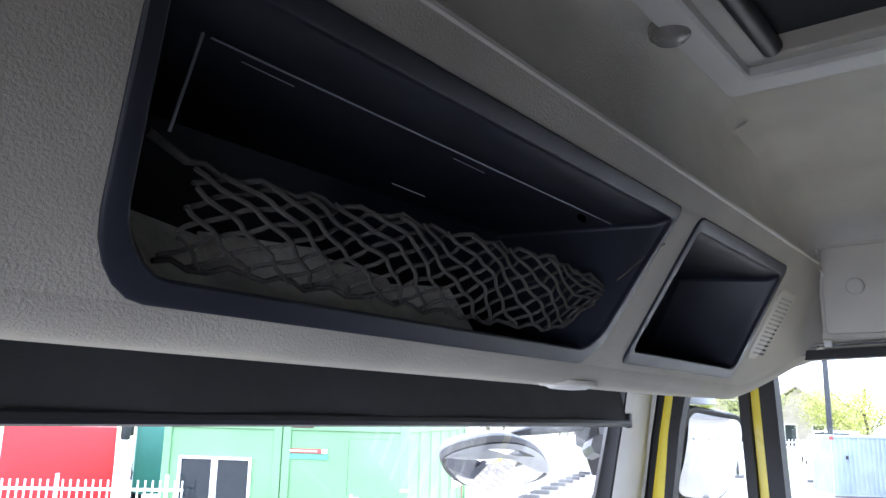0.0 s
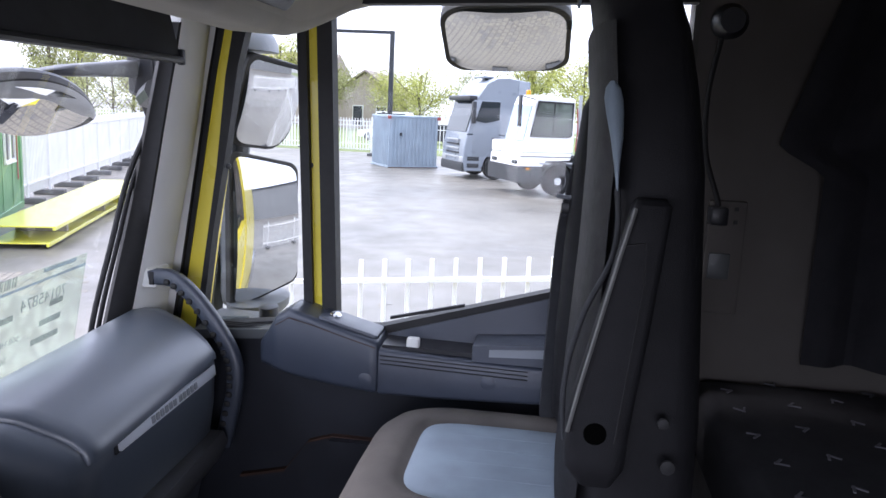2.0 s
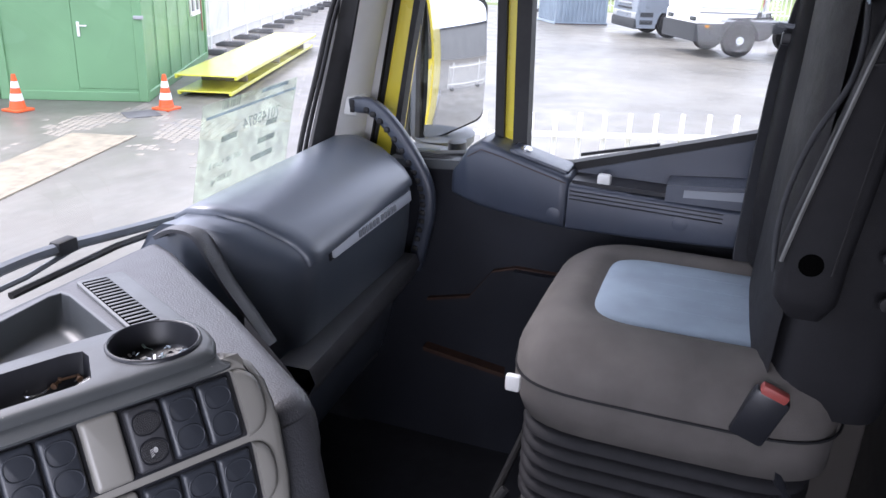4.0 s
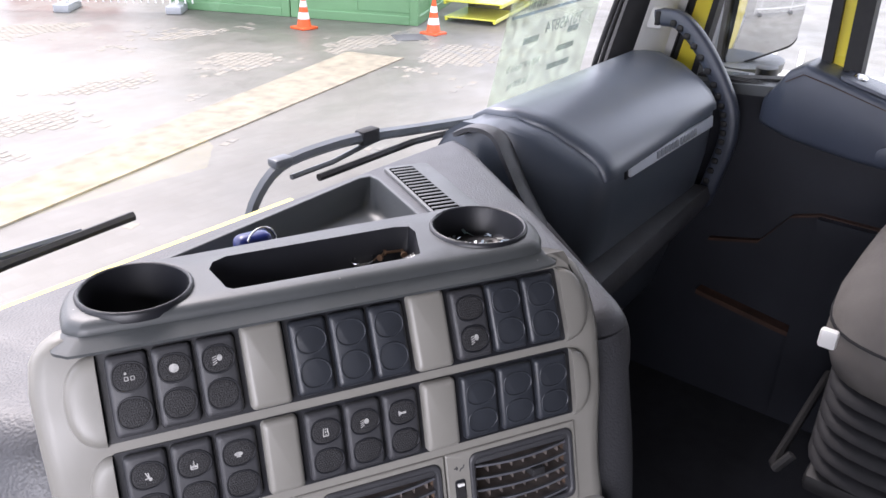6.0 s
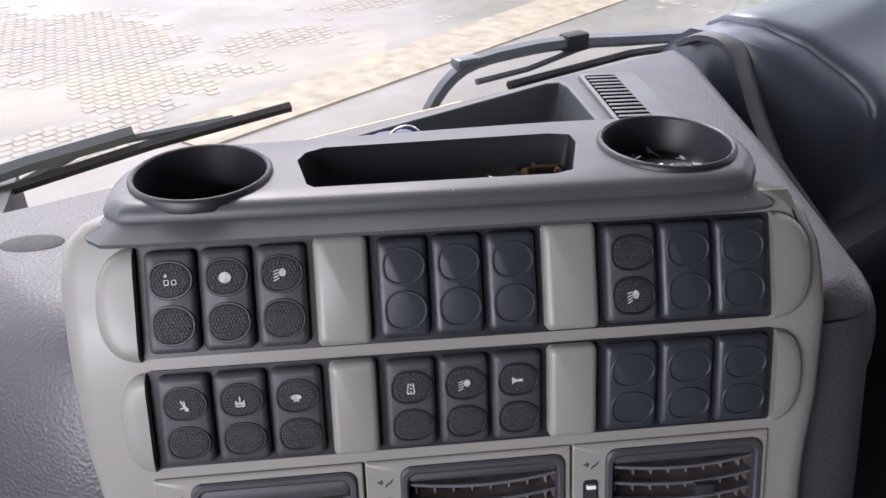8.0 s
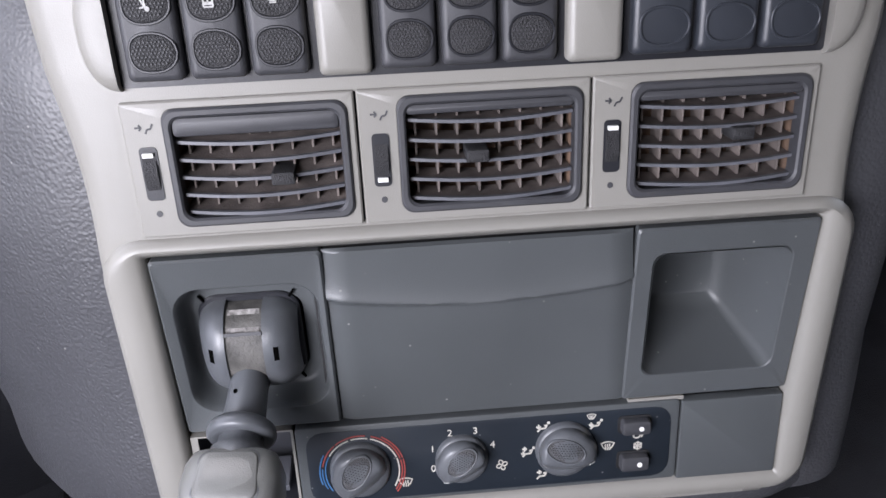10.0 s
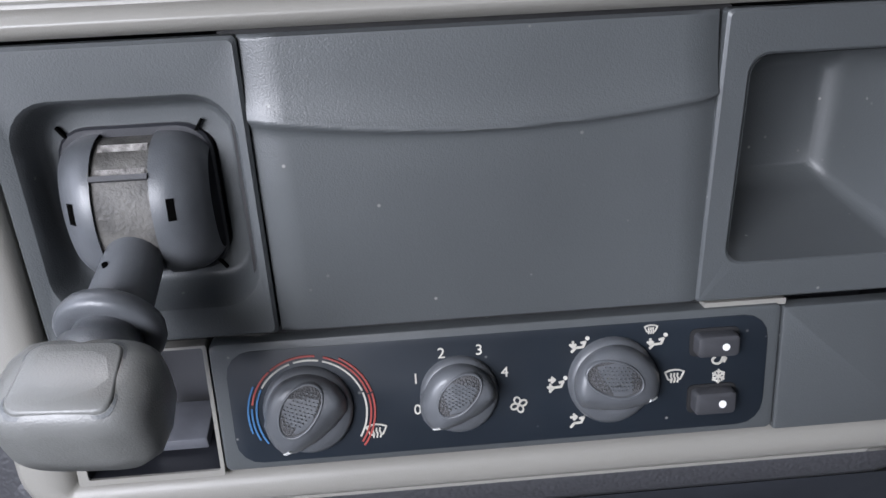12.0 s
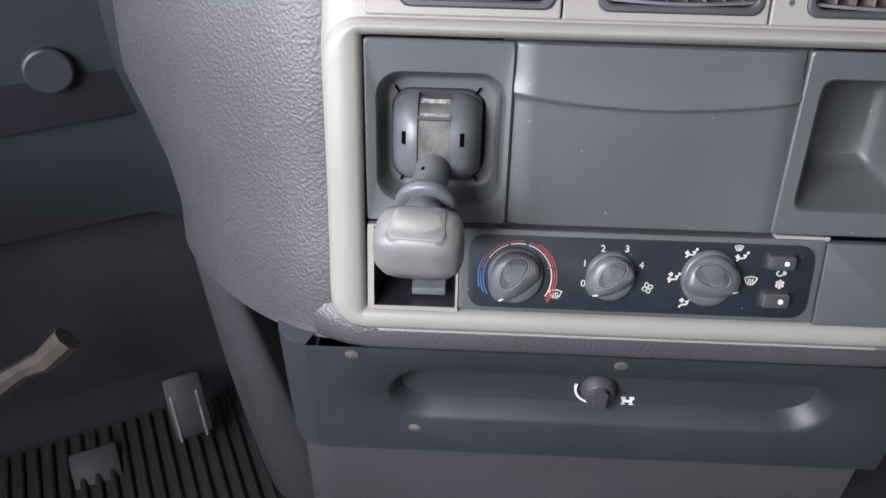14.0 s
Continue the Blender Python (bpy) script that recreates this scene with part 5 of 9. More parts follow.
part("collar_step", loft(bm_(), [[drum(x, radians(d), g) for x, d in ((-0.0085, -40), (0.0085, -40), (0.0085, -32), (-0.0085, -32))] for g in (-0.003, 0.0016)]), M_KNOB, lever)
part("collar_step", loft(bm_(), [[drum(x, radians(d), g) for x, d in ((-0.0050, -36), (0.0060, -36), (0.0060, -27), (-0.0050, -27))] for g in (-0.003, 0.0032)]), M_KNOB, lever)
for x, z, turn in ((-0.0245, 0.0275, 35), (0.0235, 0.0275, -35), (-0.0215, -0.0270, -35), (0.0235, -0.0265, 35)):
    c, n = math.cos(radians(turn)), math.sin(radians(turn))
    part("slit", loft(bm_(), [[face(gs + x + u * c - v * n, gz + z + u * n + v * c, h) for u, v in ((-0.0005, -0.0025), (0.0005, -0.0025), (0.0005, 0.0022), (-0.0005, 0.0022))] for h in (-0.0085, -0.0070)]), M_HOLE, lever)
root = CONS @ V(-0.5535, 0.332, 2.0415)
tipp = CONS @ V(-0.5600, 0.240, 2.0240)
ax = (tipp - root).normalized()
up = (V(0, 0, 1) - ax * ax.z).normalized()
sd = ax.cross(up)


def lev(t, u, v):
    return root + ax * t * 1.09 + sd * u + up * v


def turned(prof, n=24):
    return [[lev(t, x, z) for x, z in ell(0, 0, r, r, n)] for t, r in prof]


part("shaft", loft(bm_(), turned([(0.0, 0.0098), (0.006, 0.0100), (0.036, 0.0112), (0.040, 0.0108)])), M_KNOB, lever, smooth=50)
part("lift_ring", loft(bm_(), turned([(0.0335, 0.0112), (0.0345, 0.0140), (0.0365, 0.0168), (0.0390, 0.0178), (0.0415, 0.0176), (0.0430, 0.0160), (0.0425, 0.0120)])), M_KNOB, lever, "flared grey lift ring", smooth=60)
part("neck", loft(bm_(), turned([(0.042, 0.0112), (0.047, 0.0116), (0.0485, 0.0142), (0.054, 0.0142)])), M_KNOB, lever, smooth=60)
kp = [(0.0500, 0.010), (0.0506, 0.0155), (0.0528, 0.0205), (0.058, 0.0230), (0.067, 0.0240), (0.0745, 0.0230), (0.0785, 0.0195), (0.0800, 0.0090)]
part("knob", loft(bm_(), [[lev(t, x * 1.04, z * 0.72 - 0.001) for x, z in ell(0, 0, r, r, 32, 3.6)] for t, r in kp]), M_GREY, lever, "broad squarish grey knob with moulded panels", smooth=70)


def knob_top(u, t, h):
    """A place on the upper side of the knob."""
    r = float(np.interp(t, [q[0] for q in kp], [q[1] for q in kp]))
    v = 0.72 * (max(0.0, r ** 3.6 - abs(u / 1.04) ** 3.6)) ** (1 / 3.6) - 0.001
    return lev(t, u, v + h)


SHAPE = [(u * (0.92 + 0.12 * (t - 0.055) / 0.02), t) for u, t in rr(-0.0150, 0.0150, 0.0545, 0.0768, 0.0045, 5)]
part("knob_panel", plate(bm_(), SHAPE, -0.001, 0.0009, knob_top, 0.0008), M_GREY, lever, smooth=50)
part("knob_groove", ring(bm_(), inset(SHAPE, -0.0010), inset(SHAPE, -0.0002), -0.001, 0.0001, knob_top), M_DASH2, lever)
part("pin_hole", loft(bm_(), [[lev(0.022 + x, z, 0.0103 + h) for x, z in ell(0, 0.004, 0.0011, 0.0011, 10)] for h in (-0.001, 0.0002)]), M_HOLE, lever)

# ---- panel under the console, with a mirror heater knob ----
M_LOW = mat("dull_dark_plastic", (0.027, 0.030, 0.036), 0.45, vary=0.15, scale=8, grain=0.15, gscale=1500)
lowp = thing("lower_console", "dark lower console with an oblong recess and a small knob", "console", tuple(con(-0.42, 0.35, FLOOR)), turn=TURN)


def under(s, z, h):
    return con(s, 0.301 + (1.905 - z) * 0.06 - h, z)


STAD = [(x, z) for x, z in rr(-0.586, -0.266, 1.829, 1.887, 0.028, 8)]
b = bm_()
panel_hole(b, (-0.640, -0.214, 1.790, 1.9065), STAD, under)
vs = [[b.verts.new(under(x, z, h)) for x, z in o] for o, h in ((STAD, 0), (inset(STAD, 0.004), -0.003), (inset(STAD, 0.010), -0.016), (inset(STAD, 0.018), -0.018))]
for p, q in zip(vs, vs[1:]):
    for i in range(len(STAD)):
        b.faces.new((p[i], q[i], q[(i + 1) % len(STAD)], p[(i + 1) % len(STAD)]))
b.faces.new(vs[-1])
part("front", b, M_LOW, lowp, smooth=50)
part("apron", loft(bm_(), [[con(s, d, z) for s, d in ((-0.660, 0.55), (-0.660, 0.340), (-0.654, 0.324), (-0.642, 0.315), (-0.628, 0.312), (-0.225, 0.312), (-0.215, 0.325), (-0.215, 0.55))] for z in (1.50, 1.79)]), M_DASH, lowp)
kb = part("knob", loft(bm_(), [[under(x, z, h) for x, z in ell(-0.4315, 1.8545, r, r, 20)] for h, r in ((-0.018, 0.0130), (-0.014, 0.0130), (-0.013, 0.0120), (-0.009, 0.0115), (-0.008, 0.0105))]), M_SWITCH, lowp, "small round dark knob", smooth=60)
part("fin", loft(bm_(), [[under(x, z, h) for x, z in rr(-0.436, -0.427, 1.844, 1.865, 0.003)] for h in (-0.009, -0.003)]), M_SWITCH, kb)
b = bm_()
n = 10
o = [[(-0.4315 + r * math.cos(radians(165 + 95 * k / n)), 1.8545 + r * math.sin(radians(165 + 95 * k / n))) for k in range(n + 1)] for r in (0.0160, 0.0176)]
loft(b, [[under(*p, -0.0175) for p in o[0]], [under(*p, -0.0155) for p in o[0]], [under(*p, -0.0155) for p in o[1]], [under(*p, -0.0175) for p in o[1]]], False, False)
part("scale", b, M_WHITEP, kb, "white printed arc")
b = bm_()
SX0, SZ0 = -0.4085, 1.8415
for x0, x1, z0, z1 in [(SX0 + a, SX0 + c, SZ0 + e, SZ0 + g) for a, c, e, g in ((-0.0036, 0.0036, -0.0005, 0.0005), (-0.0036, -0.0026, -0.0032, 0.0032), (0.0026, 0.0036, -0.0032, 0.0032), (-0.0048, -0.0014, 0.0026, 0.0034), (-0.0048, -0.0014, -0.0034, -0.0026), (0.0014, 0.0048, 0.0026, 0.0034), (0.0014, 0.0048, -0.0034, -0.0026))]:
    loft(b, [[under(x, z, h) for x, z in ((x0, z0), (x1, z0), (x1, z1), (x0, z1))] for h in (-0.0185, -0.0150)])
part("symbol", b, M_WHITEP, lowp, "white printed symbol")
for s, z in ((-0.566, 1.819), (-0.424, 1.8985), (-0.608, 1.899)):
    part("screw", loft(bm_(), [[under(x, zz, h) for x, zz in ell(s, z, r, r * 0.8, 12)] for h, r in ((-0.004, 0.0052), (0.0006, 0.0050), (0.0012, 0.0035))]), M_SCUFF, lowp, "dull rusty screw head")
# driver's side lower trim and pedals
b = bm_()
rings = []
for z, d in ((2.20, 0.0), (2.05, 0.01), (1.92, 0.03), (1.78, 0.10)):
    rings.append([V(-1.05, 0.86 + d, z), V(-0.70, 0.86 + d, z), V(-0.50, 0.86 + d, z), V(-0.42, 0.80 + d, z), V(-0.36, 1.0, z), V(-1.05, 1.0, z)])
loft(b, rings)
part("driver_panel", b, M_LOW, dash, "dark lower dash panel at the driver's footwell")
part("cap", loft(bm_(), [[V(-0.552 + x, 0.870 - h, 1.996 + z) for x, z in ell(0, 0, r, r, 18)] for h, r in ((-0.02, 0.020), (0.002, 0.020), (0.0035, 0.018))]), M_LOW, dash, "round blanking cap")
b = bm_()
rings = []
for z in [1.95 - 0.05 * k for k in range(10)]:
    l, c, r = [float(np.interp(z, (1.5, 1.58, 1.65, 1.73, 1.86), q)) for q in ((-0.447, -0.457, -0.464, -0.471, -0.478), (-0.386, -0.403, -0.418, -0.433, -0.457), (-0.366, -0.386, -0.411, -0.424, -0.448))]
    rings.append([V(x, y, z) for x, y in ((-0.43, 0.98), (l + 0.012, 0.80), (l, 0.752), (l * 0.8 + c * 0.2, 0.722), (l * 0.45 + c * 0.55, 0.702), (c, 0.696), (r * 0.6 + c * 0.4, 0.699), (r, 0.712), (r + 0.012, 0.735), (r + 0.05, 0.75), (-0.25, 0.75))])
loft(b, rings, False, False)
part("tunnel_rib", b, M_DASH, lowp, "grained tunnel lining with a worn rounded edge", 70)
part("round_end", loft(bm_(), [[under(s, z, -e) for s, e in ((-0.6395, 0.0004), (-0.648, 0.002), (-0.656, 0.007), (-0.661, 0.015), (-0.663, 0.026), (-0.662, 0.20))] for z in (1.790, 1.83, 1.87)] + [[under(s, 1.9070, -e) for s, e in ((-0.6395, 0.0004), (-0.648, 0.002), (-0.656, 0.007), (-0.661, 0.015), (-0.663, 0.026), (-0.662, 0.20))], [under(-0.60, 1.9072, -e) for e in (0.10, 0.11, 0.12, 0.13, 0.14, 0.20)]], False, False), M_LOW, lowp, "rounded end of the lower console", 70)
pedal = thing("accelerator_pedal", "worn dark accelerator pedal with a bright edge", "pedal", (-0.517, 0.86, FLOOR))
part("pad", box(bm_(), (0, 0, 0), (0.045, 0.014, 0.075), pose(-0.517, 0.855, 1.575, -38, 0, 0), 0.006), M_RUBBER, pedal)
part("arm", tube(bm_(), [V(-0.517, 0.87, 1.575), V(-0.517, 0.95, 1.53)], 0.008), M_RUBBER, pedal)
for x in (-0.533, -0.504):
    part("worn_rib", box(bm_(), (0, 0, 0), (0.003, 0.003, 0.055), pose(x, 0.842, 1.570, -38, 0, 0)), M_CHROME, pedal)
M_TAN = mat("worn_tan_fitting", (0.085, 0.068, 0.058), 0.6, vary=0.4, scale=40)
brake = thing("brake_pedal", "dark pedal with a tan hose clip", "pedal", (-0.645, 0.86, FLOOR))
part("arm", tube(bm_(), [V(-0.690, 0.86, 1.676), V(-0.662, 0.86, 1.690), V(-0.640, 0.86, 1.694), V(-0.611, 0.86, 1.716)], [0.014, 0.010, 0.013, 0.015]), M_TAN, brake, "pale hose fitting")
part("pad", box(bm_(), (0, 0, 0), (0.055, 0.012, 0.045), pose(-0.632, 0.86, 1.515, -55, 0, 0), 0.005), M_RUBBER, brake)
mat_t = thing("floor_mat", "black ribbed rubber mat in the driver's footwell", "floor mat", (-0.6, 0.7, FLOOR))
part("sheet", box(bm_(), (-0.62, 0.62, FLOOR + 0.004), (0.5, 0.62, 0.008)), M_RUBBER, mat_t)
for k in range(30):
    part("rib", box(bm_(), (-0.86 + 0.0163 * k, 0.62, FLOOR + 0.011), (0.007, 0.60, 0.008), None, 0.002, 1), M_RUBBER, mat_t)

# small loose things in the coin tray
key = thing("split_ring", "small steel split ring lying in the tray", "key ring", (-0.134, 0.603, 2.298))
part("ring", tube(bm_(), [V(-0.134 + 0.010 * math.cos(math.tau * k / 20), 0.603 + 0.007 * math.sin(math.tau * k / 20), 2.2975) for k in range(21)], 0.0012, 6), M_CHROME, key)
M_RUST = mat("brown_scrap", (0.16, 0.09, 0.05), 0.6, vary=0.4, scale=80)
for k, (x, y, a) in enumerate(((-0.118, 0.597, 20), (-0.110, 0.594, -35), (-0.104, 0.590, 55))):
    sc_ = thing("screw", "small brown screw lying in the tray", "screw", (x, y, 2.297), "loose screws")
    mm_ = pose(x, y, 2.2985, 0, 0, a)
    part("shank", tube(bm_(), [mm_ @ V(-0.006, 0, 0), mm_ @ V(0.008, 0, 0.0005)], 0.0012, 6), M_RUST, sc_)
    part("head", tube(bm_(), [mm_ @ V(-0.008, 0, 0), mm_ @ V(-0.006, 0, 0)], 0.0026, 8), M_RUST, sc_)

# ---- door: arm rest, pod, handle ----
def blend(rows, name, material, parent, label="", n=4, smooth=60):
    """A body through rings of points, rounded along the way."""
    out = []
    for a, b in zip(rows, rows[1:]):
        for k in range(n):
            t = k / n
            out.append([Vector(p) * (1 - t) + Vector(q) * t for p, q in zip(a, b)])
    out.append([Vector(p) for p in rows[-1]])
    return part(name, loft(bm_(), out), material, parent, label, smooth)


def sect(y, x0, x1, z0, z1, r=0.012, lean=0.0):
    return [V(x + lean * (z - z0), y, z) for x, z in rr(x0, x1, z0, z1, r, 3)]


pod = blend([sect(0.648, 1.00, 1.05, 2.165, 2.19, 0.008), sect(0.636, 0.955, 1.05, 2.165, 2.215), sect(0.600, 0.940, 1.05, 2.158, 2.270), sect(0.572, 0.940, 1.05, 2.150, 2.287), sect(0.52, 0.938, 1.045, 2.142, 2.272), sect(0.46, 0.934, 1.04, 2.136, 2.255), sect(0.392, 0.930, 1.035, 2.132, 2.238), sect(0.388, 0.935, 1.03, 2.14, 2.232)], "arm_pod", M_DOOR, door, "raised dark pod at the front of the arm rest")
part("pod_top", plate(bm_(), rr(0.395, 0.515, 0.945, 1.02, 0.006), 0, 0.006, lambda y, x, h: V(x, y, 2.238 + (y - 0.39) * 0.26 + h), 0.002), M_DOOR, pod)
part("pod_seam", tube(bm_(), [V(0.9385, 0.600, 2.252), V(0.9365, 0.572, 2.270), V(0.9360, 0.52, 2.258), V(0.9330, 0.46, 2.242), V(0.9290, 0.395, 2.226)], 0.0009, 6), M_ORANGE, pod, "thin brown seam")
part("slider", loft(bm_(), [[V(x, y, 2.266 + h + (y - 0.49) * 0.25) for x, y in ell(0.985, 0.490, r, r * 0.7, 16)] for h, r in ((0, 0.017), (0.006, 0.017), (0.009, 0.012))]), M_CHROME, pod, "small bright slider knob")
rail = blend([sect(0.388, 0.930, 1.03, 2.132, 2.224, 0.008), sect(0.25, 0.930, 1.03, 2.134, 2.218, 0.008), sect(0.10, 0.930, 1.03, 2.14, 2.214, 0.008), sect(-0.10, 0.935, 1.03, 2.15, 2.216, 0.008)], "arm_rest", M_DOOR, door, "dark arm rest along the door")
for k in range(3):
    part("groove", tube(bm_(), [V(0.9295, 0.385, 2.212 - 0.008 * k), V(0.9295, 0.22, 2.208 - 0.008 * k), V(0.9295, 0.10, 2.205 - 0.008 * k)], 0.0013, 5), M_DARK, rail)
for y, z in ((0.414, 2.160), (0.174, 2.177)):
    part("round_mark", loft(bm_(), [[V(0.9300 - h, y + a, z + c) for a, c in ell(0, 0, r, r, 18)] for h, r in ((0, 0.014), (0.0012, 0.014), (0.0018, 0.012))]), M_DOOR, rail, "round blanking disc")
part("arm_well", prism(bm_(), [(0.385, 2.222), (-0.1, 2.215), (-0.1, 2.225), (0.385, 2.230)], 0.945, 1.02), M_DARK, rail)
part("catch", box(bm_(), (0.955, 0.325, 2.236), (0.02, 0.026, 0.022), None, 0.005), M_PILLAR, door, "pale grey catch lever")
sbx = part("switch_box", prism(bm_(), [(0.207, 2.216), (0.207, 2.247), (0.04, 2.262), (-0.1, 2.262), (-0.1, 2.216)], 0.932, 1.02), M_DOOR, door, "raised switch box on the arm rest")
part("inlay", prism(bm_(), [(0.175, 2.228), (0.175, 2.242), (0.03, 2.254), (0.03, 2.236)], 0.9300, 0.935), M_GREYL, sbx, "blue-grey switch inlay")
part("vent_slot", prism(bm_(), [(0.385, 2.262), (0.385, 2.268), (0.235, 2.306), (0.235, 2.300)], 1.014, 1.022), M_RUBBER, door, "narrow slot under the window")
part("pull_cup", prism(bm_(), [(0.70, 1.893), (0.60, 1.917), (0.55, 1.986), (0.50, 2.002), (0.30, 2.002), (0.30, 1.998), (0.501, 1.998), (0.553, 1.981), (0.602, 1.911), (0.70, 1.887)], 1.005, 1.022), M_ORANGE, door, "brown edge of the door pocket")
part("pocket", prism(bm_(), [(0.50, 2.0), (-0.1, 2.0), (-0.1, 1.55), (0.50, 1.55)], 0.985, 1.022), M_DOOR_SHADE, door)
part("pocket_edge", prism(bm_(), [(0.70, 1.765), (0.48, 1.735), (0.48, 1.745), (0.70, 1.775)], 0.99, 1.022), M_ORANGE, door, "brown lower edge")
part("sill_vent", prism(bm_(), [(0.79, 2.200), (0.60, 2.215), (0.60, 2.235), (0.79, 2.218)], 0.97, 1.03), M_DASH2, door)
for k in range(3):
    part("sill_slot", box(bm_(), (0.985 + 0.012 * k, 0.69, 2.228), (0.004, 0.17, 0.006)), M_RUBBER, door)
for y, z in ((0.735, 2.551), (0.562, 2.563)):
    part("screw", loft(bm_(), [[V(1.030 - h, y + a, z + c) for a, c in ell(0, 0, r, r, 12)] for h, r in ((0, 0.006), (0.002, 0.006), (0.003, 0.003))]), M_DARK, door)

handle = thing("grab_handle", "dark ribbed grab handle on the windscreen pillar", "handle", (0.92, 0.75, 2.1))
hp = curve([V(0.920, p[0], p[1]) for p in ((0.848, 2.334), (0.834, 2.336), (0.796, 2.331), (0.749, 2.290), (0.7015, 2.226), (0.678, 2.177), (0.675, 2.125), (0.686, 2.065), (0.70, 2.0))], 6)
hr, hn = [], []
for k, p in enumerate(hp):
    d = (hp[min(k + 1, len(hp) - 1)] - hp[max(k - 1, 0)]).normalized()
    n = V(0, -d.z, d.y)
    hn.append(n if n.y > 0 or n.z < 0 else -n)
    hr.append([p + n * u + V(v, 0, 0) for u, v in ell(0, 0, 0.0165, 0.013, 16, 3.0)])
part("bar", loft(bm_(), hr), M_DOOR, handle, smooth=60)
part("bracket", box(bm_(), (0.940, 0.866, 2.333), (0.06, 0.066, 0.040), None, 0.007), M_PILLAR, handle, "pale grey upper bracket")
part("bracket_gap", box(bm_(), (0.9085, 0.842, 2.334), (0.006, 0.010, 0.026), None, 0.002), M_RUBBER, handle)
for k in range(11, 47, 2):
    part("grip_notch", box(bm_(), hp[k] + V(-0.0120, 0.007, -0.005), (0.009, 0.013, 0.012), None, 0.004), M_RUBBER, handle)

for k, dx in enumerate((0.0, 0.022)):
    solo("trim_windscreen_seal" + ("", "_inner")[k], tube(bm_(), curve([V(1.000 + dx * 0.6, 0.795, 2.800), V(0.994 + dx * 0.7, 0.808, 2.779), V(0.915 + dx, 0.842, 2.633), V(0.872 + dx, 0.866, 2.531), V(0.845 + dx, 0.886, 2.41), V(0.822 + dx * 1.1, 0.908, 2.29), V(0.812 + dx * 1.1, 0.922, 2.20)], 4), 0.0055 - 0.001 * k, 8), M_RUBBER, "black rubber seal along the windscreen edge", "seal", kind="structure")

# storage box lid and label
LIDP = [(0.650, 2.200), (0.652, 2.210), (0.658, 2.219), (0.670, 2.230), (0.692, 2.241), (0.74, 2.257), (0.80, 2.264), (0.845, 2.261), (0.866, 2.248)]
b = bm_()
loft(b, [[V(x, 0.90 - (0.90 - y - dy) * (1 + 0.035 * min(1, h / 0.008)), z + h) for y, z in LIDP] for x, dy, h in ((0.376, 0.008, -0.004), (0.3765, 0.007, 0.003), (0.380, 0.005, 0.0065), (0.388, 0.003, 0.0085), (0.405, 0.002, 0.0095), (0.62, 0.017, 0.0095), (0.82, 0.034, 0.0095), (0.842, 0.036, 0.007), (0.850, 0.038, -0.004))], False, False)
part("lid", boxwarp(b), M_LID, pbox, "satin dark lid", smooth=60)
lab = part("label_strip", box(bm_(), (0, 0, 0), (0.345, 0.010, 0.021), pose(0.678, 0.684, 2.181, -8, 0, 1.6), 0.0022, 2), M_SILVER, pbox, "silver strip with raised lettering")
for k in range(11):
    part("raised_bar", box(bm_(), (-0.075 + 0.0150 * k + 0.006 * (k > 5), -0.0058, 0), (0.0100, 0.003, 0.0115), pose(0.678, 0.684, 2.181, -8, 0, 1.6), 0.0008, 1), M_GREYL, lab)
part("strip_shadow_gap", box(bm_(), (0, 0, 0), (0.358, 0.006, 0.029), pose(0.678, 0.687, 2.181, -8, 0, 1.6), 0.002, 1), M_DARK, pbox)
FL = curve([V(0, 0.852, 2.236), V(0, 0.826, 2.249), V(0, 0.797, 2.246), V(0, 0.778, 2.218), V(0, 0.755, 2.180), V(0, 0.720, 2.135), V(0, 0.690, 2.095)], 5)
b = bm_()
secs = []
for k, p in enumerate(FL):
    d = (FL[min(k + 1, len(FL) - 1)] - FL[max(k - 1, 0)]).normalized()
    n = V(0, d.z, -d.y) * (1 if d.z < 0 or d.y < 0 else -1)
    n = n if n.z > 0 or n.y < 0 else -n
    q = k / (len(FL) - 1)
    secs.append([V(0.306 + 0.012 * q, p.y, p.z) + n * 0.003, V(0.306 + 0.012 * q, p.y, p.z) + n * 0.009, V(0.322 + 0.008 * q, p.y, p.z) + n * 0.011, V(0.345, p.y, p.z) + n * 0.006, V(0.345, p.y, p.z)])
loft(b, secs)
part("flange", b, M_DASH, pbox, "thick lip where the box laps over the dashboard", smooth=50)
tagged(part("knee_pad", loft(bm_(), [[V(x, y + (x - 0.4) * 0.07, z) for y, z in ((0.70, 2.05), (0.645, 2.052), (0.635, 2.03), (0.655, 1.99), (0.72, 1.93))] for x in (0.36, 0.55, 0.75, 0.87)], False, False), M_DASH, dash, "grained pad under the storage box", 60), "grained pad under the storage box")
# ---- passenger seat ----
seat = thing("passenger_seat", "dark cloth air-sprung truck seat with blue-grey centre", "seat", (0.69, 0.15, FLOOR))


def slab(levels, p=5.0, n=40):
    return [[V(x, y, z) for x, y in ell((x0 + x1) / 2, (y0 + y1) / 2, (x1 - x0) / 2, (y1 - y0) / 2, n, p)] for z, x0, x1, y0, y1 in levels]


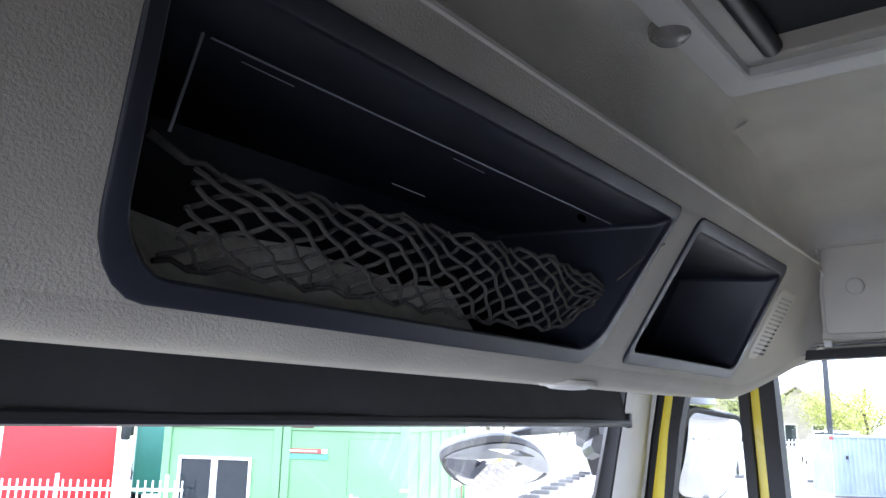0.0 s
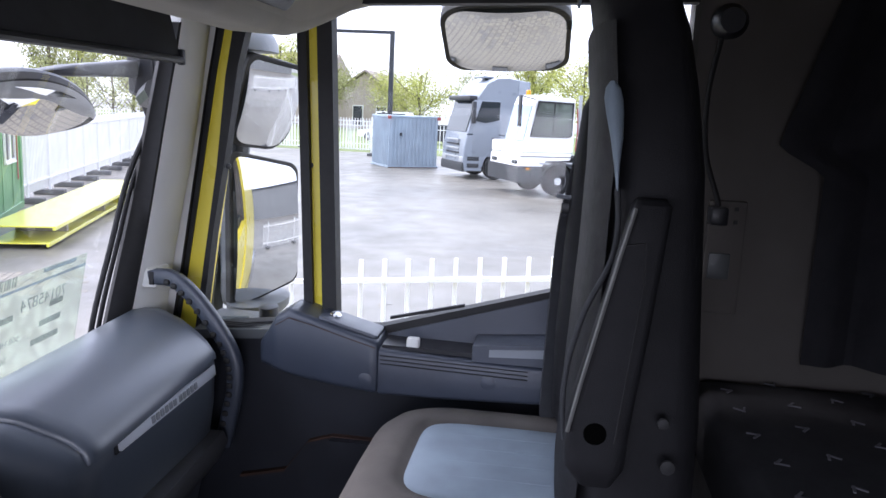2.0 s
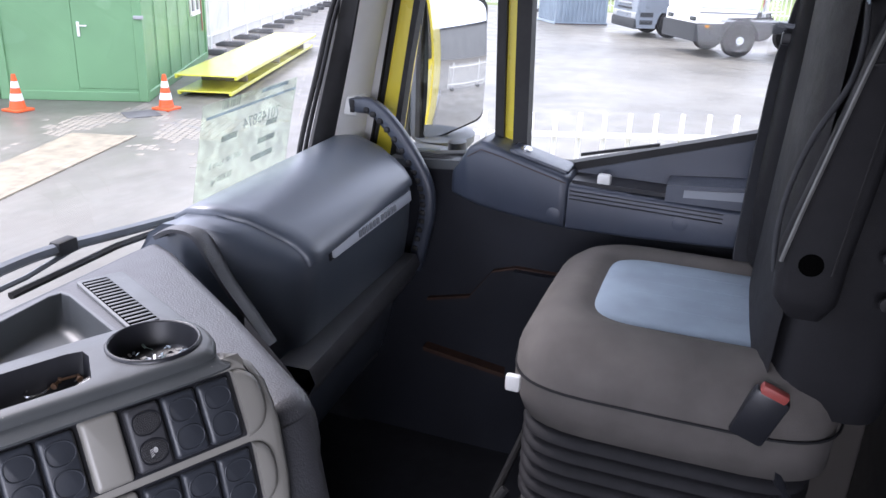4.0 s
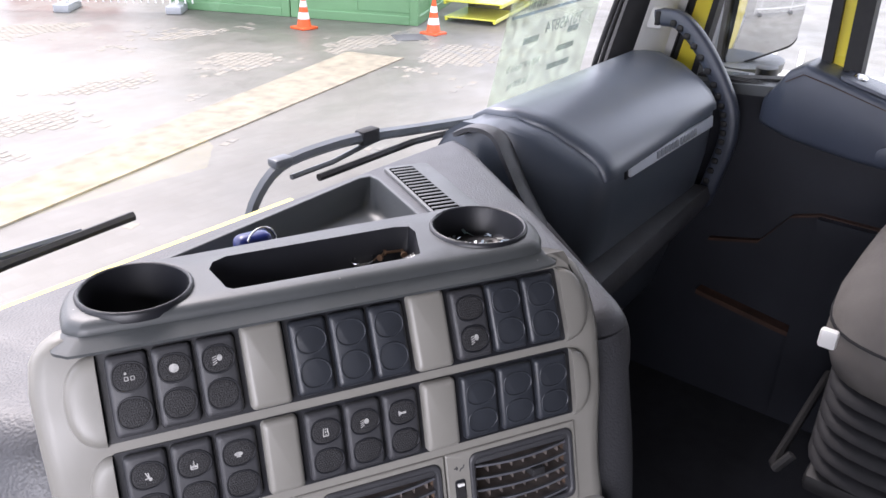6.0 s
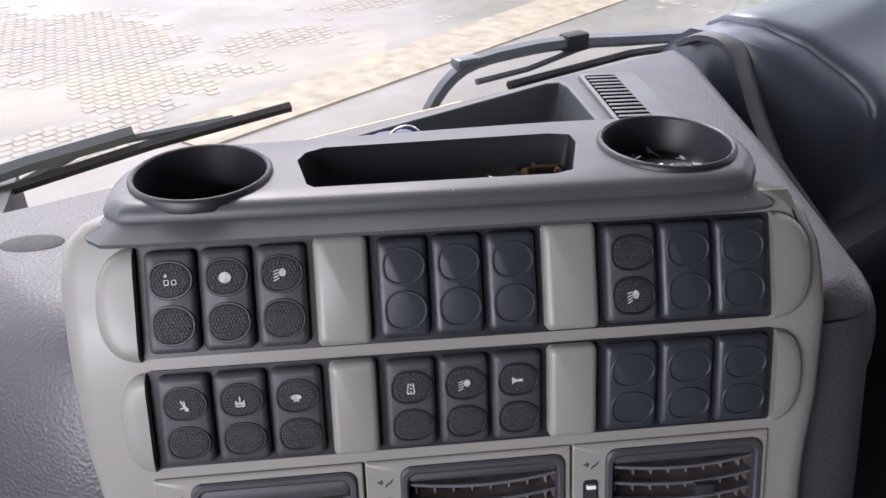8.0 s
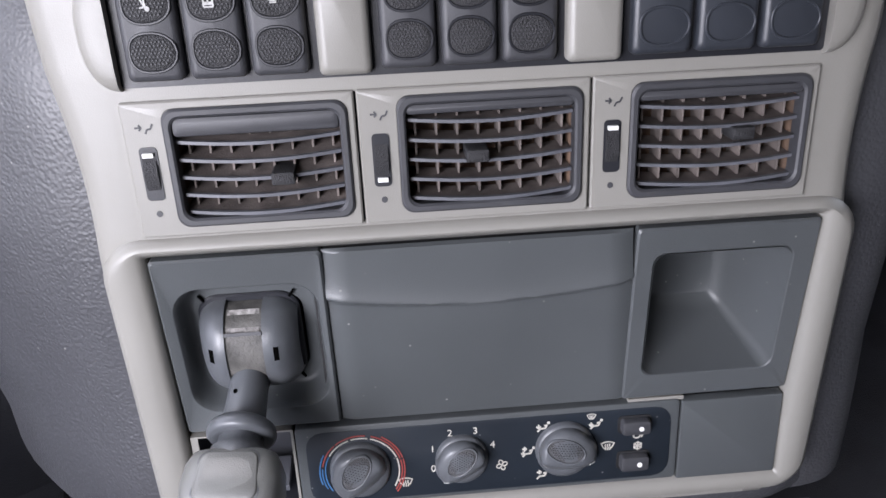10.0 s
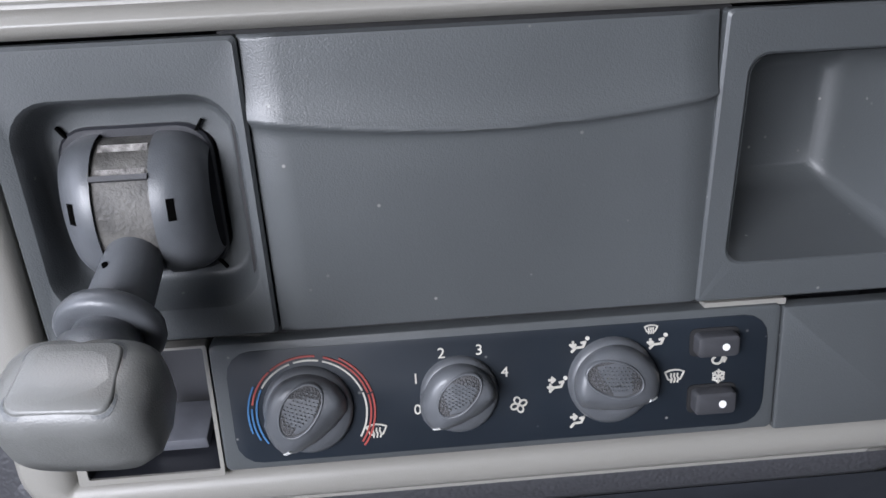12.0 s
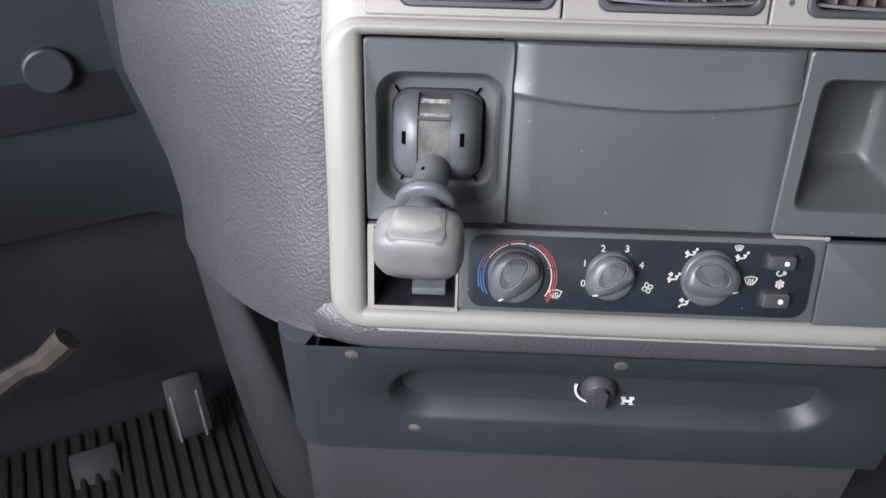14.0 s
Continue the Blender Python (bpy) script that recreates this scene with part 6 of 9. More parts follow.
part("cushion", loft(bm_(), slab([(1.985, 0.455, 0.915, -0.08, 0.345), (1.99, 0.442, 0.928, -0.09, 0.362), (2.03, 0.432, 0.935, -0.09, 0.376), (2.080, 0.434, 0.932, -0.09, 0.374), (2.108, 0.444, 0.924, -0.085, 0.362), (2.126, 0.464, 0.910, -0.080, 0.340), (2.136, 0.494, 0.892, -0.07, 0.318), (2.138, 0.525, 0.872, -0.06, 0.300), (2.133, 0.540, 0.860, -0.055, 0.286), (2.124, 0.560, 0.850, -0.05, 0.274)])), M_SEAT, seat, "dark grey cloth cushion", 70)
part("centre_panel", loft(bm_(), slab([(2.100, 0.560, 0.850, -0.06, 0.280), (2.124, 0.562, 0.848, -0.06, 0.278), (2.129, 0.572, 0.838, -0.05, 0.268), (2.131, 0.60, 0.81, -0.03, 0.240)], 6.0)), M_SEATB, seat, "blue-grey cloth centre panel", 70)
for k in range(4):
    x = 0.628 + 0.052 * k
    part("stitch_groove", tube(bm_(), [V(x, 0.235, 2.1305), V(x, -0.02, 2.1312)], 0.0007, 5), M_SEATB, seat)
part("seam", tube(bm_(), [V(x, y, 2.058) for x, y in ell(0.6835, 0.14, 0.2530, 0.2350, 48, 5.0)] + [V(0.9365, 0.14, 2.058)], 0.0022, 5), M_LEATH, seat)
for k in range(6):
    z = 1.972 - 0.024 * k
    e = 0.006 * (k % 2)
    part("bellows_fold", loft(bm_(), slab([(z + 0.011, 0.458, 0.912, -0.06, 0.334), (z + 0.006, 0.441, 0.926, -0.07, 0.352), (z - 0.004, 0.439, 0.928, -0.07, 0.354), (z - 0.011, 0.456, 0.914, -0.06, 0.336)], 6.0, 32)), M_LEATH, seat, smooth=70)
b = bm_()
box(b, (0.69, 0.14, 1.815), (0.45, 0.40, 0.03), None, 0.01)
part("frame", b, M_RUBBER, seat, "black steel seat frame")
part("pedestal", box(bm_(), (0.69, 0.12, 1.65), (0.34, 0.30, 0.31), None, 0.02), M_RUBBER, seat)
part("front_handle", tube(bm_(), [V(0.475, 0.36, 1.845), V(0.465, 0.375, 1.82), V(0.50, 0.385, 1.80), V(0.80, 0.385, 1.80)], 0.007), M_RUBBER, seat)
part("lever", box(bm_(), (0.432, 0.352, 2.062), (0.012, 0.022, 0.026), None, 0.004), M_PILLAR, seat, "pale grey adjusting lever")
back = [(2.08, 0.475, 0.915, -0.14, 0.040), (2.13, 0.462, 0.928, -0.145, 0.030), (2.30, 0.455, 0.935, -0.14, 0.020), (2.48, 0.455, 0.935, -0.125, 0.012), (2.62, 0.458, 0.932, -0.115, 0.012), (2.72, 0.475, 0.915, -0.10, 0.018), (2.80, 0.505, 0.885, -0.085, 0.030), (2.87, 0.535, 0.855, -0.06, 0.044), (2.925, 0.560, 0.830, -0.035, 0.046), (2.945, 0.59, 0.80, -0.02, 0.04), (2.95, 0.63, 0.76, -0.01, 0.025)]
part("backrest", loft(bm_(), slab(back, 4.0)), M_LEATH, seat, "black backrest with an integral headrest", 70)
part("front_cloth", loft(bm_(), [[V(x, y0 + 0.012 - 0.022 * ((x - 0.695) / 0.215) ** 4, z) for x in [0.478 + 0.434 * k / 14 for k in range(15)]] for z, y0 in ((2.12, 0.032), (2.30, 0.026), (2.48, 0.018), (2.62, 0.016), (2.72, 0.019), (2.80, 0.028))], False, False), M_LEATH, seat, "", 70)
part("bolster", loft(bm_(), [[V(x, y, z) for x, y in ell(0.467, c, 0.013, w, 16)] for z, c, w in ((2.600, 0.0, 0.0008), (2.63, 0.003, 0.0035), (2.662, 0.0055, 0.0075), (2.69, 0.010, 0.0105), (2.708, 0.013, 0.0112), (2.720, 0.0145, 0.009), (2.728, 0.0155, 0.003))]), M_SEATB, seat, "long tapering blue-grey side bolster", 70)
part("piping", tube(bm_(), curve([V(0.466, 0.0, 2.602), V(0.462, -0.004, 2.56), V(0.460, 0.001, 2.513), V(0.458, 0.026, 2.454), V(0.456, 0.042, 2.39), V(0.456, 0.046, 2.335), V(0.460, 0.040, 2.28)], 4), 0.0036, 8), M_STRAP, seat, "grey piped edge of the backrest", 60)
arm = blend([[V(x, y, 2.594) for x, y in rr(0.424, 0.458, -0.056, -0.022, 0.008, 3)], [V(x, y, 2.588) for x, y in rr(0.416, 0.462, -0.061, -0.017, 0.010, 3)], [V(x, y, 2.44) for x, y in rr(0.414, 0.462, -0.048, 0.014, 0.010, 3)], [V(x, y, 2.32) for x, y in rr(0.414, 0.462, -0.036, 0.042, 0.014, 3)], [V(x, y, 2.26) for x, y in rr(0.416, 0.462, -0.034, 0.040, 0.02, 3)], [V(x, y, 2.235) for x, y in rr(0.428, 0.46, -0.02, 0.02, 0.01, 3)]], "arm_rest", M_LEATH, seat, "folded up dark arm rest")
# Highlight along the chipped front edge, put in as a pale strip
part("edge_highlight", tube(bm_(), [V(0.4155, -0.019, 2.585), V(0.4135, -0.006, 2.53), V(0.4125, 0.011, 2.45), V(0.4125, 0.028, 2.37), V(0.4135, 0.039, 2.31)], 0.0026, 6), M_GREY, arm, "worn edge with its highlight put in as a pale strip")
part("cover_seam", tube(bm_(), [V(0.4135, -0.010, 2.541), V(0.4135, -0.034, 2.546), V(0.4135, -0.036, 2.50), V(0.4135, -0.018, 2.30)], 0.0014, 5), M_RUBBER, arm)
part("pivot_hole", loft(bm_(), [[V(0.4145 - h, 0.006 + a, 2.31 + c) for a, c in ell(0, 0, r, r, 18)] for h, r in ((0, 0.014), (0.0012, 0.014), (0.0016, 0.0125))]), M_HOLE, arm)
part("bolt", loft(bm_(), [[V(0.43 - h, -0.085 + a, 2.27 + c) for a, c in ell(0, 0, r, r, 12)] for h, r in ((0, 0.010), (0.003, 0.009), (0.004, 0.004))]), M_RUBBER, seat)
part("bolt", loft(bm_(), [[V(0.43 - h, -0.075 + a, 2.325 + c) for a, c in ell(0, 0, r, r, 12)] for h, r in ((0, 0.008), (0.003, 0.007), (0.004, 0.003))]), M_RUBBER, seat)
part("brand_patch", box(bm_(), (0.62, 0.0585, 2.85), (0.12, 0.004, 0.028), None, 0.001), M_SEATB, seat, "stitched pale patch on the headrest")
part("far_bolster", loft(bm_(), [[V(x, y, z) for x, y in ell(0.875, 0.012, rx, ry, 18)] for z, rx, ry in ((2.12, 0.03, 0.02), (2.16, 0.05, 0.040), (2.30, 0.055, 0.044), (2.45, 0.054, 0.040), (2.60, 0.05, 0.034), (2.70, 0.04, 0.025), (2.73, 0.02, 0.01))]), M_LEATH, seat, "", 70)
for k in range(5):
    part("stitching", box(bm_(), (0.60 + 0.012 * k, 0.0605, 2.852), (0.005, 0.002, 0.034), None, 0.0006), M_DASH2, seat)
belt = thing("seat_belt", "dark grey seat belt hanging beside the backrest", "seat belt", (0.90, 0.06, 2.1))
b = bm_()
bp = curve([V(0.870, 0.019, 2.722), V(0.870, 0.028, 2.64), V(0.870, 0.037, 2.56), V(0.875, 0.043, 2.527), V(0.885, 0.050, 2.44), V(0.89, 0.056, 2.17), V(0.89, 0.05, 2.13)], 5)
bw = [0.006 + 0.010 * min(1.0, k / 9) for k in range(len(bp))]
loft(b, [[p + V(-0.004, w, 0), p + V(0.004, -w, 0), p + V(0.006, -w + 0.002, 0), p + V(-0.002, w + 0.002, 0)] for p, w in zip(bp, bw)])
part("strap", b, M_STRAP, belt, "woven grey strap")
part("guide", loft(bm_(), [[V(0.862 - h, 0.020 + 0.30 * (z - 2.732) + a, z) for a, z in ((-0.016, 2.696), (0.004, 2.700), (0.010, 2.736), (0.003, 2.768), (-0.004, 2.766), (-0.010, 2.735))] for h in (0, 0.008)]), M_GREYL, belt, "plastic belt guide shield")
part("guide_slot", box(bm_(), (0.853, 0.022, 2.728), (0.004, 0.012, 0.016), None, 0.002), M_RUBBER, belt)
part("bar", tube(bm_(), [V(0.862, 0.070, 2.549), V(0.860, 0.048, 2.547), V(0.862, 0.023, 2.556)], 0.004), M_GREYL, belt)
part("tongue", box(bm_(), (0.872, 0.043, 2.528), (0.016, 0.036, 0.020), None, 0.003), M_DARK, belt)
buckle = thing("belt_buckle", "dark belt buckle with a red button", "buckle", (0.445, 0.04, 2.03))
part("case", box(bm_(), (0, 0, 0), (0.022, 0.048, 0.075), pose(0.438, 0.025, 2.088, 20, 0, 0), 0.006), M_DARK, buckle)
part("button", box(bm_(), (0, 0, 0.036), (0.016, 0.036, 0.016), pose(0.436, 0.025, 2.090, 20, 0, 0), 0.003), M_RED, buckle, "red push button")
part("stalk", tube(bm_(), [V(0.445, 0.01, 2.05), V(0.46, -0.03, 1.96)], 0.008), M_DARK, buckle)

# ---- bunk and rear ----
bunk = thing("bunk", "dark patterned mattress on the rear bunk", "bunk", (0, -0.75, FLOOR))
part("mattress", box(bm_(), (0, -0.73, 2.12), (2.10, 1.02, 0.14), None, 0.03, 3), M_BUNK, bunk)
part("base", box(bm_(), (0, -0.73, 1.77), (2.10, 0.98, 0.56), None, 0.01), M_DASH2, bunk)
M_CHEV = mat("chevron_print", (0.12, 0.12, 0.14), 0.9, vary=0.2)
for k in range(34):
    x, y = 0.45 + 0.105 * (k % 6) + 0.05 * ((k // 6) % 2), -0.28 - 0.09 * (k // 6)
    a = random.choice((20, 110, 200, 290))
    b = bm_()
    mm = pose(x, y, 2.1915, 0, 0, a)
    box(b, (-0.008, 0, 0), (0.022, 0.004, 0.002), mm @ pose(0, 0, 0, 0, 0, 35))
    box(b, (-0.008, 0, 0), (0.022, 0.004, 0.002), mm @ pose(0, 0, 0, 0, 0, -35))
    part("chevron", b, M_CHEV, bunk)
curtain = thing("rear_curtain", "dark patterned curtain gathered at the rear wall", "curtain", (1.0, -0.75, 2.2))
b = bm_()
def hang(z):
    return -0.41 + 0.084 * max(0.0, min(1.0, (z - 2.60) / 0.045)) - 0.30 * max(0.0, z - 2.653)


sheet(b, lambda u, v: V(1.02 - 0.025 * math.sin(u * 30 + v) * min(1.0, u * 6), hang(2.24 + 0.85 * v) * (1 - u) - 0.98 * u, 2.24 + 0.85 * v), 40, 60)
part("cloth", b, M_BUNK, curtain)
rear_l = thing("reading_light", "small black reading light with a cable on the wall", "lamp", (1.04, -0.22, 2.85))
part("head", loft(bm_(), [[V(1.055 - h, -0.218 + a, 2.866 + c) for a, c in ell(0, 0, r, r, 16)] for h, r in ((0, 0.03), (0.03, 0.032), (0.05, 0.022))]), M_DARK, rear_l)
part("cable", tube(bm_(), curve([V(1.045, -0.21, 2.845), V(1.045, -0.195, 2.733), V(1.045, -0.202, 2.629), V(1.045, -0.231, 2.546), V(1.045, -0.235, 2.525)], 5), 0.005), M_RUBBER, rear_l)
part("plug", box(bm_(), (1.04, -0.235, 2.512), (0.04, 0.032, 0.034), None, 0.004), M_DARK, rear_l)
sock = thing("wall_socket", "grey wall plate with switches by the bunk", "socket", (1.05, -0.26, 2.45))
part("plate", box(bm_(), (1.055, -0.255, 2.43), (0.014, 0.07, 0.22), None, 0.004), M_WALLR, sock)
part("display", box(bm_(), (1.046, -0.247, 2.414), (0.006, 0.04, 0.05), None, 0.002), M_DASH2, sock)
for z in (2.50, 2.525):
    part("hole", box(bm_(), (1.047, -0.270, z), (0.004, 0.007, 0.007)), M_RUBBER, sock)

# ---- ceiling and shelf details ----
hatch = thing("roof_hatch", "roof hatch with a pale frame and a dark roller blind", "roof hatch", (0, 0.05, CEIL))
down = lambda x, y, h: V(x, y, CEIL - h)
part("frame", ring(bm_(), rr(-0.445, 0.440, -0.31, 0.398, 0.012), rr(-0.395, 0.392, -0.26, 0.355, 0.006), -0.004, 0.012, down, 0.004), M_PILLAR, hatch, "pale grey plastic frame")
part("inner_frame", ring(bm_(), rr(-0.402, 0.399, -0.266, 0.362, 0.006), rr(-0.370, 0.372, -0.24, 0.330, 0.004), -0.030, -0.004, down, 0.003), M_HEADP, hatch)
part("blind", box(bm_(), (0, 0.04, CEIL + 0.035), (0.80, 0.62, 0.006)), M_BLIND, hatch, "dark blind cloth")
part("blind_bar", tube(bm_(), [V(-0.38, 0.322, CEIL + 0.016), V(0.372, 0.322, CEIL + 0.016)], 0.014, 12), M_DARK, hatch, "dark rounded blind bar")
part("runner", box(bm_(), (0, 0.342, CEIL + 0.012), (0.76, 0.012, 0.012), None, 0.003), M_CHROME, hatch)
BTN = (0.218, 0.391)
sp = thing("ceiling_button", "round grey domed cap on the headliner", "cap", (*BTN, CEIL))
part("dome", loft(bm_(), [[V(BTN[0] + a, BTN[1] + c, CEIL - 0.002 - h) for a, c in ell(0, 0, r, r, 24)] for h, r in ((-0.004, 0.024), (0.004, 0.0245), (0.012, 0.023), (0.018, 0.017), (0.021, 0.007))]), M_BTN, sp, "", 70)
for x in (0.278,):
    lamp = thing("reading_lamp", "oval clear lamp lens under the shelf lip", "lamp", (x, 0.56, 2.795))
    part("lens", loft(bm_(), [[V(x + a, 0.560 + c, 2.803 - h) for a, c in ell(0, 0, rx, rx * 0.5, 24)] for h, rx in ((0, 0.046), (0.005, 0.045), (0.009, 0.034), (0.010, 0.012))]), M_PILLAR, lamp, "", 70)
    part("bezel", ring(bm_(), ell(x, 0.560, 0.052, 0.029, 24), ell(x, 0.560, 0.045, 0.022, 24), 0, 0.006, lambda u, v, h: V(u, v, 2.803 - h), 0.002), M_HEADP, lamp)
spk = part("speaker_grille", plate(bm_(), slant(0.825, 0.920, 0.805, 0.850, 2.868, 2.985, 0.012), 0.0, 0.003, fascia, 0.001), M_HEADP, shelf, "perforated grey speaker grille")
b = bm_()
for i in range(7):
    for k in range(14):
        z = 2.878 + 0.0072 * k
        x = 0.822 + 0.0085 * i + (z - 2.868) * 0.25
        if x < 0.905:
            plate(b, ell(x, z, 0.0017, 0.0017, 6), 0.001, 0.0036, fascia)
tagged(part("perforations", b, M_DARK, spk), kind="stuff")
part("crease", tube(bm_(), [V(x, 0.4145, 3.052) for x in (-1.0, -0.5, 0, 0.5, 0.97)], 0.0035, 6), M_HEADP, shelf)
# window track over the side window
part("track", tube(bm_(), [V(1.028, 0.54, 2.902), V(1.028, -0.16, 2.924)], 0.004), M_CHROME, door, "thin metal curtain track")
for y in (0.42, 0.28, 0.05):
    part("clip", box(bm_(), (1.026, y, 2.903 + (0.54 - y) * 0.031), (0.012, 0.014, 0.014), None, 0.002), M_PILLAR, door)

# luggage net in the bin
net = thing("luggage_net", "slack dark cord net across the open shelf bin", "net", (0, 0.53, 2.84))


def net_at(u, v):
    x = -0.30 + 0.605 * u
    zt = float(np.interp(u, (0, 0.13, 0.31, 0.55, 0.78, 0.92, 1), (2.918, 2.917, 2.924, 2.929, 2.934, 2.928, 2.917)))
    zb = float(np.interp(u, (0, 0.13, 0.38, 0.63, 0.86, 1), (2.855, 2.857, 2.858, 2.856, 2.860, 2.914)))
    z = zb + (zt - zb) * v + 0.003 * math.sin(u * 23) * math.sin(v * math.pi)
    return V(x, 0.52 + 0.03 * (1 - v) * (1 - u ** 6) - 0.018 * math.sin(v * math.pi) * (1 - u) ** 0.5 + 0.004 * math.sin(u * 31), z)


N, SPAN = 17, 4.3
for dirn in (1, -1):
    for k in range(-5, N + 6):
        pts = []
        for q in range(19):
            v = q / 18
            u = (k + dirn * (v - 0.5) * SPAN + 0.09 * math.sin(q * 1.4 + k * 2.0)) / N
            if 0 <= u <= 1:
                pts.append(net_at(u, v) + V(0, 0.0015 * dirn, 0))
        if len(pts) > 2:
            part("cord", tube(bm_(), pts, 0.0019, 5, False), M_NET, net)
for v in (0.0, 1.0):
    part("edge_cord", tube(bm_(), [net_at(k / 40, v) + V(0, 0, 0.0035 * math.sin(k * 1.9)) for k in range(41)], 0.0022, 6), M_NET, net)
part("tie_cord", tube(bm_(), curve([net_at(1, 1), V(0.290, 0.490, 2.930), V(0.312, 0.462, 2.960), V(0.326, 0.450, 2.972)], 4), 0.0012, 5), M_NET, net)
part("tie_cord", tube(bm_(), [net_at(0.86, 1), V(0.25, 0.60, 2.925)], 0.0010, 5), M_NET, net)
part("corner_tape", tube(bm_(), [net_at(0, 1), net_at(0, 1) + V(-0.03, 0.0, 0.012)], 0.003, 6), M_NET, net)
M_SLEEVE = mat("clear_document_sleeve", (0.82, 0.81, 0.74), 0.3, vary=0.25, scale=25)
for k, (x, z, w, rot) in enumerate(((-0.24, 2.868, 0.09, 12), (-0.15, 2.872, 0.12, -8), (-0.04, 2.868, 0.14, 6), (0.06, 2.862, 0.10, -14))):
    b = bm_()
    box(b, (0, 0, 0), (w, 0.09, 0.003), pose(x, 0.605, z, 52, rot * 0.3, rot), 0.0008, 1)
    solo("paper_folder", b, M_SLEEVE, "crumpled grey document sleeve behind the net", "papers", "loose papers")
solo("leaf", loft(bm_(), [[V(0.197 + a, 0.495, 2.982 + c + h) for a, c in ell(0, 0, 0.011, 0.004, 10)] for h in (0, 0.002)]), mat("dry_leaf", (0.35, 0.33, 0.12), 0.8), "small dry leaf stuck in the shelf bin", "leaf")
# Pale grey tubes draw the folds and short lines in the bin
part("pale_fold_line", tube(bm_(), [V(-0.308, 0.494, 2.995), V(0.270, 0.494, 2.991)], 0.0008, 5), M_GREYL, bin1, "pale line drawn along the bin's fold")
part("pale_fold_line", tube(bm_(), [V(-0.314, 0.494, 2.996), V(-0.331, 0.494, 2.924)], 0.0012, 5), M_GREYL, bin1)
for x0, x1, z in ((-0.283, -0.237, 2.988), (-0.047, 0.001, 2.986), (-0.128, -0.087, 2.942)):
    part("pale_short_line", tube(bm_(), [V(x0, 0.494, z), V(x1, 0.494, z - 0.001)], 0.0005, 4), M_GREYL, bin1)

# ---- outside the glass: mirrors, wipers, sticker ----
def convex(bm, o, c, ex, ey, bulge):
    n = ex.cross(ey).normalized()
    o = [(p[0] + (q[0] - p[0]) * j / m, p[1] + (q[1] - p[1]) * j / m) for p, q in zip(o, o[1:] + o[:1]) for m in [max(1, int(math.dist(p, q) / 0.008))] for j in range(m)]
    rx = max(abs(p[0]) for p in o)
    ry = max(abs(p[1]) for p in o)

    def at(x, y):
        return c + ex * x + ey * y + n * (bulge * (1 - (x / rx) ** 2) + bulge * 0.8 * (ry / rx) ** 2 * (1 - (y / ry) ** 2))
    rings = [[at(x * k, y * k) for x, y in o] for k in [1 - q / 22 for q in range(22)]]
    vs = [[bm.verts.new(p) for p in r] for r in rings]
    for a, b in zip(vs, vs[1:]):
        for i in range(len(o)):
            bm.faces.new((a[i], a[(i + 1) % len(o)], b[(i + 1) % len(o)], b[i]))
    bm.faces.new(vs[-1])
    return bm


# Lighter than the housing grey: reflected brightness is put in the shell's colour
M_LGREYP = mat("mirror_shell_lit", (0.30, 0.31, 0.32), 0.35, vary=0.15, scale=12)
M_HOUSE = mat("mirror_housing_grey", (0.105, 0.115, 0.13), 0.4, vary=0.15, scale=12, grain=0.2, gscale=1200)


def mirror(parent, o, c, normal, upv, bulge, depth, label):
    nrm = Vector(normal).normalized()
    ey = (Vector(upv) - nrm * Vector(upv).dot(nrm)).normalized()
    ex = ey.cross(nrm).normalized()
    c = Vector(c)
    g = part("mirror_glass", convex(bm_(), inset(o, 0.006), c + nrm * 0.002, ex, ey, bulge), M_MIRROR, parent, label, 80)
    f = lambda x, y, h: c + ex * x + ey * y + nrm * h
    b = bm_()
    loft(b, [[f(x, y, 0.000) for x, y in inset(o, 0.006)], [f(x, y, 0.004) for x, y in inset(o, 0.002)], [f(x, y, 0.0) for x, y in o], [f(x, y, -depth * 0.4) for x, y in inset(o, -0.004)], [f(x, y, -depth * 0.8) for x, y in inset(o, 0.012)], [f(x, y, -depth) for x, y in inset(o, 0.045)]], True, False)
    b.faces.new([b.verts.new(f(x, y, -depth)) for x, y in inset(o, 0.045)])
    part("housing", b, M_HOUSE, parent, "grey plastic housing", 60)
    part("rim", ring(bm_(), inset(o, -0.005), inset(o, 0.007), -0.012, 0.0075, f, 0.002), M_RUBBER, parent, "black rubber rim")
    return g


mm = thing("side_mirror", "tall dark double side mirror outside the passenger door", "mirror", (1.35, 0.8, 2.15))
mirror(mm, [(x, y * (1 - 0.16 * max(0.0, (x + 0.06) / 0.15) - 0.10 * (y < 0) * max(0.0, (x + 0.06) / 0.15))) for x, y in rr(-0.100, 0.096, -0.172, 0.200, (0.02, 0.022, 0.026, 0.022), 5)], (1.352, 0.782, 2.360), (-0.532, -0.847, 0.012), (0, 0, 1), 0.006, 0.075, "large flat mirror glass")
mirror(mm, [(x + 0.012 * (0.1 - y) / 0.2 * (x < 0), y) for x, y in rr(-0.104, 0.104, -0.099, 0.112, (0.035, 0.065, 0.045, 0.028), 5)], (1.355, 0.782, 2.672), (-0.345, -0.895, -0.27), (0.10, 0, 1), 0.014, 0.07, "rounded wide-angle mirror glass")
part("top_cap", loft(bm_(), [[V(x + 0.01 * k, y + 0.008 * k, 2.800 + z) for x, y in ell(1.33, 0.815, rx, rx * 0.75, 24, 2.6)] for k, (z, rx) in enumerate(((0.0, 0.085), (0.02, 0.088), (0.04, 0.082), (0.058, 0.064), (0.068, 0.045), (0.072, 0.02)))]), M_HOUSE, mm, "grey upper mirror foot", 60)
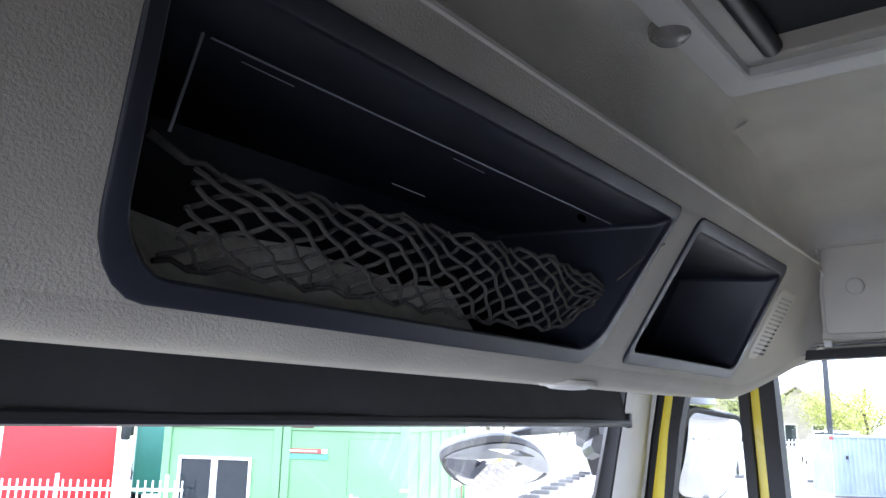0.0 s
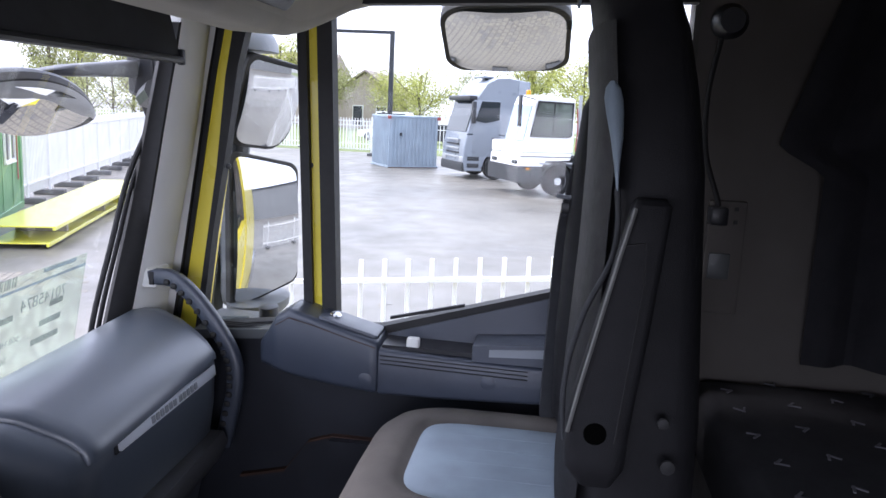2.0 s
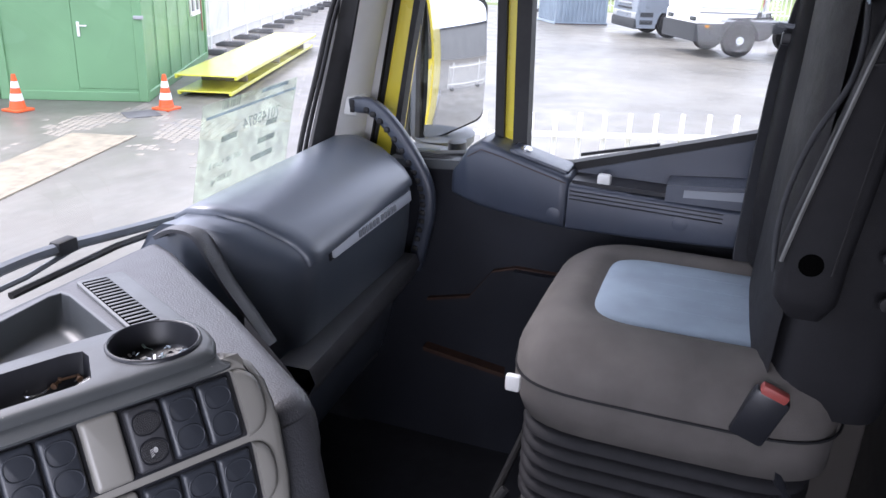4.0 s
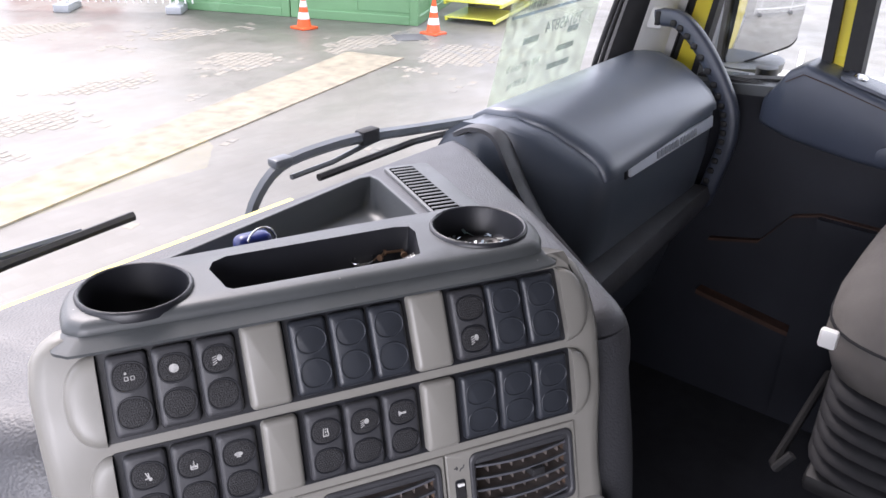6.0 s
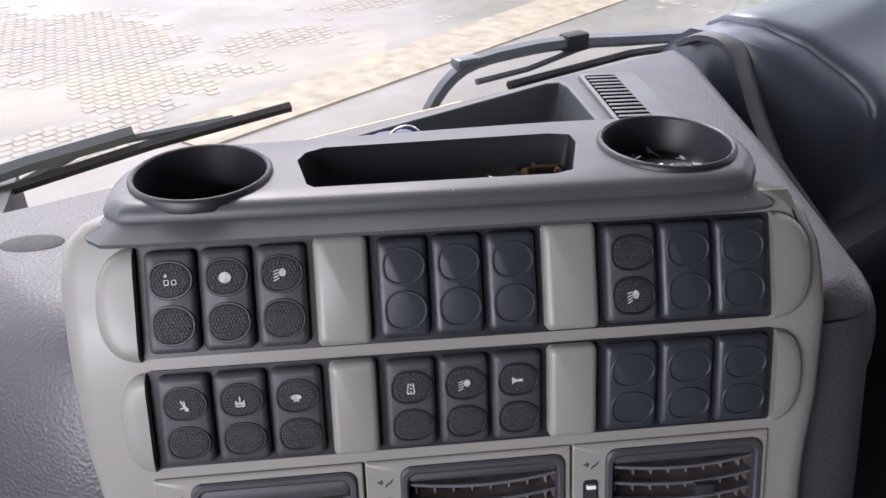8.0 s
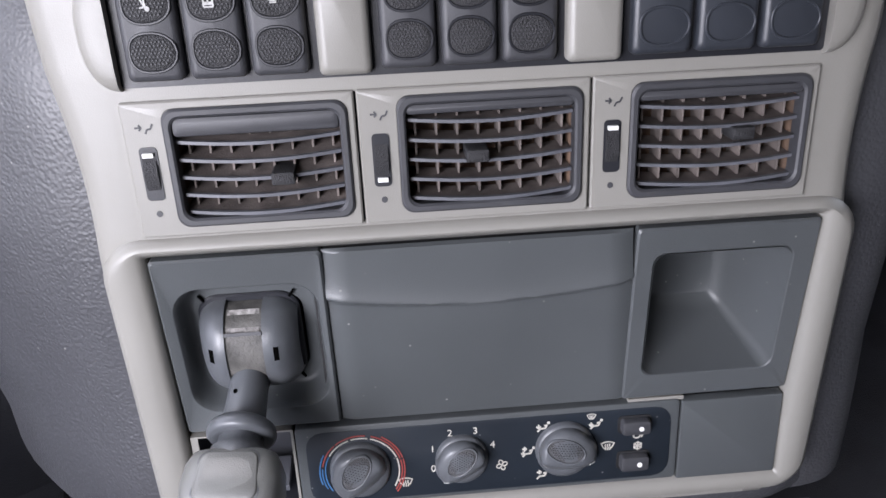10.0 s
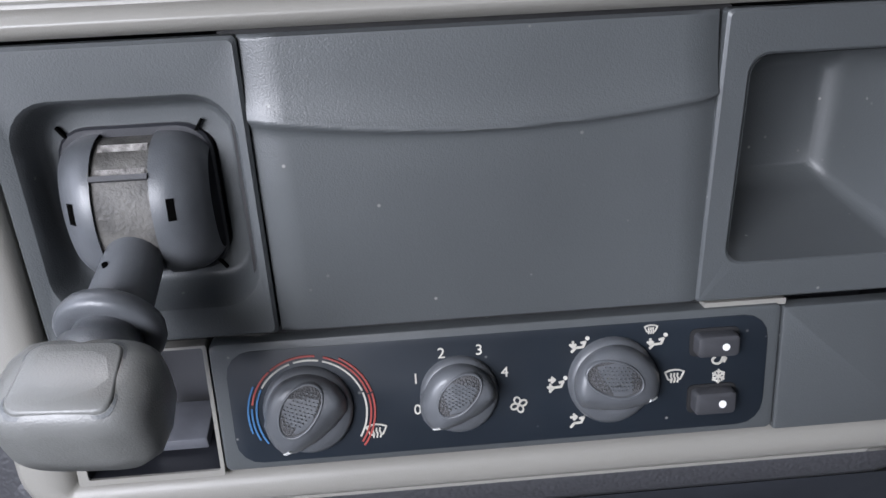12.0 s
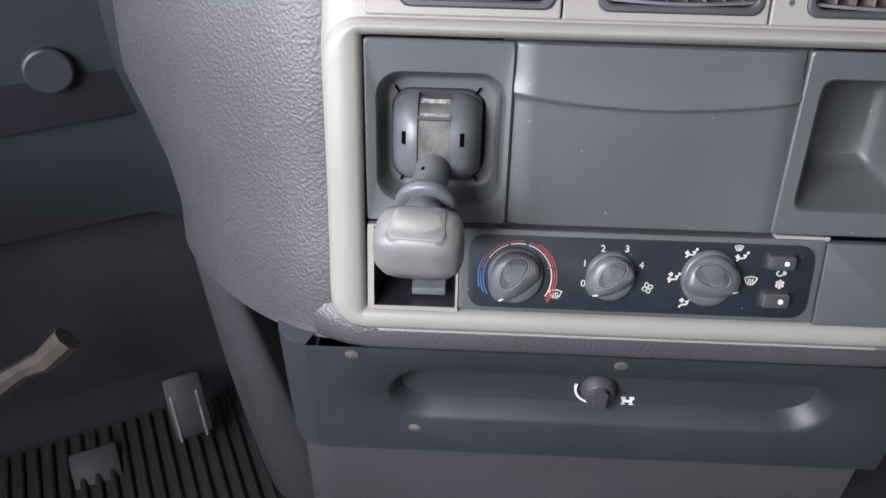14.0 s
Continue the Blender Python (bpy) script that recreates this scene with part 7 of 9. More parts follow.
part("bottom_cap", loft(bm_(), [[V(x, y, 2.20 - z) for x, y in ell(1.34, 0.79, rx, rx * 0.62, 20)] for z, rx in ((0.0, 0.115), (0.02, 0.112), (0.04, 0.085), (0.055, 0.03))]), M_HOUSE, mm, "", 60)
part("stem", tube(bm_(), [V(1.41, 0.86, 2.12), V(1.42, 0.88, 2.5), V(1.40, 0.86, 2.84)], 0.028, 10), M_DASH2, mm)
part("fairing", loft(bm_(), [[V(x, y + dy, z) for x, y in ((1.285, 0.875), (1.295, 0.868), (1.36, 0.875), (1.36, 0.93), (1.30, 0.95), (1.285, 0.94))] for z, dy in ((2.15, 0.020), (2.3, 0.012), (2.55, 0.0), (2.82, -0.025))]), M_DASH2, mm, "dark plastic mirror fairing", 50)
part("upper_arm", tube(bm_(), [V(1.40, 0.86, 2.83), V(1.25, 0.86, 2.88), V(1.10, 0.82, 2.90)], 0.022, 8), M_DASH2, mm)
part("lower_arm", tube(bm_(), [V(1.40, 0.86, 2.14), V(1.25, 0.85, 2.10), V(1.10, 0.84, 2.10)], 0.026, 8), M_DASH2, mm)
part("foot", box(bm_(), (1.16, 0.74, 2.185), (0.12, 0.20, 0.03), None, 0.01), M_HOUSE, mm, "grey mirror foot at the sill")
part("foot_cup", loft(bm_(), [[V(x, y, z) for x, y in ell(1.17, 0.70, r, r * 0.7, 16)] for z, r in ((2.195, 0.03), (2.225, 0.03), (2.228, 0.02))]), M_DARK, mm)
km_ = thing("kerb_mirror", "rounded kerb mirror over the side window", "mirror", (1.30, 0.2, 2.8))
mirror(km_, rr(-0.137, 0.137, -0.115, 0.115, (0.06, 0.06, 0.05, 0.05), 6), (1.30, 0.204, 2.848), (-0.50, -0.04, -0.865), (0.87, 0, -0.50), 0.014, 0.07, "curved kerb mirror glass")
part("arm", tube(bm_(), [V(1.30, 0.20, 2.93), V(1.20, 0.20, 2.96), V(1.12, 0.20, 2.96)], 0.025, 8), M_DARK, km_)
fm = thing("front_mirror", "oval front view mirror on a black arm", "mirror", (0.93, 1.1, 2.6))
FO = [(x, y * (1 - 0.30 * (x / 0.145) ** 2)) for x, y in ell(0, 0, 0.145, 0.074, 36, 2.0)]
mirror(fm, FO, (0.925, 1.10, 2.655), (-0.30, -0.62, -0.72), (0.15, 0.75, -0.65), 0.016, 0.05, "curved front mirror glass")
fn = V(-0.30, -0.62, -0.72).normalized()
fy = (V(-0.15, -0.75, 0.65) - fn * V(-0.15, -0.75, 0.65).dot(fn)).normalized()
fx = V(1, -0.48, 0)
fx = (fx - fn * fx.dot(fn) - fy * fx.dot(fy)).normalized()


def hood_at(u, v):
    """The shell over the glass: from the upper outline down to a sagging edge."""
    x = -0.149 + 0.298 * u
    k = max(0.0, 1 - (x / 0.149) ** 2)
    top, edge = 0.079 * math.sqrt(k) * (1 - 0.30 * (x / 0.149) ** 2), 0.022 * math.sqrt(k) - 0.016 * k
    y = top + (edge - top) * v
    return V(0.925, 1.10, 2.655) + fx * x + fy * y + fn * (0.008 + 0.012 * math.sqrt(k) * math.sin(math.pi * (0.08 + 0.84 * v)))


b = bm_()
sheet(b, hood_at, 28, 10)
part("hood", b, M_LGREYP, fm, "grey upper shell", 60)
b = bm_()
loft(b, [[V(x, y, z) for y, z in rr(1.10 - 0.02, 1.10 + 0.02, zc - hz, zc + hz, 0.006, 3)] for x, zc, hz in ((0.939, 2.720, 0.004), (1.048, 2.729, 0.012), (1.296, 2.747, 0.020), (1.442, 2.747, 0.020))])
part("arm", b, M_DARK, fm, "straight black mirror arm", 40)
part("post", loft(bm_(), [[V(x, y, z) for x, y in rr(x0, 1.472, 1.04, 1.11, 0.008, 3)] for z, x0 in ((2.777, 1.296), (2.690, 1.305), (2.678, 1.349), (2.611, 1.391))]), M_DARK, fm, "black mirror post", 40)
part("pillar_clamp", tube(bm_(), [V(1.30, 1.06, 2.68), V(1.16, 0.96, 2.70)], 0.025, 8), M_DARK, fm)

M_BUMPERW = mat("wiper_black", (0.10, 0.11, 0.125), 0.32, vary=0.1)
wip = thing("wiper", "black windscreen wiper parked on the glass", "wiper", (0.05, 1.0, 2.15), "wipers")
part("arm", tube(bm_(), curve([V(0.045, 0.985, 2.12), V(0.06, 0.985, 2.175), V(0.107, 0.985, 2.215), V(0.19, 0.985, 2.222), V(0.271, 0.985, 2.218), V(0.37, 0.985, 2.206), V(0.56, 0.985, 2.184)], 4), 0.0085, 6), M_BUMPERW, wip)
part("tension_bar", tube(bm_(), [V(0.125, 0.985, 2.195), V(0.20, 0.985, 2.197), V(0.28, 0.985, 2.208), V(0.33, 0.985, 2.211)], 0.004, 6), M_BUMPERW, wip)
part("clip", box(bm_(), (0.272, 0.985, 2.219), (0.036, 0.02, 0.022), None, 0.004), M_RUBBER, wip)
part("blade", tube(bm_(), [V(0.165, 0.975, 2.186), V(0.36, 0.972, 2.192), V(0.58, 0.972, 2.178)], 0.0055, 6), M_RUBBER, wip)
part("hinge", box(bm_(), (0.108, 0.985, 2.222), (0.03, 0.02, 0.012), None, 0.004), M_BUMPERW, wip)
wip2 = thing("wiper", "black windscreen wiper parked on the glass", "wiper", (-0.4, 1.0, 2.15), "wipers")
part("blade", tube(bm_(), [V(-0.60, 0.978, 2.172), V(-0.398, 0.976, 2.194), V(-0.25, 0.974, 2.210), V(-0.113, 0.971, 2.219)], 0.0055, 6), M_RUBBER, wip2)
part("arm", tube(bm_(), [V(-0.75, 0.985, 2.13), V(-0.48, 0.985, 2.195), V(-0.35, 0.982, 2.214), V(-0.262, 0.980, 2.222)], 0.008, 6), M_BUMPERW, wip2)
part("yoke", tube(bm_(), [V(-0.36, 0.977, 2.200), V(-0.30, 0.982, 2.217), V(-0.17, 0.977, 2.217)], 0.004, 6), M_BUMPERW, wip2)

# sheet of paper taped inside the windscreen, printed on its far side
M_PAPER = glass_mat("translucent_paper", (0.88, 0.92, 0.87), 0.01)
pn = M_PAPER.node_tree
ptc, pno, pra, pmx = [pn.nodes.new("ShaderNode" + k) for k in ("TexCoord", "TexNoise", "MapRange", "MixShader")]
pno.inputs["Scale"].default_value, pno.inputs["Detail"].default_value = 55, 4
pra.inputs[1].default_value, pra.inputs[2].default_value, pra.inputs[3].default_value, pra.inputs[4].default_value = 0.40, 0.62, 0.02, 0.13
pdf, pol = pn.nodes.new("ShaderNodeBsdfTranslucent"), pn.nodes["Material Output"]
pdf.inputs[0].default_value = (0.62, 0.70, 0.58, 1)
pn.links.new(ptc.outputs["Object"], pno.inputs["Vector"])
pn.links.new(pno.outputs[0], pra.inputs[0])
pn.links.new(pra.outputs[0], pmx.inputs[0])
pn.links.new(pol.inputs[0].links[0].from_socket, pmx.inputs[1])
pn.links.new(pdf.outputs[0], pmx.inputs[2])
pn.links.new(pmx.outputs[0], pol.inputs[0])
M_INKB = glass_mat("faded_ink_blue", (0.74, 0.80, 0.89), 0.0)
M_INKG = glass_mat("faded_ink_grey", (0.72, 0.75, 0.76), 0.0)
sign = thing("paper_notice", "faded paper notice stuck inside the windscreen, print showing through", "notice", (0.66, 0.91, 2.2))


def pap(x, z, h):
    return V(x, ws(x, z) - 0.006 - h, z)


PX0, PX1, PZ0, PZ1 = 0.505, 0.775, 2.135, 2.405
pp = part("sheet", loft(bm_(), [[pap(x, z, h) for x, z in ((PX0 - 0.005, PZ0), (PX1 + 0.012, PZ0), (PX1, PZ1), (PX0 - 0.012, PZ1 - 0.012))] for h in (0, 0.0006)]), M_PAPER, sign)
pp.visible_shadow = False


def print_bar(x0, x1, z0, z1, m_, name="print_bar", skew=0.0):
    part(name, loft(bm_(), [[pap(x, z + (x - PX0) * 0.055, h) for x, z in ((x0, z0), (x1, z0), (x1, z1), (x0, z1))] for h in (0.0008, 0.0011)]), m_, sign)


print_bar(PX0, PX1, 2.367, 2.372, M_INKB, "blue_rule")
for k in range(9):
    x = 0.545 + 0.0058 * k
    print_bar(x, x + 0.0024 + 0.001 * (k % 3), 2.376, 2.394, M_INKG, "bar_code_line")
print_bar(0.66, 0.745, 2.382, 2.389, M_INKB)
tp = Matrix.Translation(pap(0.672, 2.345, 0.0012)) @ pose(0, 0, 0, 90 + 12.4, -3.2, 0)
words("number", "70145874", 0.030, tp, M_INKG, sign, "printed stock number seen from behind", True)
words("line", "500 HP Euro 5", 0.016, Matrix.Translation(pap(0.575, 2.285, 0.0012)) @ pose(0, 0, 0, 102.4, -3.2, 0), M_INKG, sign, "", True)
words("line", "26.880 kg", 0.016, Matrix.Translation(pap(0.57, 2.255, 0.0012)) @ pose(0, 0, 0, 102.4, -3.2, 0), M_INKG, sign, "", True)
for x0, x1, z in ((0.69, 0.725, 2.315), (0.67, 0.725, 2.285), (0.655, 0.725, 2.255), (0.555, 0.60, 2.318), (0.64, 0.735, 2.195)):
    print_bar(x0, x1, z, z + 0.011, M_INKG)
solo("window_sticker", prism(bm_(), [(0.075, 2.845), (0.0, 2.848), (0.0, 2.865), (0.075, 2.862)], 1.0505, 1.0525), M_INKG, "grey maker's sticker on the side window", "sticker")
solo("window_sticker", prism(bm_(), [(0.76, 2.215), (0.70, 2.22), (0.70, 2.232), (0.76, 2.227)], 1.0505, 1.0525), M_INKG, "grey maker's sticker on the quarter window", "sticker")

# outer skin of the cab
b = bm_()
prism(b, [(-1.35, 0.9), (-0.17, 0.9), (-0.17, 3.15), (-1.35, 3.15)], 1.125, 1.15)
prism(b, [(-0.17, 0.9), (0.95, 0.9), (0.95, 2.16), (0.80, 2.18), (0.40, 2.19), (-0.17, 2.36)], 1.10, 1.14)
solo("cab_side", b, M_YELLOW, "yellow painted outer side of the cab", "cab body", kind="structure")
solo("fuel_tank", box(bm_(), (0.85, -3.2, 0.65), (0.5, 1.6, 1.3), None, 0.1, 3), M_CHROME, "truck fuel tank behind the cab", "fuel tank")
solo("chassis", box(bm_(), (0, -3.4, 0.65), (0.9, 4.2, 1.3), None, 0.02), M_RUBBER, "black truck chassis behind the cab", "chassis")

# ---- outside ----
M_CONCRETE = mat("pale_concrete", (0.235, 0.203, 0.145), 0.7, vary=0.28, scale=5.0, grain=0.8, gscale=40)
M_GREEN = mat("green_container_paint", (0.148, 0.305, 0.148), 0.45, vary=0.1, scale=1.0)
M_WHITE = mat("white_paint", (0.75, 0.75, 0.73), 0.5, vary=0.06, scale=2)
M_SAFE = mat("bright_yellow_paint", (0.74, 0.71, 0.07), 0.35, vary=0.1, scale=1.5, coat=0.8)
M_STEEL = mat("grey_blue_steel", (0.28, 0.34, 0.40), 0.5, vary=0.12, scale=1.5)
M_TRUCKG = mat("silver_grey_paint", (0.215, 0.24, 0.275), 0.3, vary=0.05, scale=1, coat=0.4)
M_DGLASS = mat("dark_window_glass", (0.018, 0.024, 0.028), 0.06, vary=0.1)
# Opaque cab glass: the view through and the sky's reflection are in the colours
M_CABWIN = mat("pale_cab_glass", (0.085, 0.10, 0.085), 0.08, vary=0.6, scale=2.5)
M_CABSCR = mat("sky_toned_cab_glass", (0.30, 0.40, 0.50), 0.08, vary=0.2, scale=1.5)
M_TYRE = mat("tyre_rubber", (0.014, 0.014, 0.015), 0.85, vary=0.2, scale=8, spec=0.2)
M_RIM = mat("pale_steel_rim", (0.52, 0.53, 0.54), 0.45, vary=0.1, scale=6)
M_CONE = mat("cone_orange", (0.75, 0.11, 0.02), 0.5, vary=0.06)
M_LEAF = mat("spring_leaves", (0.40, 0.41, 0.12), 0.9, vary=0.2, scale=0.4, island=0.25)
M_LEAFD = mat("olive_leaves", (0.30, 0.31, 0.13), 0.9, vary=0.2, scale=0.4, island=0.25)
M_BARK = mat("bark", (0.10, 0.08, 0.06), 0.9, vary=0.2, scale=3)
M_BRICKH = mat("house_brick", (0.40, 0.34, 0.30), 0.85, vary=0.15, scale=1.0)
M_ROOFT = mat("roof_tiles", (0.30, 0.25, 0.22), 0.8, vary=0.15, scale=1.0)
M_GRASS = mat("grass", (0.17, 0.21, 0.07), 0.95, vary=0.3, scale=0.3)
M_TBLUE = mat("blue_truck_paint", (0.002, 0.055, 0.42), 0.5, vary=0.05)
M_TGREEN = mat("dark_green_truck_paint", (0.008, 0.12, 0.085), 0.5, vary=0.05)
M_TRED = mat("red_truck_paint", (0.45, 0.008, 0.01), 0.5, vary=0.05)
M_TEAL = mat("teal_marking", (0.10, 0.45, 0.42), 0.5, vary=0.05)
M_LGREY = mat("light_grey_marking", (0.36, 0.37, 0.38), 0.5, vary=0.05)
M_DARKC = mat("dark_concrete", (0.10, 0.10, 0.10), 0.8, vary=0.25, scale=2)
M_BUMPER = mat("grey_bumper_plastic", (0.034, 0.037, 0.041), 0.6, vary=0.1, scale=3, spec=0.3)
M_AMBER = mat("amber_lens", (0.75, 0.28, 0.01), 0.25, vary=0.05)

# paved yard: brick courses in relief, wet patches in the gloss
M_GROUND = mat("wet_paved_yard", (0.160, 0.149, 0.128), 0.44, vary=0.28, scale=0.30, grain=0.4, gscale=60, rvary=0.28)
nt = M_GROUND.node_tree
pb = nt.nodes["Principled BSDF"]
tc = nt.nodes.new("ShaderNodeTexCoord")
bk = nt.nodes.new("ShaderNodeTexBrick")
bk.inputs["Scale"].default_value = 1.0
bk.inputs["Brick Width"].default_value, bk.inputs["Row Height"].default_value = 0.22, 0.11
bk.inputs["Mortar Size"].default_value = 0.006
bk.inputs["Color1"].default_value, bk.inputs["Color2"].default_value, bk.inputs["Mortar"].default_value = (1, 1, 1, 1), (0.85, 0.84, 0.83, 1), (0.86, 0.84, 0.80, 1)
nt.links.new(tc.outputs["Object"], bk.inputs["Vector"])
old = pb.inputs["Base Color"].links[0].from_socket
mx = nt.nodes.new("ShaderNodeMix")
mx.data_type, mx.blend_type = "RGBA", "MULTIPLY"
mx.inputs[0].default_value = 0.8
nt.links.new(old, mx.inputs[6])
nt.links.new(bk.outputs["Color"], mx.inputs[7])
nt.links.new(mx.outputs[2], pb.inputs["Base Color"])

solo("ground", prism(bm_(), [(-400, -400), (400, -400), (400, 400), (-400, 400)], -0.3, 0, "z"), M_GROUND, "wet grey paving of a truck yard", "ground", kind="structure")
solo("grass_strip", prism(bm_(), [(44.5, -60), (120, -60), (120, 120), (44.5, 120)], -0.1, 0.012, "z"), M_GRASS, "green grass verge beyond the yard fence", "grass", kind="structure")
strip = prism(bm_(), [(0.96, 6.63), (1.17, 6.13), (8.35, 8.06), (8.10, 8.85)], -0.1, 0.014, "z")
solo("concrete_strip", strip, M_CONCRETE, "pale worn concrete strip set in the yard", "pavement", kind="structure")
kerb = prism(bm_(), [(1.17, 6.12), (1.19, 6.05), (8.40, 7.97), (8.36, 8.05)], -0.1, 0.018, "z")
solo("kerb_edge", kerb, M_CONCRETE, "narrow pale concrete edging along the strip", "kerb", kind="structure")
solo("drain_cover", prism(bm_(), [(9.3, 8.9), (9.75, 8.6), (10.05, 9.0), (9.6, 9.3)], -0.05, 0.014, "z"), M_DARKC, "dark metal drain cover in the paving", "drain", kind="structure")

SIDE = V(0.897, 0.442, 0)
FRONT = V(-0.442, 0.897, 0)
C0 = V(10.6, 9.55, 0)


def axes(origin, u, v):
    return Matrix(((u[0], v[0], 0, origin[0]), (u[1], v[1], 0, origin[1]), (0, 0, 1, origin[2]), (0, 0, 0, 1)))


def green_container(origin, label):
    t = thing("site_container", label, "container", origin, "green site containers")
    m = axes(origin, SIDE, FRONT)
    part("body", box(bm_(), (3.03, 1.22, 1.32), (5.98, 2.36, 2.40), m), M_GREEN, t)
    b = bm_()
    for x in (0.08, 5.98):
        for y in (0.08, 2.36):
            box(b, (x, y, 1.295), (0.16, 0.16, 2.59), m, 0.01, 1)
    for z in (0.08, 2.51):
        for x in (0.08, 5.98):
            box(b, (x, 1.22, z), (0.16, 2.12, 0.16), m, 0.01, 1)
        for y in (0.08, 2.36):
            box(b, (3.03, y, z), (5.74, 0.16, 0.16), m, 0.01, 1)
    part("frame", b, M_GREEN, t, "green steel corner frame")
    for k in range(5):
        part("seam", box(bm_(), (1.0 + k, 0.022, 1.30), (0.03, 0.012, 2.26), m), M_GREEN, t)
    part("roof_edge", box(bm_(), (3.03, 1.22, 2.602), (6.06, 2.44, 0.02), m), M_LGREY, t, "pale weathered roof sheet")
    part("number_plate", box(bm_(), (-0.004, 2.05, 2.50), (0.008, 0.42, 0.05), m), M_ORANGE, t, "faded brown marking bar")
    return t, m


def sign(t, m, y0, y1, z0, z1):
    h = (z1 - z0)
    part("sign_red", box(bm_(), (0.016, (y0 + y1) / 2 + 0.06, z1 - h * 0.22), (0.012, (y1 - y0) - 0.12, h * 0.42), m), M_RED, t, "red sign bar")
    part("sign_white", box(bm_(), (0.016, y0 + 0.055, z1 - h * 0.22), (0.012, 0.10, h * 0.42), m), M_WHITEP, t, "white sign square")
    part("sign_teal", box(bm_(), (0.016, (y0 + y1) / 2, z0 + h * 0.24), (0.012, (y1 - y0), h * 0.40), m), M_TEAL, t, "teal sign bar")
    part("sign_text", box(bm_(), (0.008, (y0 + y1) / 2 + 0.08, z1 - h * 0.22), (0.004, (y1 - y0) * 0.7, h * 0.14), m), M_WHITEP, t, "white bar of unreadable lettering")


def office_window(t, m, y0, y1, z0, z1):
    b = bm_()
    ring(b, rr(y0, y1, z0, z1, 0.01), rr(y0 + 0.05, y1 - 0.05, z0 + 0.05, z1 - 0.05, 0.01), 0, 0.04, lambda a, c, h: m @ V(0.03 - h, a, c))
    w = part("window_frame", b, M_WHITE, t, "white plastic window frame")
    part("pane", box(bm_(), (0.028, (y0 + y1) / 2, (z0 + z1) / 2), (0.008, y1 - y0 - 0.09, z1 - z0 - 0.09), m), M_DGLASS, w)
    part("sill", box(bm_(), (0.0, (y0 + y1) / 2, z0 - 0.02), (0.06, y1 - y0, 0.03), m), M_WHITE, w)


ca, ma = green_container(C0, "green steel site container with a closed door")
sign(ca, ma, 1.55, 2.36, 1.91, 2.10)
b = bm_()
ring(b, rr(0.10, 1.20, 0.16, 2.36, 0.01), rr(0.15, 1.15, 0.20, 2.31, 0.01), 0, 0.012, lambda a, c, h: ma @ V(0.04 - h, a, c))
part("door_frame", b, M_GREEN, ca)
leaf = part("door", box(bm_(), (0.034, 0.65, 1.255), (0.014, 0.98, 2.09), ma, 0.004, 1), M_GREEN, ca, "green steel personnel door")
part("door_handle", box(box(bm_(), (0.015, 1.05, 1.20), (0.02, 0.045, 0.24), ma, 0.004), (-0.02, 0.98, 1.26), (0.02, 0.16, 0.025), ma, 0.004), M_WHITE, leaf, "pale lever handle on a long plate")
part("bracket", box(bm_(), (-0.02, 0.05, 1.42), (0.06, 0.16, 0.06), ma, 0.01), M_LGREY, ca, "grey clamp bracket")
b = bm_()
for y0 in (4.25, 4.78):
    fm = ma @ Matrix(((0, 1, 0, 0), (1, 0, 0, 0), (0, 0, 1, 0), (0, 0, 0, 1)))
    office_window(ca, fm, y0, y0 + 0.50, 1.15, 1.85)
part("side_sign", box(bm_(), (5.55, 0.012, 1.45), (0.08, 0.012, 1.5), ma), M_RED, ca, "narrow red and white sign bar")
cb, mb = green_container(C0 + FRONT * 2.46, "green steel site office container with two windows")
sign(cb, mb, 0.38, 1.19, 0.73, 0.95)
office_window(cb, mb, 1.34, 2.08, 1.00, 1.90)
office_window(cb, mb, 0.58, 1.32, 1.00, 1.90)
# yellow ramp plates
pm = axes((11.75, 8.55, 0), (0.947, 0.32), (-0.32, 0.947))
for z, dx, wd in ((0.0, 0.0, 1.0), (0.27, 0.12, 1.15)):
    p = thing("ramp_plate", "long bright yellow ramp plate stacked on the yard", "plate", tuple(pm @ V(4, 0.5, 0)), "yellow ramp plates")
    part("deck", box(bm_(), (4.0 + dx, 0.55, z + 0.10), (8.2, wd, 0.025), pm, 0.004, 1), M_SAFE, p)
    for k in range(2):
        part("edge_rail", box(bm_(), (4.0 + dx, 0.55 + (k - 0.5) * (wd - 0.06), z + 0.065), (8.2, 0.05, 0.05), pm, 0.006, 1), M_SAFE, p)
for k in range(3):
    solo("timber_spacer", box(bm_(), (1.2 + 2.9 * k, 0.55, 0.2125), (0.10, 0.9, 0.195), pm, 0.008, 1), M_CONCRETE, "pale timber spacer between yellow plates", "timber", "timber spacers")


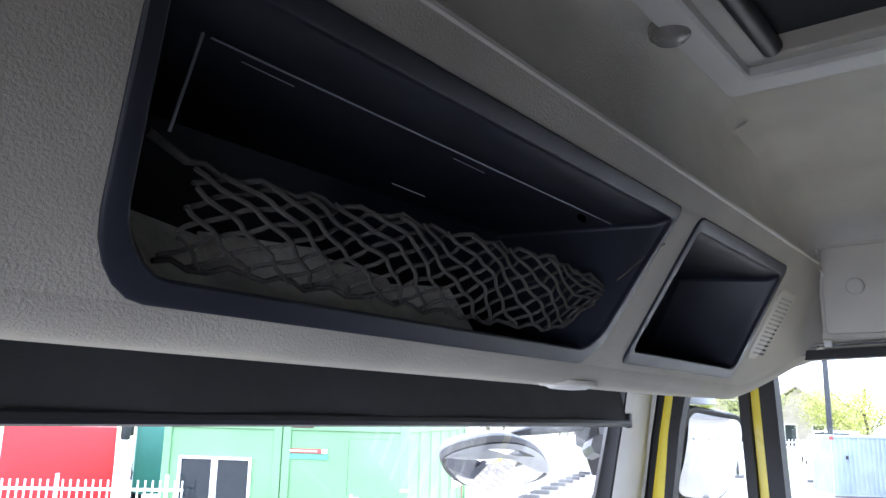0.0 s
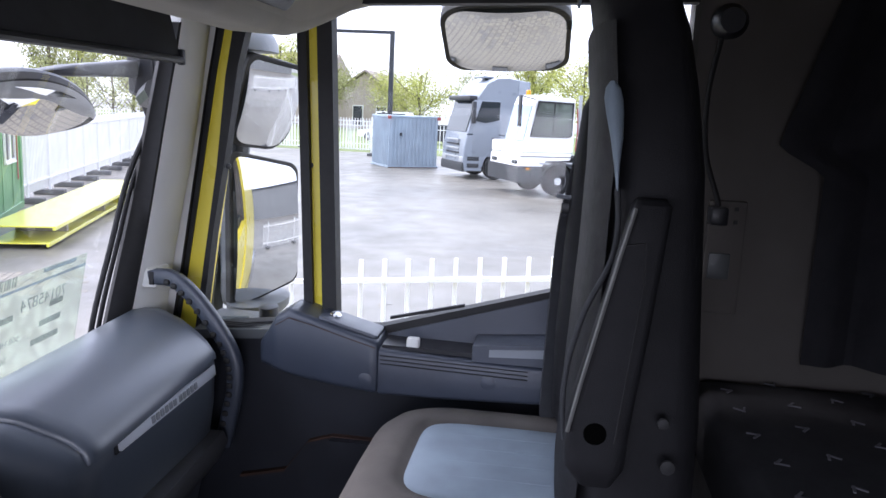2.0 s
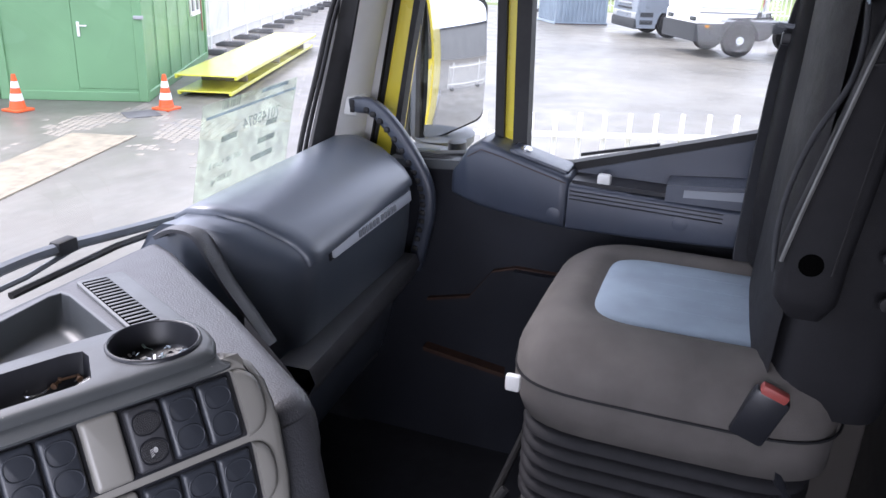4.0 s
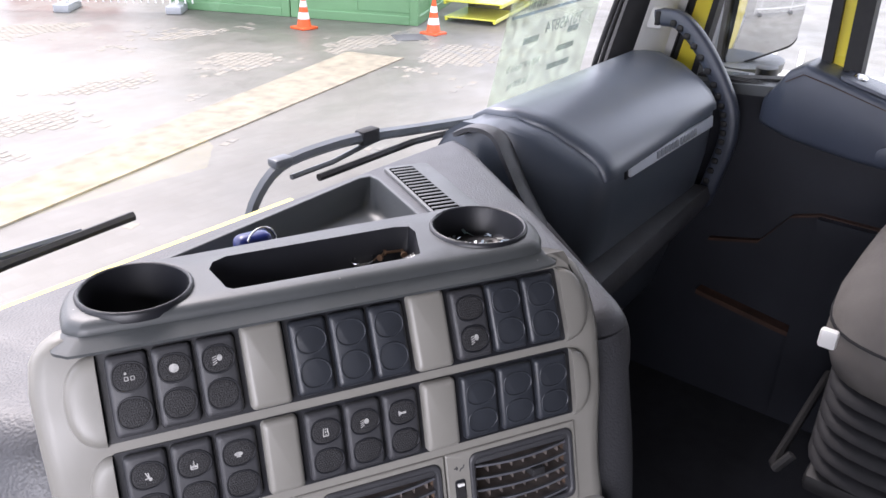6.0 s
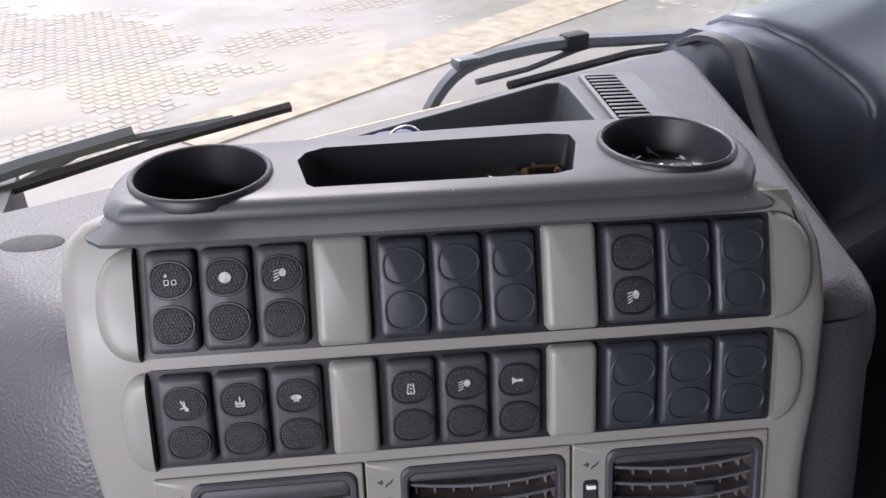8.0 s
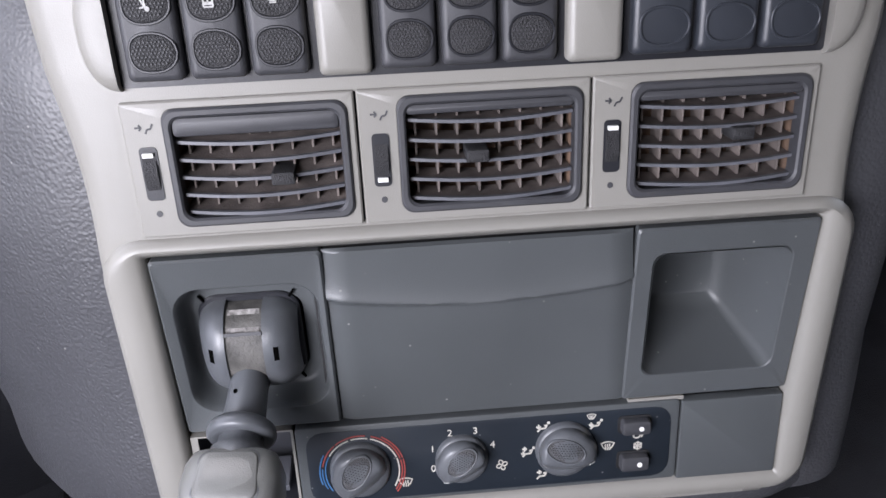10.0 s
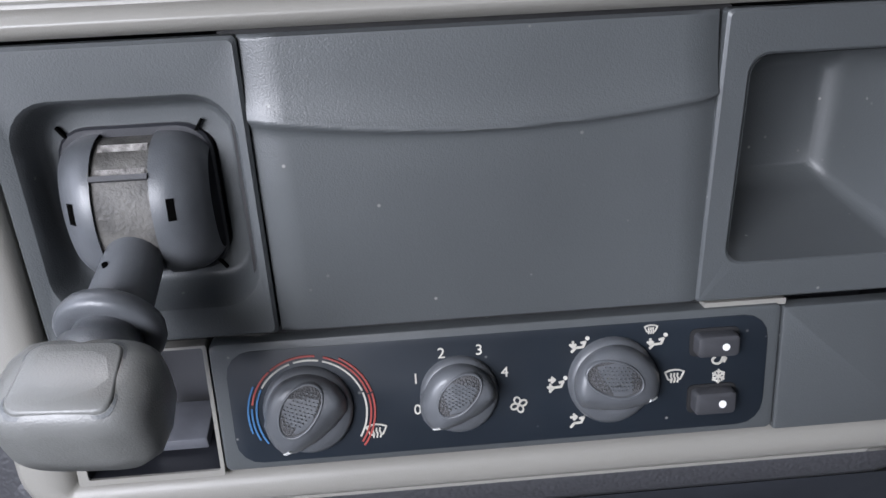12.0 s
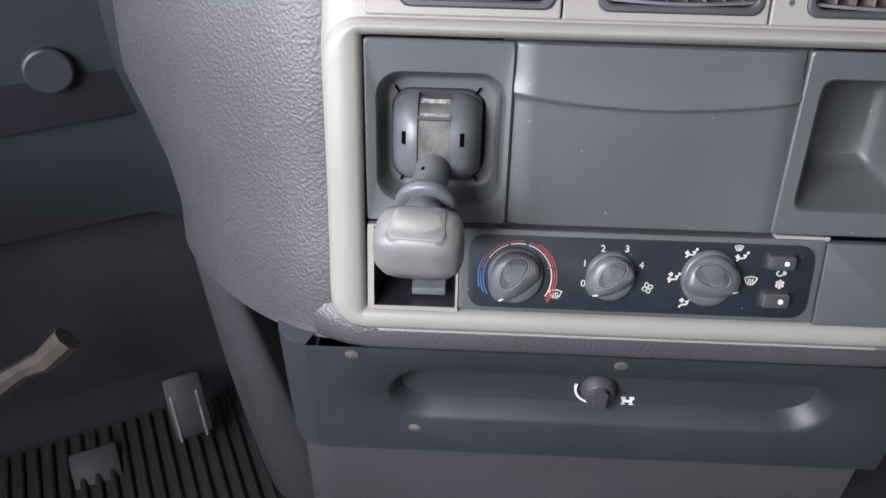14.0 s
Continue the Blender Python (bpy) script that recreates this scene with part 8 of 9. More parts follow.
def picket_run(label, p0, p1, n, z0, z1, rails, feet=0, w=0.028, zend=None, footm=None, pw=0.06):
    """White pickets on rails between two ground points."""
    f = thing("picket_fence", label, "fence", (p0[0], p0[1], 0))
    a, c = V(*p0, 0), V(*p1, 0)
    u = (c - a).normalized()
    m = axes(a, u, (-u.y, u.x))
    ln = (c - a).length
    zend = z1 if zend is None else zend
    rh = 0.013 if pw < 0.05 else 0.025
    for i in range(n):
        x = ln * i / (n - 1)
        zt = z1 + (zend - z1) * i / (n - 1)
        part("picket", box(bm_(), (x, 0, (z0 + zt) / 2), (w, w, zt - z0), m, 0.004, 1), M_WHITE, f)
    for r in rails:
        part("rail", prism(bm_(), [(-0.02, r - rh), (ln + 0.02, r - rh + zend - z1), (ln + 0.02, r + rh + zend - z1), (-0.02, r + rh)], -0.02 - w, -w / 2, "y"), M_WHITE, f).data.transform(m)
    for k in range(feet):
        x = ln * (k + 0.15) / feet
        part("post", box(bm_(), (x, -0.055, (z1 + 0.1 * (pw > 0.05)) / 2), (pw, pw, z1 + 0.1 * (pw > 0.05)), m, 0.006, 1), M_WHITE, f)
        part("foot", box(bm_(), (x, -0.05, 0.07), (0.28, 0.75, 0.14), m, 0.02, 2), footm or M_DARKC, f, "concrete fence foot")
    return f


picket_run("white steel picket fence beside the truck", (4.0, 1.62), (4.16, -2.38), 29, 0.10, 1.74, (0.40, 1.615), 4, 0.026, 2.06, None, 0.026)
picket_run("white picket fence on concrete feet before the containers", (8.5, 13.3), (3.0, 19.0), 60, 0.15, 1.45, (0.35, 1.28), 4, footm=M_LGREY)
picket_run("dense white picket fence on dark concrete feet", (16.3, 12.5), (38.0, 20.4), 190, 0.20, 1.95, (0.45, 1.75), 12, 0.04)
picket_run("white steel picket gate of the yard", (41.5, 9.6), (41.5, 16.5), 44, 0.30, 2.0, (0.35, 1.85), 2, 0.04)
picket_run("far white picket fence along the road", (44.0, 9.0), (44.0, -22.0), 150, 0.15, 1.75, (0.4, 1.5), 4, 0.04)
picket_run("far white picket fence beyond the gate", (46.0, 38.0), (46.0, 9.4), 140, 0.15, 1.75, (0.4, 1.5), 4, 0.04)
picket_run("white picket fence behind the truck", (1.5, -9.6), (17.0, -12.6), 105, 0.10, 1.55, (0.35, 1.4), 5)
for y in (9.45, 9.05):
    solo("gate_post", box(bm_(), (41.4, y, 1.2), (0.16, 0.16, 2.4), None, 0.01, 1), M_DARK if y > 9.2 else M_WHITE, "tall square steel gate post", "post", "gate posts")
solo("gate_post", box(bm_(), (41.4, 13.6, 0.95), (0.12, 0.12, 1.9), None, 0.01, 1), M_DARK, "dark short steel gate post", "post", "gate posts")


def cone(x, y):
    t = thing("traffic_cone", "orange traffic cone with white bands on the paving", "cone", (x, y, 0), "traffic cones")
    part("base", box(bm_(), (x, y, 0.02), (0.34, 0.34, 0.04), None, 0.01), M_CONE, t)
    rad = lambda z: 0.125 - 0.095 * (z - 0.04) / 0.54

    def band(name, z0, z1, o, m, label=""):
        b = bm_()
        loft(b, [[V(x + rad(z) * math.cos(a * math.tau / 20) * o, y + rad(z) * math.sin(a * math.tau / 20) * o, z) for a in range(20)] for z in (z0, z1)])
        part(name, b, m, t, label)
    band("cone", 0.03, 0.58, 1.0, M_CONE)
    band("band", 0.17, 0.28, 1.02, M_WHITEP, "white reflective band")
    band("band", 0.37, 0.47, 1.03, M_WHITEP, "white reflective band")


cone(10.24, 8.9)
cone(8.93, 10.73)

# ---- trucks in the yard ----
HEAD = (-0.47, 0.883)
AWAY = (0.883, 0.47)


def wheel(parent, m, f, w, r=0.5, side=-1):
    b = bm_()
    loft(b, [[m @ V(f + q * math.cos(a * math.tau / 24), w + side * h, r + q * math.sin(a * math.tau / 24)) for a in range(24)] for h, q in ((-0.28, r * 0.9), (-0.26, r), (-0.02, r), (0.0, r * 0.93), (0.01, r * 0.62))])
    t = part("wheel", b, M_TYRE, parent, "black tyre")
    b = bm_()
    loft(b, [[m @ V(f + q * math.cos(a * math.tau / 20), w + side * h, r + q * math.sin(a * math.tau / 20)) for a in range(20)] for h, q in ((-0.05, r * 0.62), (0.014, r * 0.60), (-0.04, r * 0.45), (-0.06, r * 0.30), (0.03, r * 0.24), (0.035, r * 0.05))])
    part("rim", b, M_RIM, t, "pale steel rim")
    for k in range(8):
        a = (k + 0.5) * math.tau / 8
        part("hand_hole", box(bm_(), (f + 0.50 * r * math.cos(a), w + side * -0.012, r + 0.50 * r * math.sin(a)), (0.045, 0.02, 0.045), m), M_RUBBER, t)
    for k in range(10):
        a = k * math.tau / 10
        part("wheel_nut", box(bm_(), (f + 0.38 * r * math.cos(a), w + side * -0.03, r + 0.38 * r * math.sin(a)), (0.03, 0.05, 0.03), m), M_BUMPER, t)


def cab_shell(b, m, prof, w0, w1, taper=0.06):
    """Side profile swept across the cab, with rounded shoulders."""
    c = V(sum(p[0] for p in prof) / len(prof), 0, sum(p[1] for p in prof) / len(prof))
    rings = []
    for w, k in ((w0, 0.0), (w0 + taper * 0.4, 0.7), (w0 + taper, 1.0), (w1 - taper, 1.0), (w1 - taper * 0.4, 0.7), (w1, 0.0)):
        q = 1 - 0.035 * (1 - k)
        rings.append([m @ V(c.x + (f - c.x) * q, w, c.z + (z - c.z) * q) for f, z in prof])
    return loft(b, rings)


def pane_on(name, poly, w, m, parent, material, label="", d=0.012):
    o = prism(bm_(), poly, w - d, w + 0.02, "y")
    p = part(name, o, material, parent, label)
    p.data.transform(m)
    return p


O = (30.9, 2.45, 0)
m = axes(O, HEAD, AWAY)
tg = thing("silver_truck", "silver grey high roof truck parked in the yard", "truck", O)
low = [(1.38, 0.32), (1.42, 0.60), (1.40, 1.25), (1.30, 1.75), (-1.15, 1.75), (-1.15, 1.05), (-0.62, 1.05), (-0.45, 0.98), (0.45, 0.98), (0.62, 0.80), (0.64, 0.32)]
part("cab_body", cab_shell(bm_(), m, low, 0, 2.48), M_TRUCKG, tg)
up = [(1.31, 1.75), (1.06, 2.62), (0.90, 3.22), (0.55, 3.75), (0.1, 3.98), (-0.4, 4.02), (-1.15, 3.92), (-1.15, 1.75)]
part("cab_upper", cab_shell(bm_(), m, up, 0.02, 2.46, 0.12), M_TRUCKG, tg)
part("windscreen", prism(bm_(), [(1.295, 1.86), (1.045, 2.74), (0.93, 3.10), (0.98, 3.10), (1.075, 2.76), (1.32, 1.86)], 0.14, 2.34, "y"), M_DGLASS, tg, "dark sloped windscreen").data.transform(m)
part("sun_visor", box(bm_(), (1.08, 1.24, 3.17), (0.34, 2.4, 0.20), m, 0.05), M_DARK, tg, "dark sun visor")
dd = part("door", box(bm_(), (0.50, 0.012, 2.0), (1.14, 0.03, 2.2), m, 0.02), M_TRUCKG, tg)
pane_on("door_window", [(0.90, 2.28), (0.98, 2.30), (0.74, 3.06), (-0.04, 3.06), (-0.04, 2.36), (0.55, 2.22)], -0.012, m, dd, M_DGLASS, "dark side window")
part("door_handle", box(bm_(), (0.08, -0.006, 1.60), (0.30, 0.02, 0.13), m, 0.01), M_DARK, dd)
for z in (0.55, 0.82):
    part("step", box(bm_(), (1.0, -0.004, z), (0.5, 0.03, 0.16), m, 0.01), M_BUMPER, tg)
part("bumper", box(bm_(), (1.36, 1.24, 0.48), (0.22, 2.46, 0.36), m, 0.05), M_BUMPER, tg, "dark lower bumper")
for k in range(5):
    part("grille_bar", box(bm_(), (1.42, 1.24, 0.85 + 0.17 * k), (0.06, 1.5 - 0.06 * k, 0.07), m, 0.01), M_DARK if k % 2 else M_LGREY, tg)
for w in (0.25, 2.22):
    part("headlight", box(bm_(), (1.40, w, 0.78), (0.08, 0.42, 0.22), m, 0.03), M_LGREY, tg, "pale headlight")
part("mirror", box(bm_(), (1.15, -0.22, 2.62), (0.16, 0.22, 0.86), m, 0.05), M_DARK, tg, "dark door mirror housing")
part("wheel_arch", loft(bm_(), [[m @ V(q * math.cos(a * math.pi / 12), w, 0.5 + q * math.sin(a * math.pi / 12)) for a in range(13)] for w, q in ((-0.03, 0.60), (-0.03, 0.68), (0.2, 0.68), (0.2, 0.60))], False, False), M_TRUCKG, tg)
part("roof_light", box(bm_(), (0.2, 1.24, 4.03), (0.5, 1.0, 0.08), m, 0.03), M_TRUCKG, tg)
part("side_deflector", box(bm_(), (-1.05, 0.02, 2.6), (0.5, 0.05, 2.6), m, 0.02), M_TRUCKG, tg)
part("chassis", box(bm_(), (-2.6, 1.24, 0.85), (3.6, 0.9, 0.30), m, 0.02), M_DARK, tg)
part("tank", box(bm_(), (-1.4, 0.35, 0.72), (1.0, 0.6, 0.6), m, 0.1), M_LGREY, tg)
for f in (0.0, -3.7):
    for w, s in ((0.02, -1), (2.46, 1)):
        wheel(tg, m, f, w, 0.5, s)

O = (25.8, -0.02, 0)
m = axes(O, HEAD, AWAY)
tw = thing("terminal_tractor", "white terminal tractor with a grey bumper", "truck", O)
part("lower_body", cab_shell(bm_(), m, [(1.46, 0.98), (1.44, 1.28), (1.34, 1.42), (-0.45, 1.42), (-0.45, 1.28), (-0.40, 1.20), (0.50, 1.16), (0.62, 0.98)], 0, 2.4), M_WHITE, tw)
part("bumper", cab_shell(bm_(), m, [(1.52, 0.45), (1.52, 0.98), (0.62, 0.98), (0.60, 0.72), (0.75, 0.42)], -0.02, 2.42), M_BUMPER, tw, "grey plastic front bumper")
part("cab", cab_shell(bm_(), m, [(1.38, 1.42), (1.28, 1.75), (1.02, 2.95), (0.92, 3.22), (0.75, 3.29), (-0.50, 3.20), (-0.52, 1.42)], 0.04, 1.62, 0.08), M_WHITE, tw)
pane_on("side_window", [(1.08, 1.98), (0.86, 3.06), (-0.38, 3.04), (-0.38, 2.06), (-0.28, 1.98)], 0.03, m, tw, M_CABWIN, "large pale side window")
b = bm_()
ring(b, [(1.12, 1.94), (0.89, 3.10), (-0.42, 3.08), (-0.42, 2.02), (-0.30, 1.94)], [(1.05, 2.0), (0.84, 3.04), (-0.36, 3.02), (-0.36, 2.08), (-0.27, 2.0)], 0, 0.02, lambda a, c, h: m @ V(a, 0.022 - h, c))
part("window_seal", b, M_RUBBER, tw)
pane_on("window_post", [(0.28, 2.0), (0.32, 2.0), (0.30, 3.03), (0.26, 3.03)], 0.016, m, tw, M_RUBBER)
part("windscreen", prism(bm_(), [(1.28, 1.80), (1.03, 2.95), (1.055, 2.95), (1.31, 1.80)], 0.14, 1.52, "y"), M_CABSCR, tw, "sloped windscreen with a sky reflection in its colour").data.transform(m)
part("hood", box(bm_(), (1.0, 2.0, 1.55), (0.9, 0.7, 0.4), m, 0.06), M_WHITE, tw)
for w in (0.35, 2.0):
    part("headlight", box(bm_(), (1.45, w, 1.10), (0.06, 0.42, 0.13), m, 0.02), M_DGLASS, tw, "dark headlight")
part("side_lamp", box(bm_(), (1.15, -0.03, 0.90), (0.12, 0.03, 0.06), m, 0.005), M_AMBER, tw, "amber side lamp")
part("vent_slot", box(bm_(), (1.0, -0.03, 0.72), (0.12, 0.02, 0.14), m, 0.005), M_DARK, tw)
part("lettering", box(bm_(), (0.45, -0.008, 1.08), (0.55, 0.016, 0.06), m), M_LGREY, tw, "grey bar of unreadable lettering")
part("stripe", box(bm_(), (0.5, -0.006, 1.30), (1.9, 0.012, 0.03), m), M_BUMPER, tw)
part("beacon", loft(bm_(), [[m @ V(0.7 + q * math.cos(a * math.tau / 12), 1.2 + q * math.sin(a * math.tau / 12), z) for a in range(12)] for z, q in ((3.24, 0.08), (3.42, 0.08), (3.46, 0.05))]), M_AMBER, tw, "amber warning beacon")
part("exhaust", tube(bm_(), [m @ V(-0.78, 0.25, z) for z in (1.2, 3.35)], 0.06), M_LGREY, tw, "pale upright exhaust pipe")
part("air_line", tube(bm_(), [m @ V(-0.62, 0.1, 1.5), m @ V(-0.64, 0.05, 2.2), m @ V(-0.60, 0.1, 2.9)], 0.02), M_RED, tw, "red coiled air line")
part("rear_rail", tube(bm_(), [m @ V(-0.6, 0.02, 1.35), m @ V(-1.3, 0.02, 1.4), m @ V(-1.3, 0.02, 2.0), m @ V(-0.62, 0.02, 1.95)], 0.02), M_WHITE, tw)
part("mirror_frame", tube(bm_(), [m @ V(1.35, 0.1, 1.45), m @ V(1.75, -0.1, 1.5), m @ V(1.70, -0.12, 2.2), m @ V(1.4, 0.05, 2.25)], 0.025), M_WHITE, tw, "white tubular mirror guard")
part("mirror", box(bm_(), (1.6, -0.14, 2.75), (0.08, 0.2, 1.0), m, 0.03), M_DARK, tw, "dark tall mirror")
part("mirror_arm", tube(bm_(), [m @ V(0.95, 0.15, 3.14), m @ V(1.6, -0.12, 3.24)], 0.02), M_DARK, tw)
part("wheel_arch", loft(bm_(), [[m @ V(q * math.cos(a * math.pi / 10), w, 0.5 + q * math.sin(a * math.pi / 10)) for a in range(11)] for w, q in ((-0.02, 0.60), (-0.02, 0.66), (0.3, 0.66), (0.3, 0.60))], False, False), M_BUMPER, tw)
part("chassis", box(bm_(), (-1.7, 1.2, 0.85), (3.2, 0.9, 0.35), m, 0.02), M_DARK, tw)
for f in (0.0, -2.9):
    for w, s in ((0.02, -1), (2.36, 1)):
        wheel(tw, m, f, w, 0.5, s)

# small corrugated store between the gate and the trucks
m = axes((33.9, 7.5, 0), (0.545, -0.838), (0.838, 0.545))
ts = thing("storage_container", "grey blue corrugated steel storage container", "container", (33.9, 7.5, 0))
part("body", box(bm_(), (1.2, 1.1, 1.17), (2.36, 2.16, 2.2), m), M_STEEL, ts)
for k in range(13):
    part("rib", box(bm_(), (0.14 + 0.177 * k, -0.0, 1.17), (0.075, 0.06, 2.1), m, 0.015, 1), M_STEEL, ts)
for k in range(10):
    part("rib", box(bm_(), (-0.0, 0.2 + 0.2 * k, 1.17), (0.06, 0.09, 2.1), m, 0.015, 1), M_STEEL, ts)
for z in (0.05, 2.28):
    part("rail", box(bm_(), (1.2, 1.1, z), (2.46, 2.26, 0.09), m, 0.01, 1), M_STEEL, ts)
for x in (0.0, 2.4):
    part("corner_mark", box(bm_(), (x, -0.04, 2.24), (0.16, 0.03, 0.14), m), M_RED, ts, "red and white corner mark")
part("padlock", box(bm_(), (0.55, -0.05, 1.5), (0.10, 0.05, 0.14), m, 0.01), M_DARK, ts)
part("skid", box(bm_(), (1.2, 0.0, 0.02), (2.4, 0.1, 0.04), m), M_ORANGE, ts, "rusty brown skid")

# lamp post with a long arm
lp = thing("lamp_post", "dark square lamp post with a long arm", "lamp post", (40.0, 8.8, 0))
part("post", box(bm_(), (40.0, 8.8, 3.25), (0.22, 0.22, 6.5), None, 0.01), M_BUMPER, lp)
part("arm", box(bm_(), (40.0, 10.6, 6.42), (0.16, 3.4, 0.16), None, 0.01), M_BUMPER, lp)
part("lamp_head", box(bm_(), (40.0, 12.3, 6.36), (0.3, 0.7, 0.12), None, 0.02), M_BUMPER, lp)

# house beyond the road
ho = thing("house", "brown brick house with a low tiled roof", "house", (90, 23, 0))
part("wall", prism(bm_(), [(18.0, 0), (18.0, 3.2), (22.6, 6.4), (27.2, 3.2), (27.2, 0)], 90, 100, "x"), M_BRICKH, ho)
for k, (a, c) in enumerate((((17.4, 2.95), (22.6, 6.55)), ((27.8, 2.95), (22.6, 6.55)))):
    part("roof", prism(bm_(), [a, c, (c[0], c[1] + 0.25), (a[0], a[1] + 0.25)], 89.5, 100.5, "x"), M_ROOFT, ho, "dark tiled roof slope")
for y in (20.6, 23.4):
    w = part("window", box(bm_(), (89.97, y, 1.5), (0.1, 1.3, 2.4), None, 0.02), M_WHITE, ho)
    part("pane", box(bm_(), (89.93, y, 1.5), (0.1, 1.1, 2.2)), M_DGLASS, w)
h2 = thing("house", "long brown brick building among trees", "house", (96, 42, 0))
part("wall", box(bm_(), (100, 40, 3.2), (10, 22, 6.4)), M_BRICKH, h2)
part("roof", prism(bm_(), [(94, 6.3), (106, 6.3), (100, 9)], 28.5, 51.5, "y"), M_ROOFT, h2)
for k in range(6):
    for z in (1.6, 4.6):
        w = part("window", box(bm_(), (94.96, 31 + 3.5 * k, z), (0.1, 1.5, 1.5)), M_WHITE, h2)
        part("pane", box(bm_(), (94.92, 31 + 3.5 * k, z), (0.1, 1.3, 1.3)), M_DGLASS, w)


def tree(x, y, h, r, seed, leafm, dens=900, label="tall tree with fresh yellow green spring leaves"):
    rnd = random.Random(seed)
    t = thing("tree", label, "tree", (x, y, 0), "yard trees")
    b = bm_()
    tube(b, [V(x + rnd.uniform(-0.1, 0.1), y, 0), V(x, y, h * 0.3), V(x + rnd.uniform(-0.3, 0.3), y + rnd.uniform(-0.3, 0.3), h * 0.62), V(x, y, h * 0.9)], 0.03 * h * 0.6, 7)
    tips = []
    for k in range(11):
        a = k * 2.4 + rnd.random()
        z0 = h * rnd.uniform(0.25, 0.6)
        e = V(x + math.cos(a) * r * rnd.uniform(0.5, 0.95), y + math.sin(a) * r * rnd.uniform(0.5, 0.95), min(h * 0.97, z0 + h * rnd.uniform(0.12, 0.42)))
        mid = (V(x, y, z0) + e) / 2 + V(0, 0, -0.04 * h)
        tube(b, [V(x, y, z0), mid, e], 0.006 * h, 5)
        tips += [e, mid, (e + mid) / 2]
    tips += [V(x, y, h * q) for q in (0.6, 0.75, 0.9)]
    part("trunk", b, M_BARK, t)
    vs, fs = [], []
    for i in range(dens):
        c = rnd.choice(tips)
        p = c + V(rnd.gauss(0, 1), rnd.gauss(0, 1), rnd.gauss(0, 0.8)) * r * 0.2
        s = rnd.uniform(0.06, 0.13) * (h / 9) ** 0.5
        u = V(rnd.gauss(0, 1), rnd.gauss(0, 1), rnd.gauss(0, 1)).normalized()
        w = u.cross(V(rnd.gauss(0, 1), rnd.gauss(0, 1), rnd.gauss(0, 1))).normalized()
        n0 = len(vs)
        for q in (u * s, w * s * 0.7, u * -s, w * -s * 0.7):
            vs.append(p + q)
        fs.append((n0, n0 + 1, n0 + 2, n0 + 3))
    me = bpy.data.meshes.new("crown")
    me.from_pydata([tuple(v - V(x, y, 0)) for v in vs], [], fs)
    me.materials.append(leafm)
    ob = new("crown", me)
    ob.parent = t
    ob.matrix_parent_inverse = t.matrix_world.inverted()
    ob.matrix_world = Matrix.Translation((x, y, 0))
    return t


rnd = random.Random(5)
for k in range(15):
    tree(78 + rnd.uniform(-6, 14), -22 + 5.2 * k + rnd.uniform(-1.5, 1.5), rnd.uniform(7.0, 10.0) if k not in (7, 8) else 6.5, rnd.uniform(2.6, 4.0), 100 + k, M_LEAF if k % 3 else M_LEAFD, 7000)
for k in range(9):
    tree(62 + rnd.uniform(-4, 6), 30 + 6.5 * k, rnd.uniform(6.5, 10), rnd.uniform(2.4, 3.4), 200 + k, M_LEAFD, 4500, "olive green tree behind the white fence")
for k in range(5):
    tree(46 + 3.5 * k, 26 + 4.0 * k, 4.2, 2.0, 300 + k, M_LEAFD, 900, "low dense hedge bush behind the fence")


def far_car(x, y, paint, tall, label):
    t = thing("parked_car", label, "car", (x, y, 0), "far parked cars")
    part("body", prism(bm_(), [(y - 2.1, 0.3), (y + 2.1, 0.3), (y + 2.15, 0.8), (y + 1.2, 0.95), (y + 0.7, tall), (y - 1.9, tall), (y - 2.15, 0.9)], x, x + 1.8, "x"), paint, t)
    part("side_window", prism(bm_(), [(y - 1.6, 1.0), (y + 1.0, 1.0), (y + 0.62, tall - 0.12), (y - 1.6, tall - 0.12)], x - 0.01, x + 0.05, "x"), M_DGLASS, t)
    for dy in (-1.3, 1.3):
        wheel(t, axes((x, y, 0), (0, 1), (1, 0)), dy, 0.0, 0.33)


far_car(58, 9.6, M_DARK, 1.5, "dark parked car beyond the fence")
far_car(60, 13.5, M_WHITE, 2.3, "white parked van beyond the fence")
far_car(63, 5.5, M_WHITE, 2.3, "white parked van behind the fence")


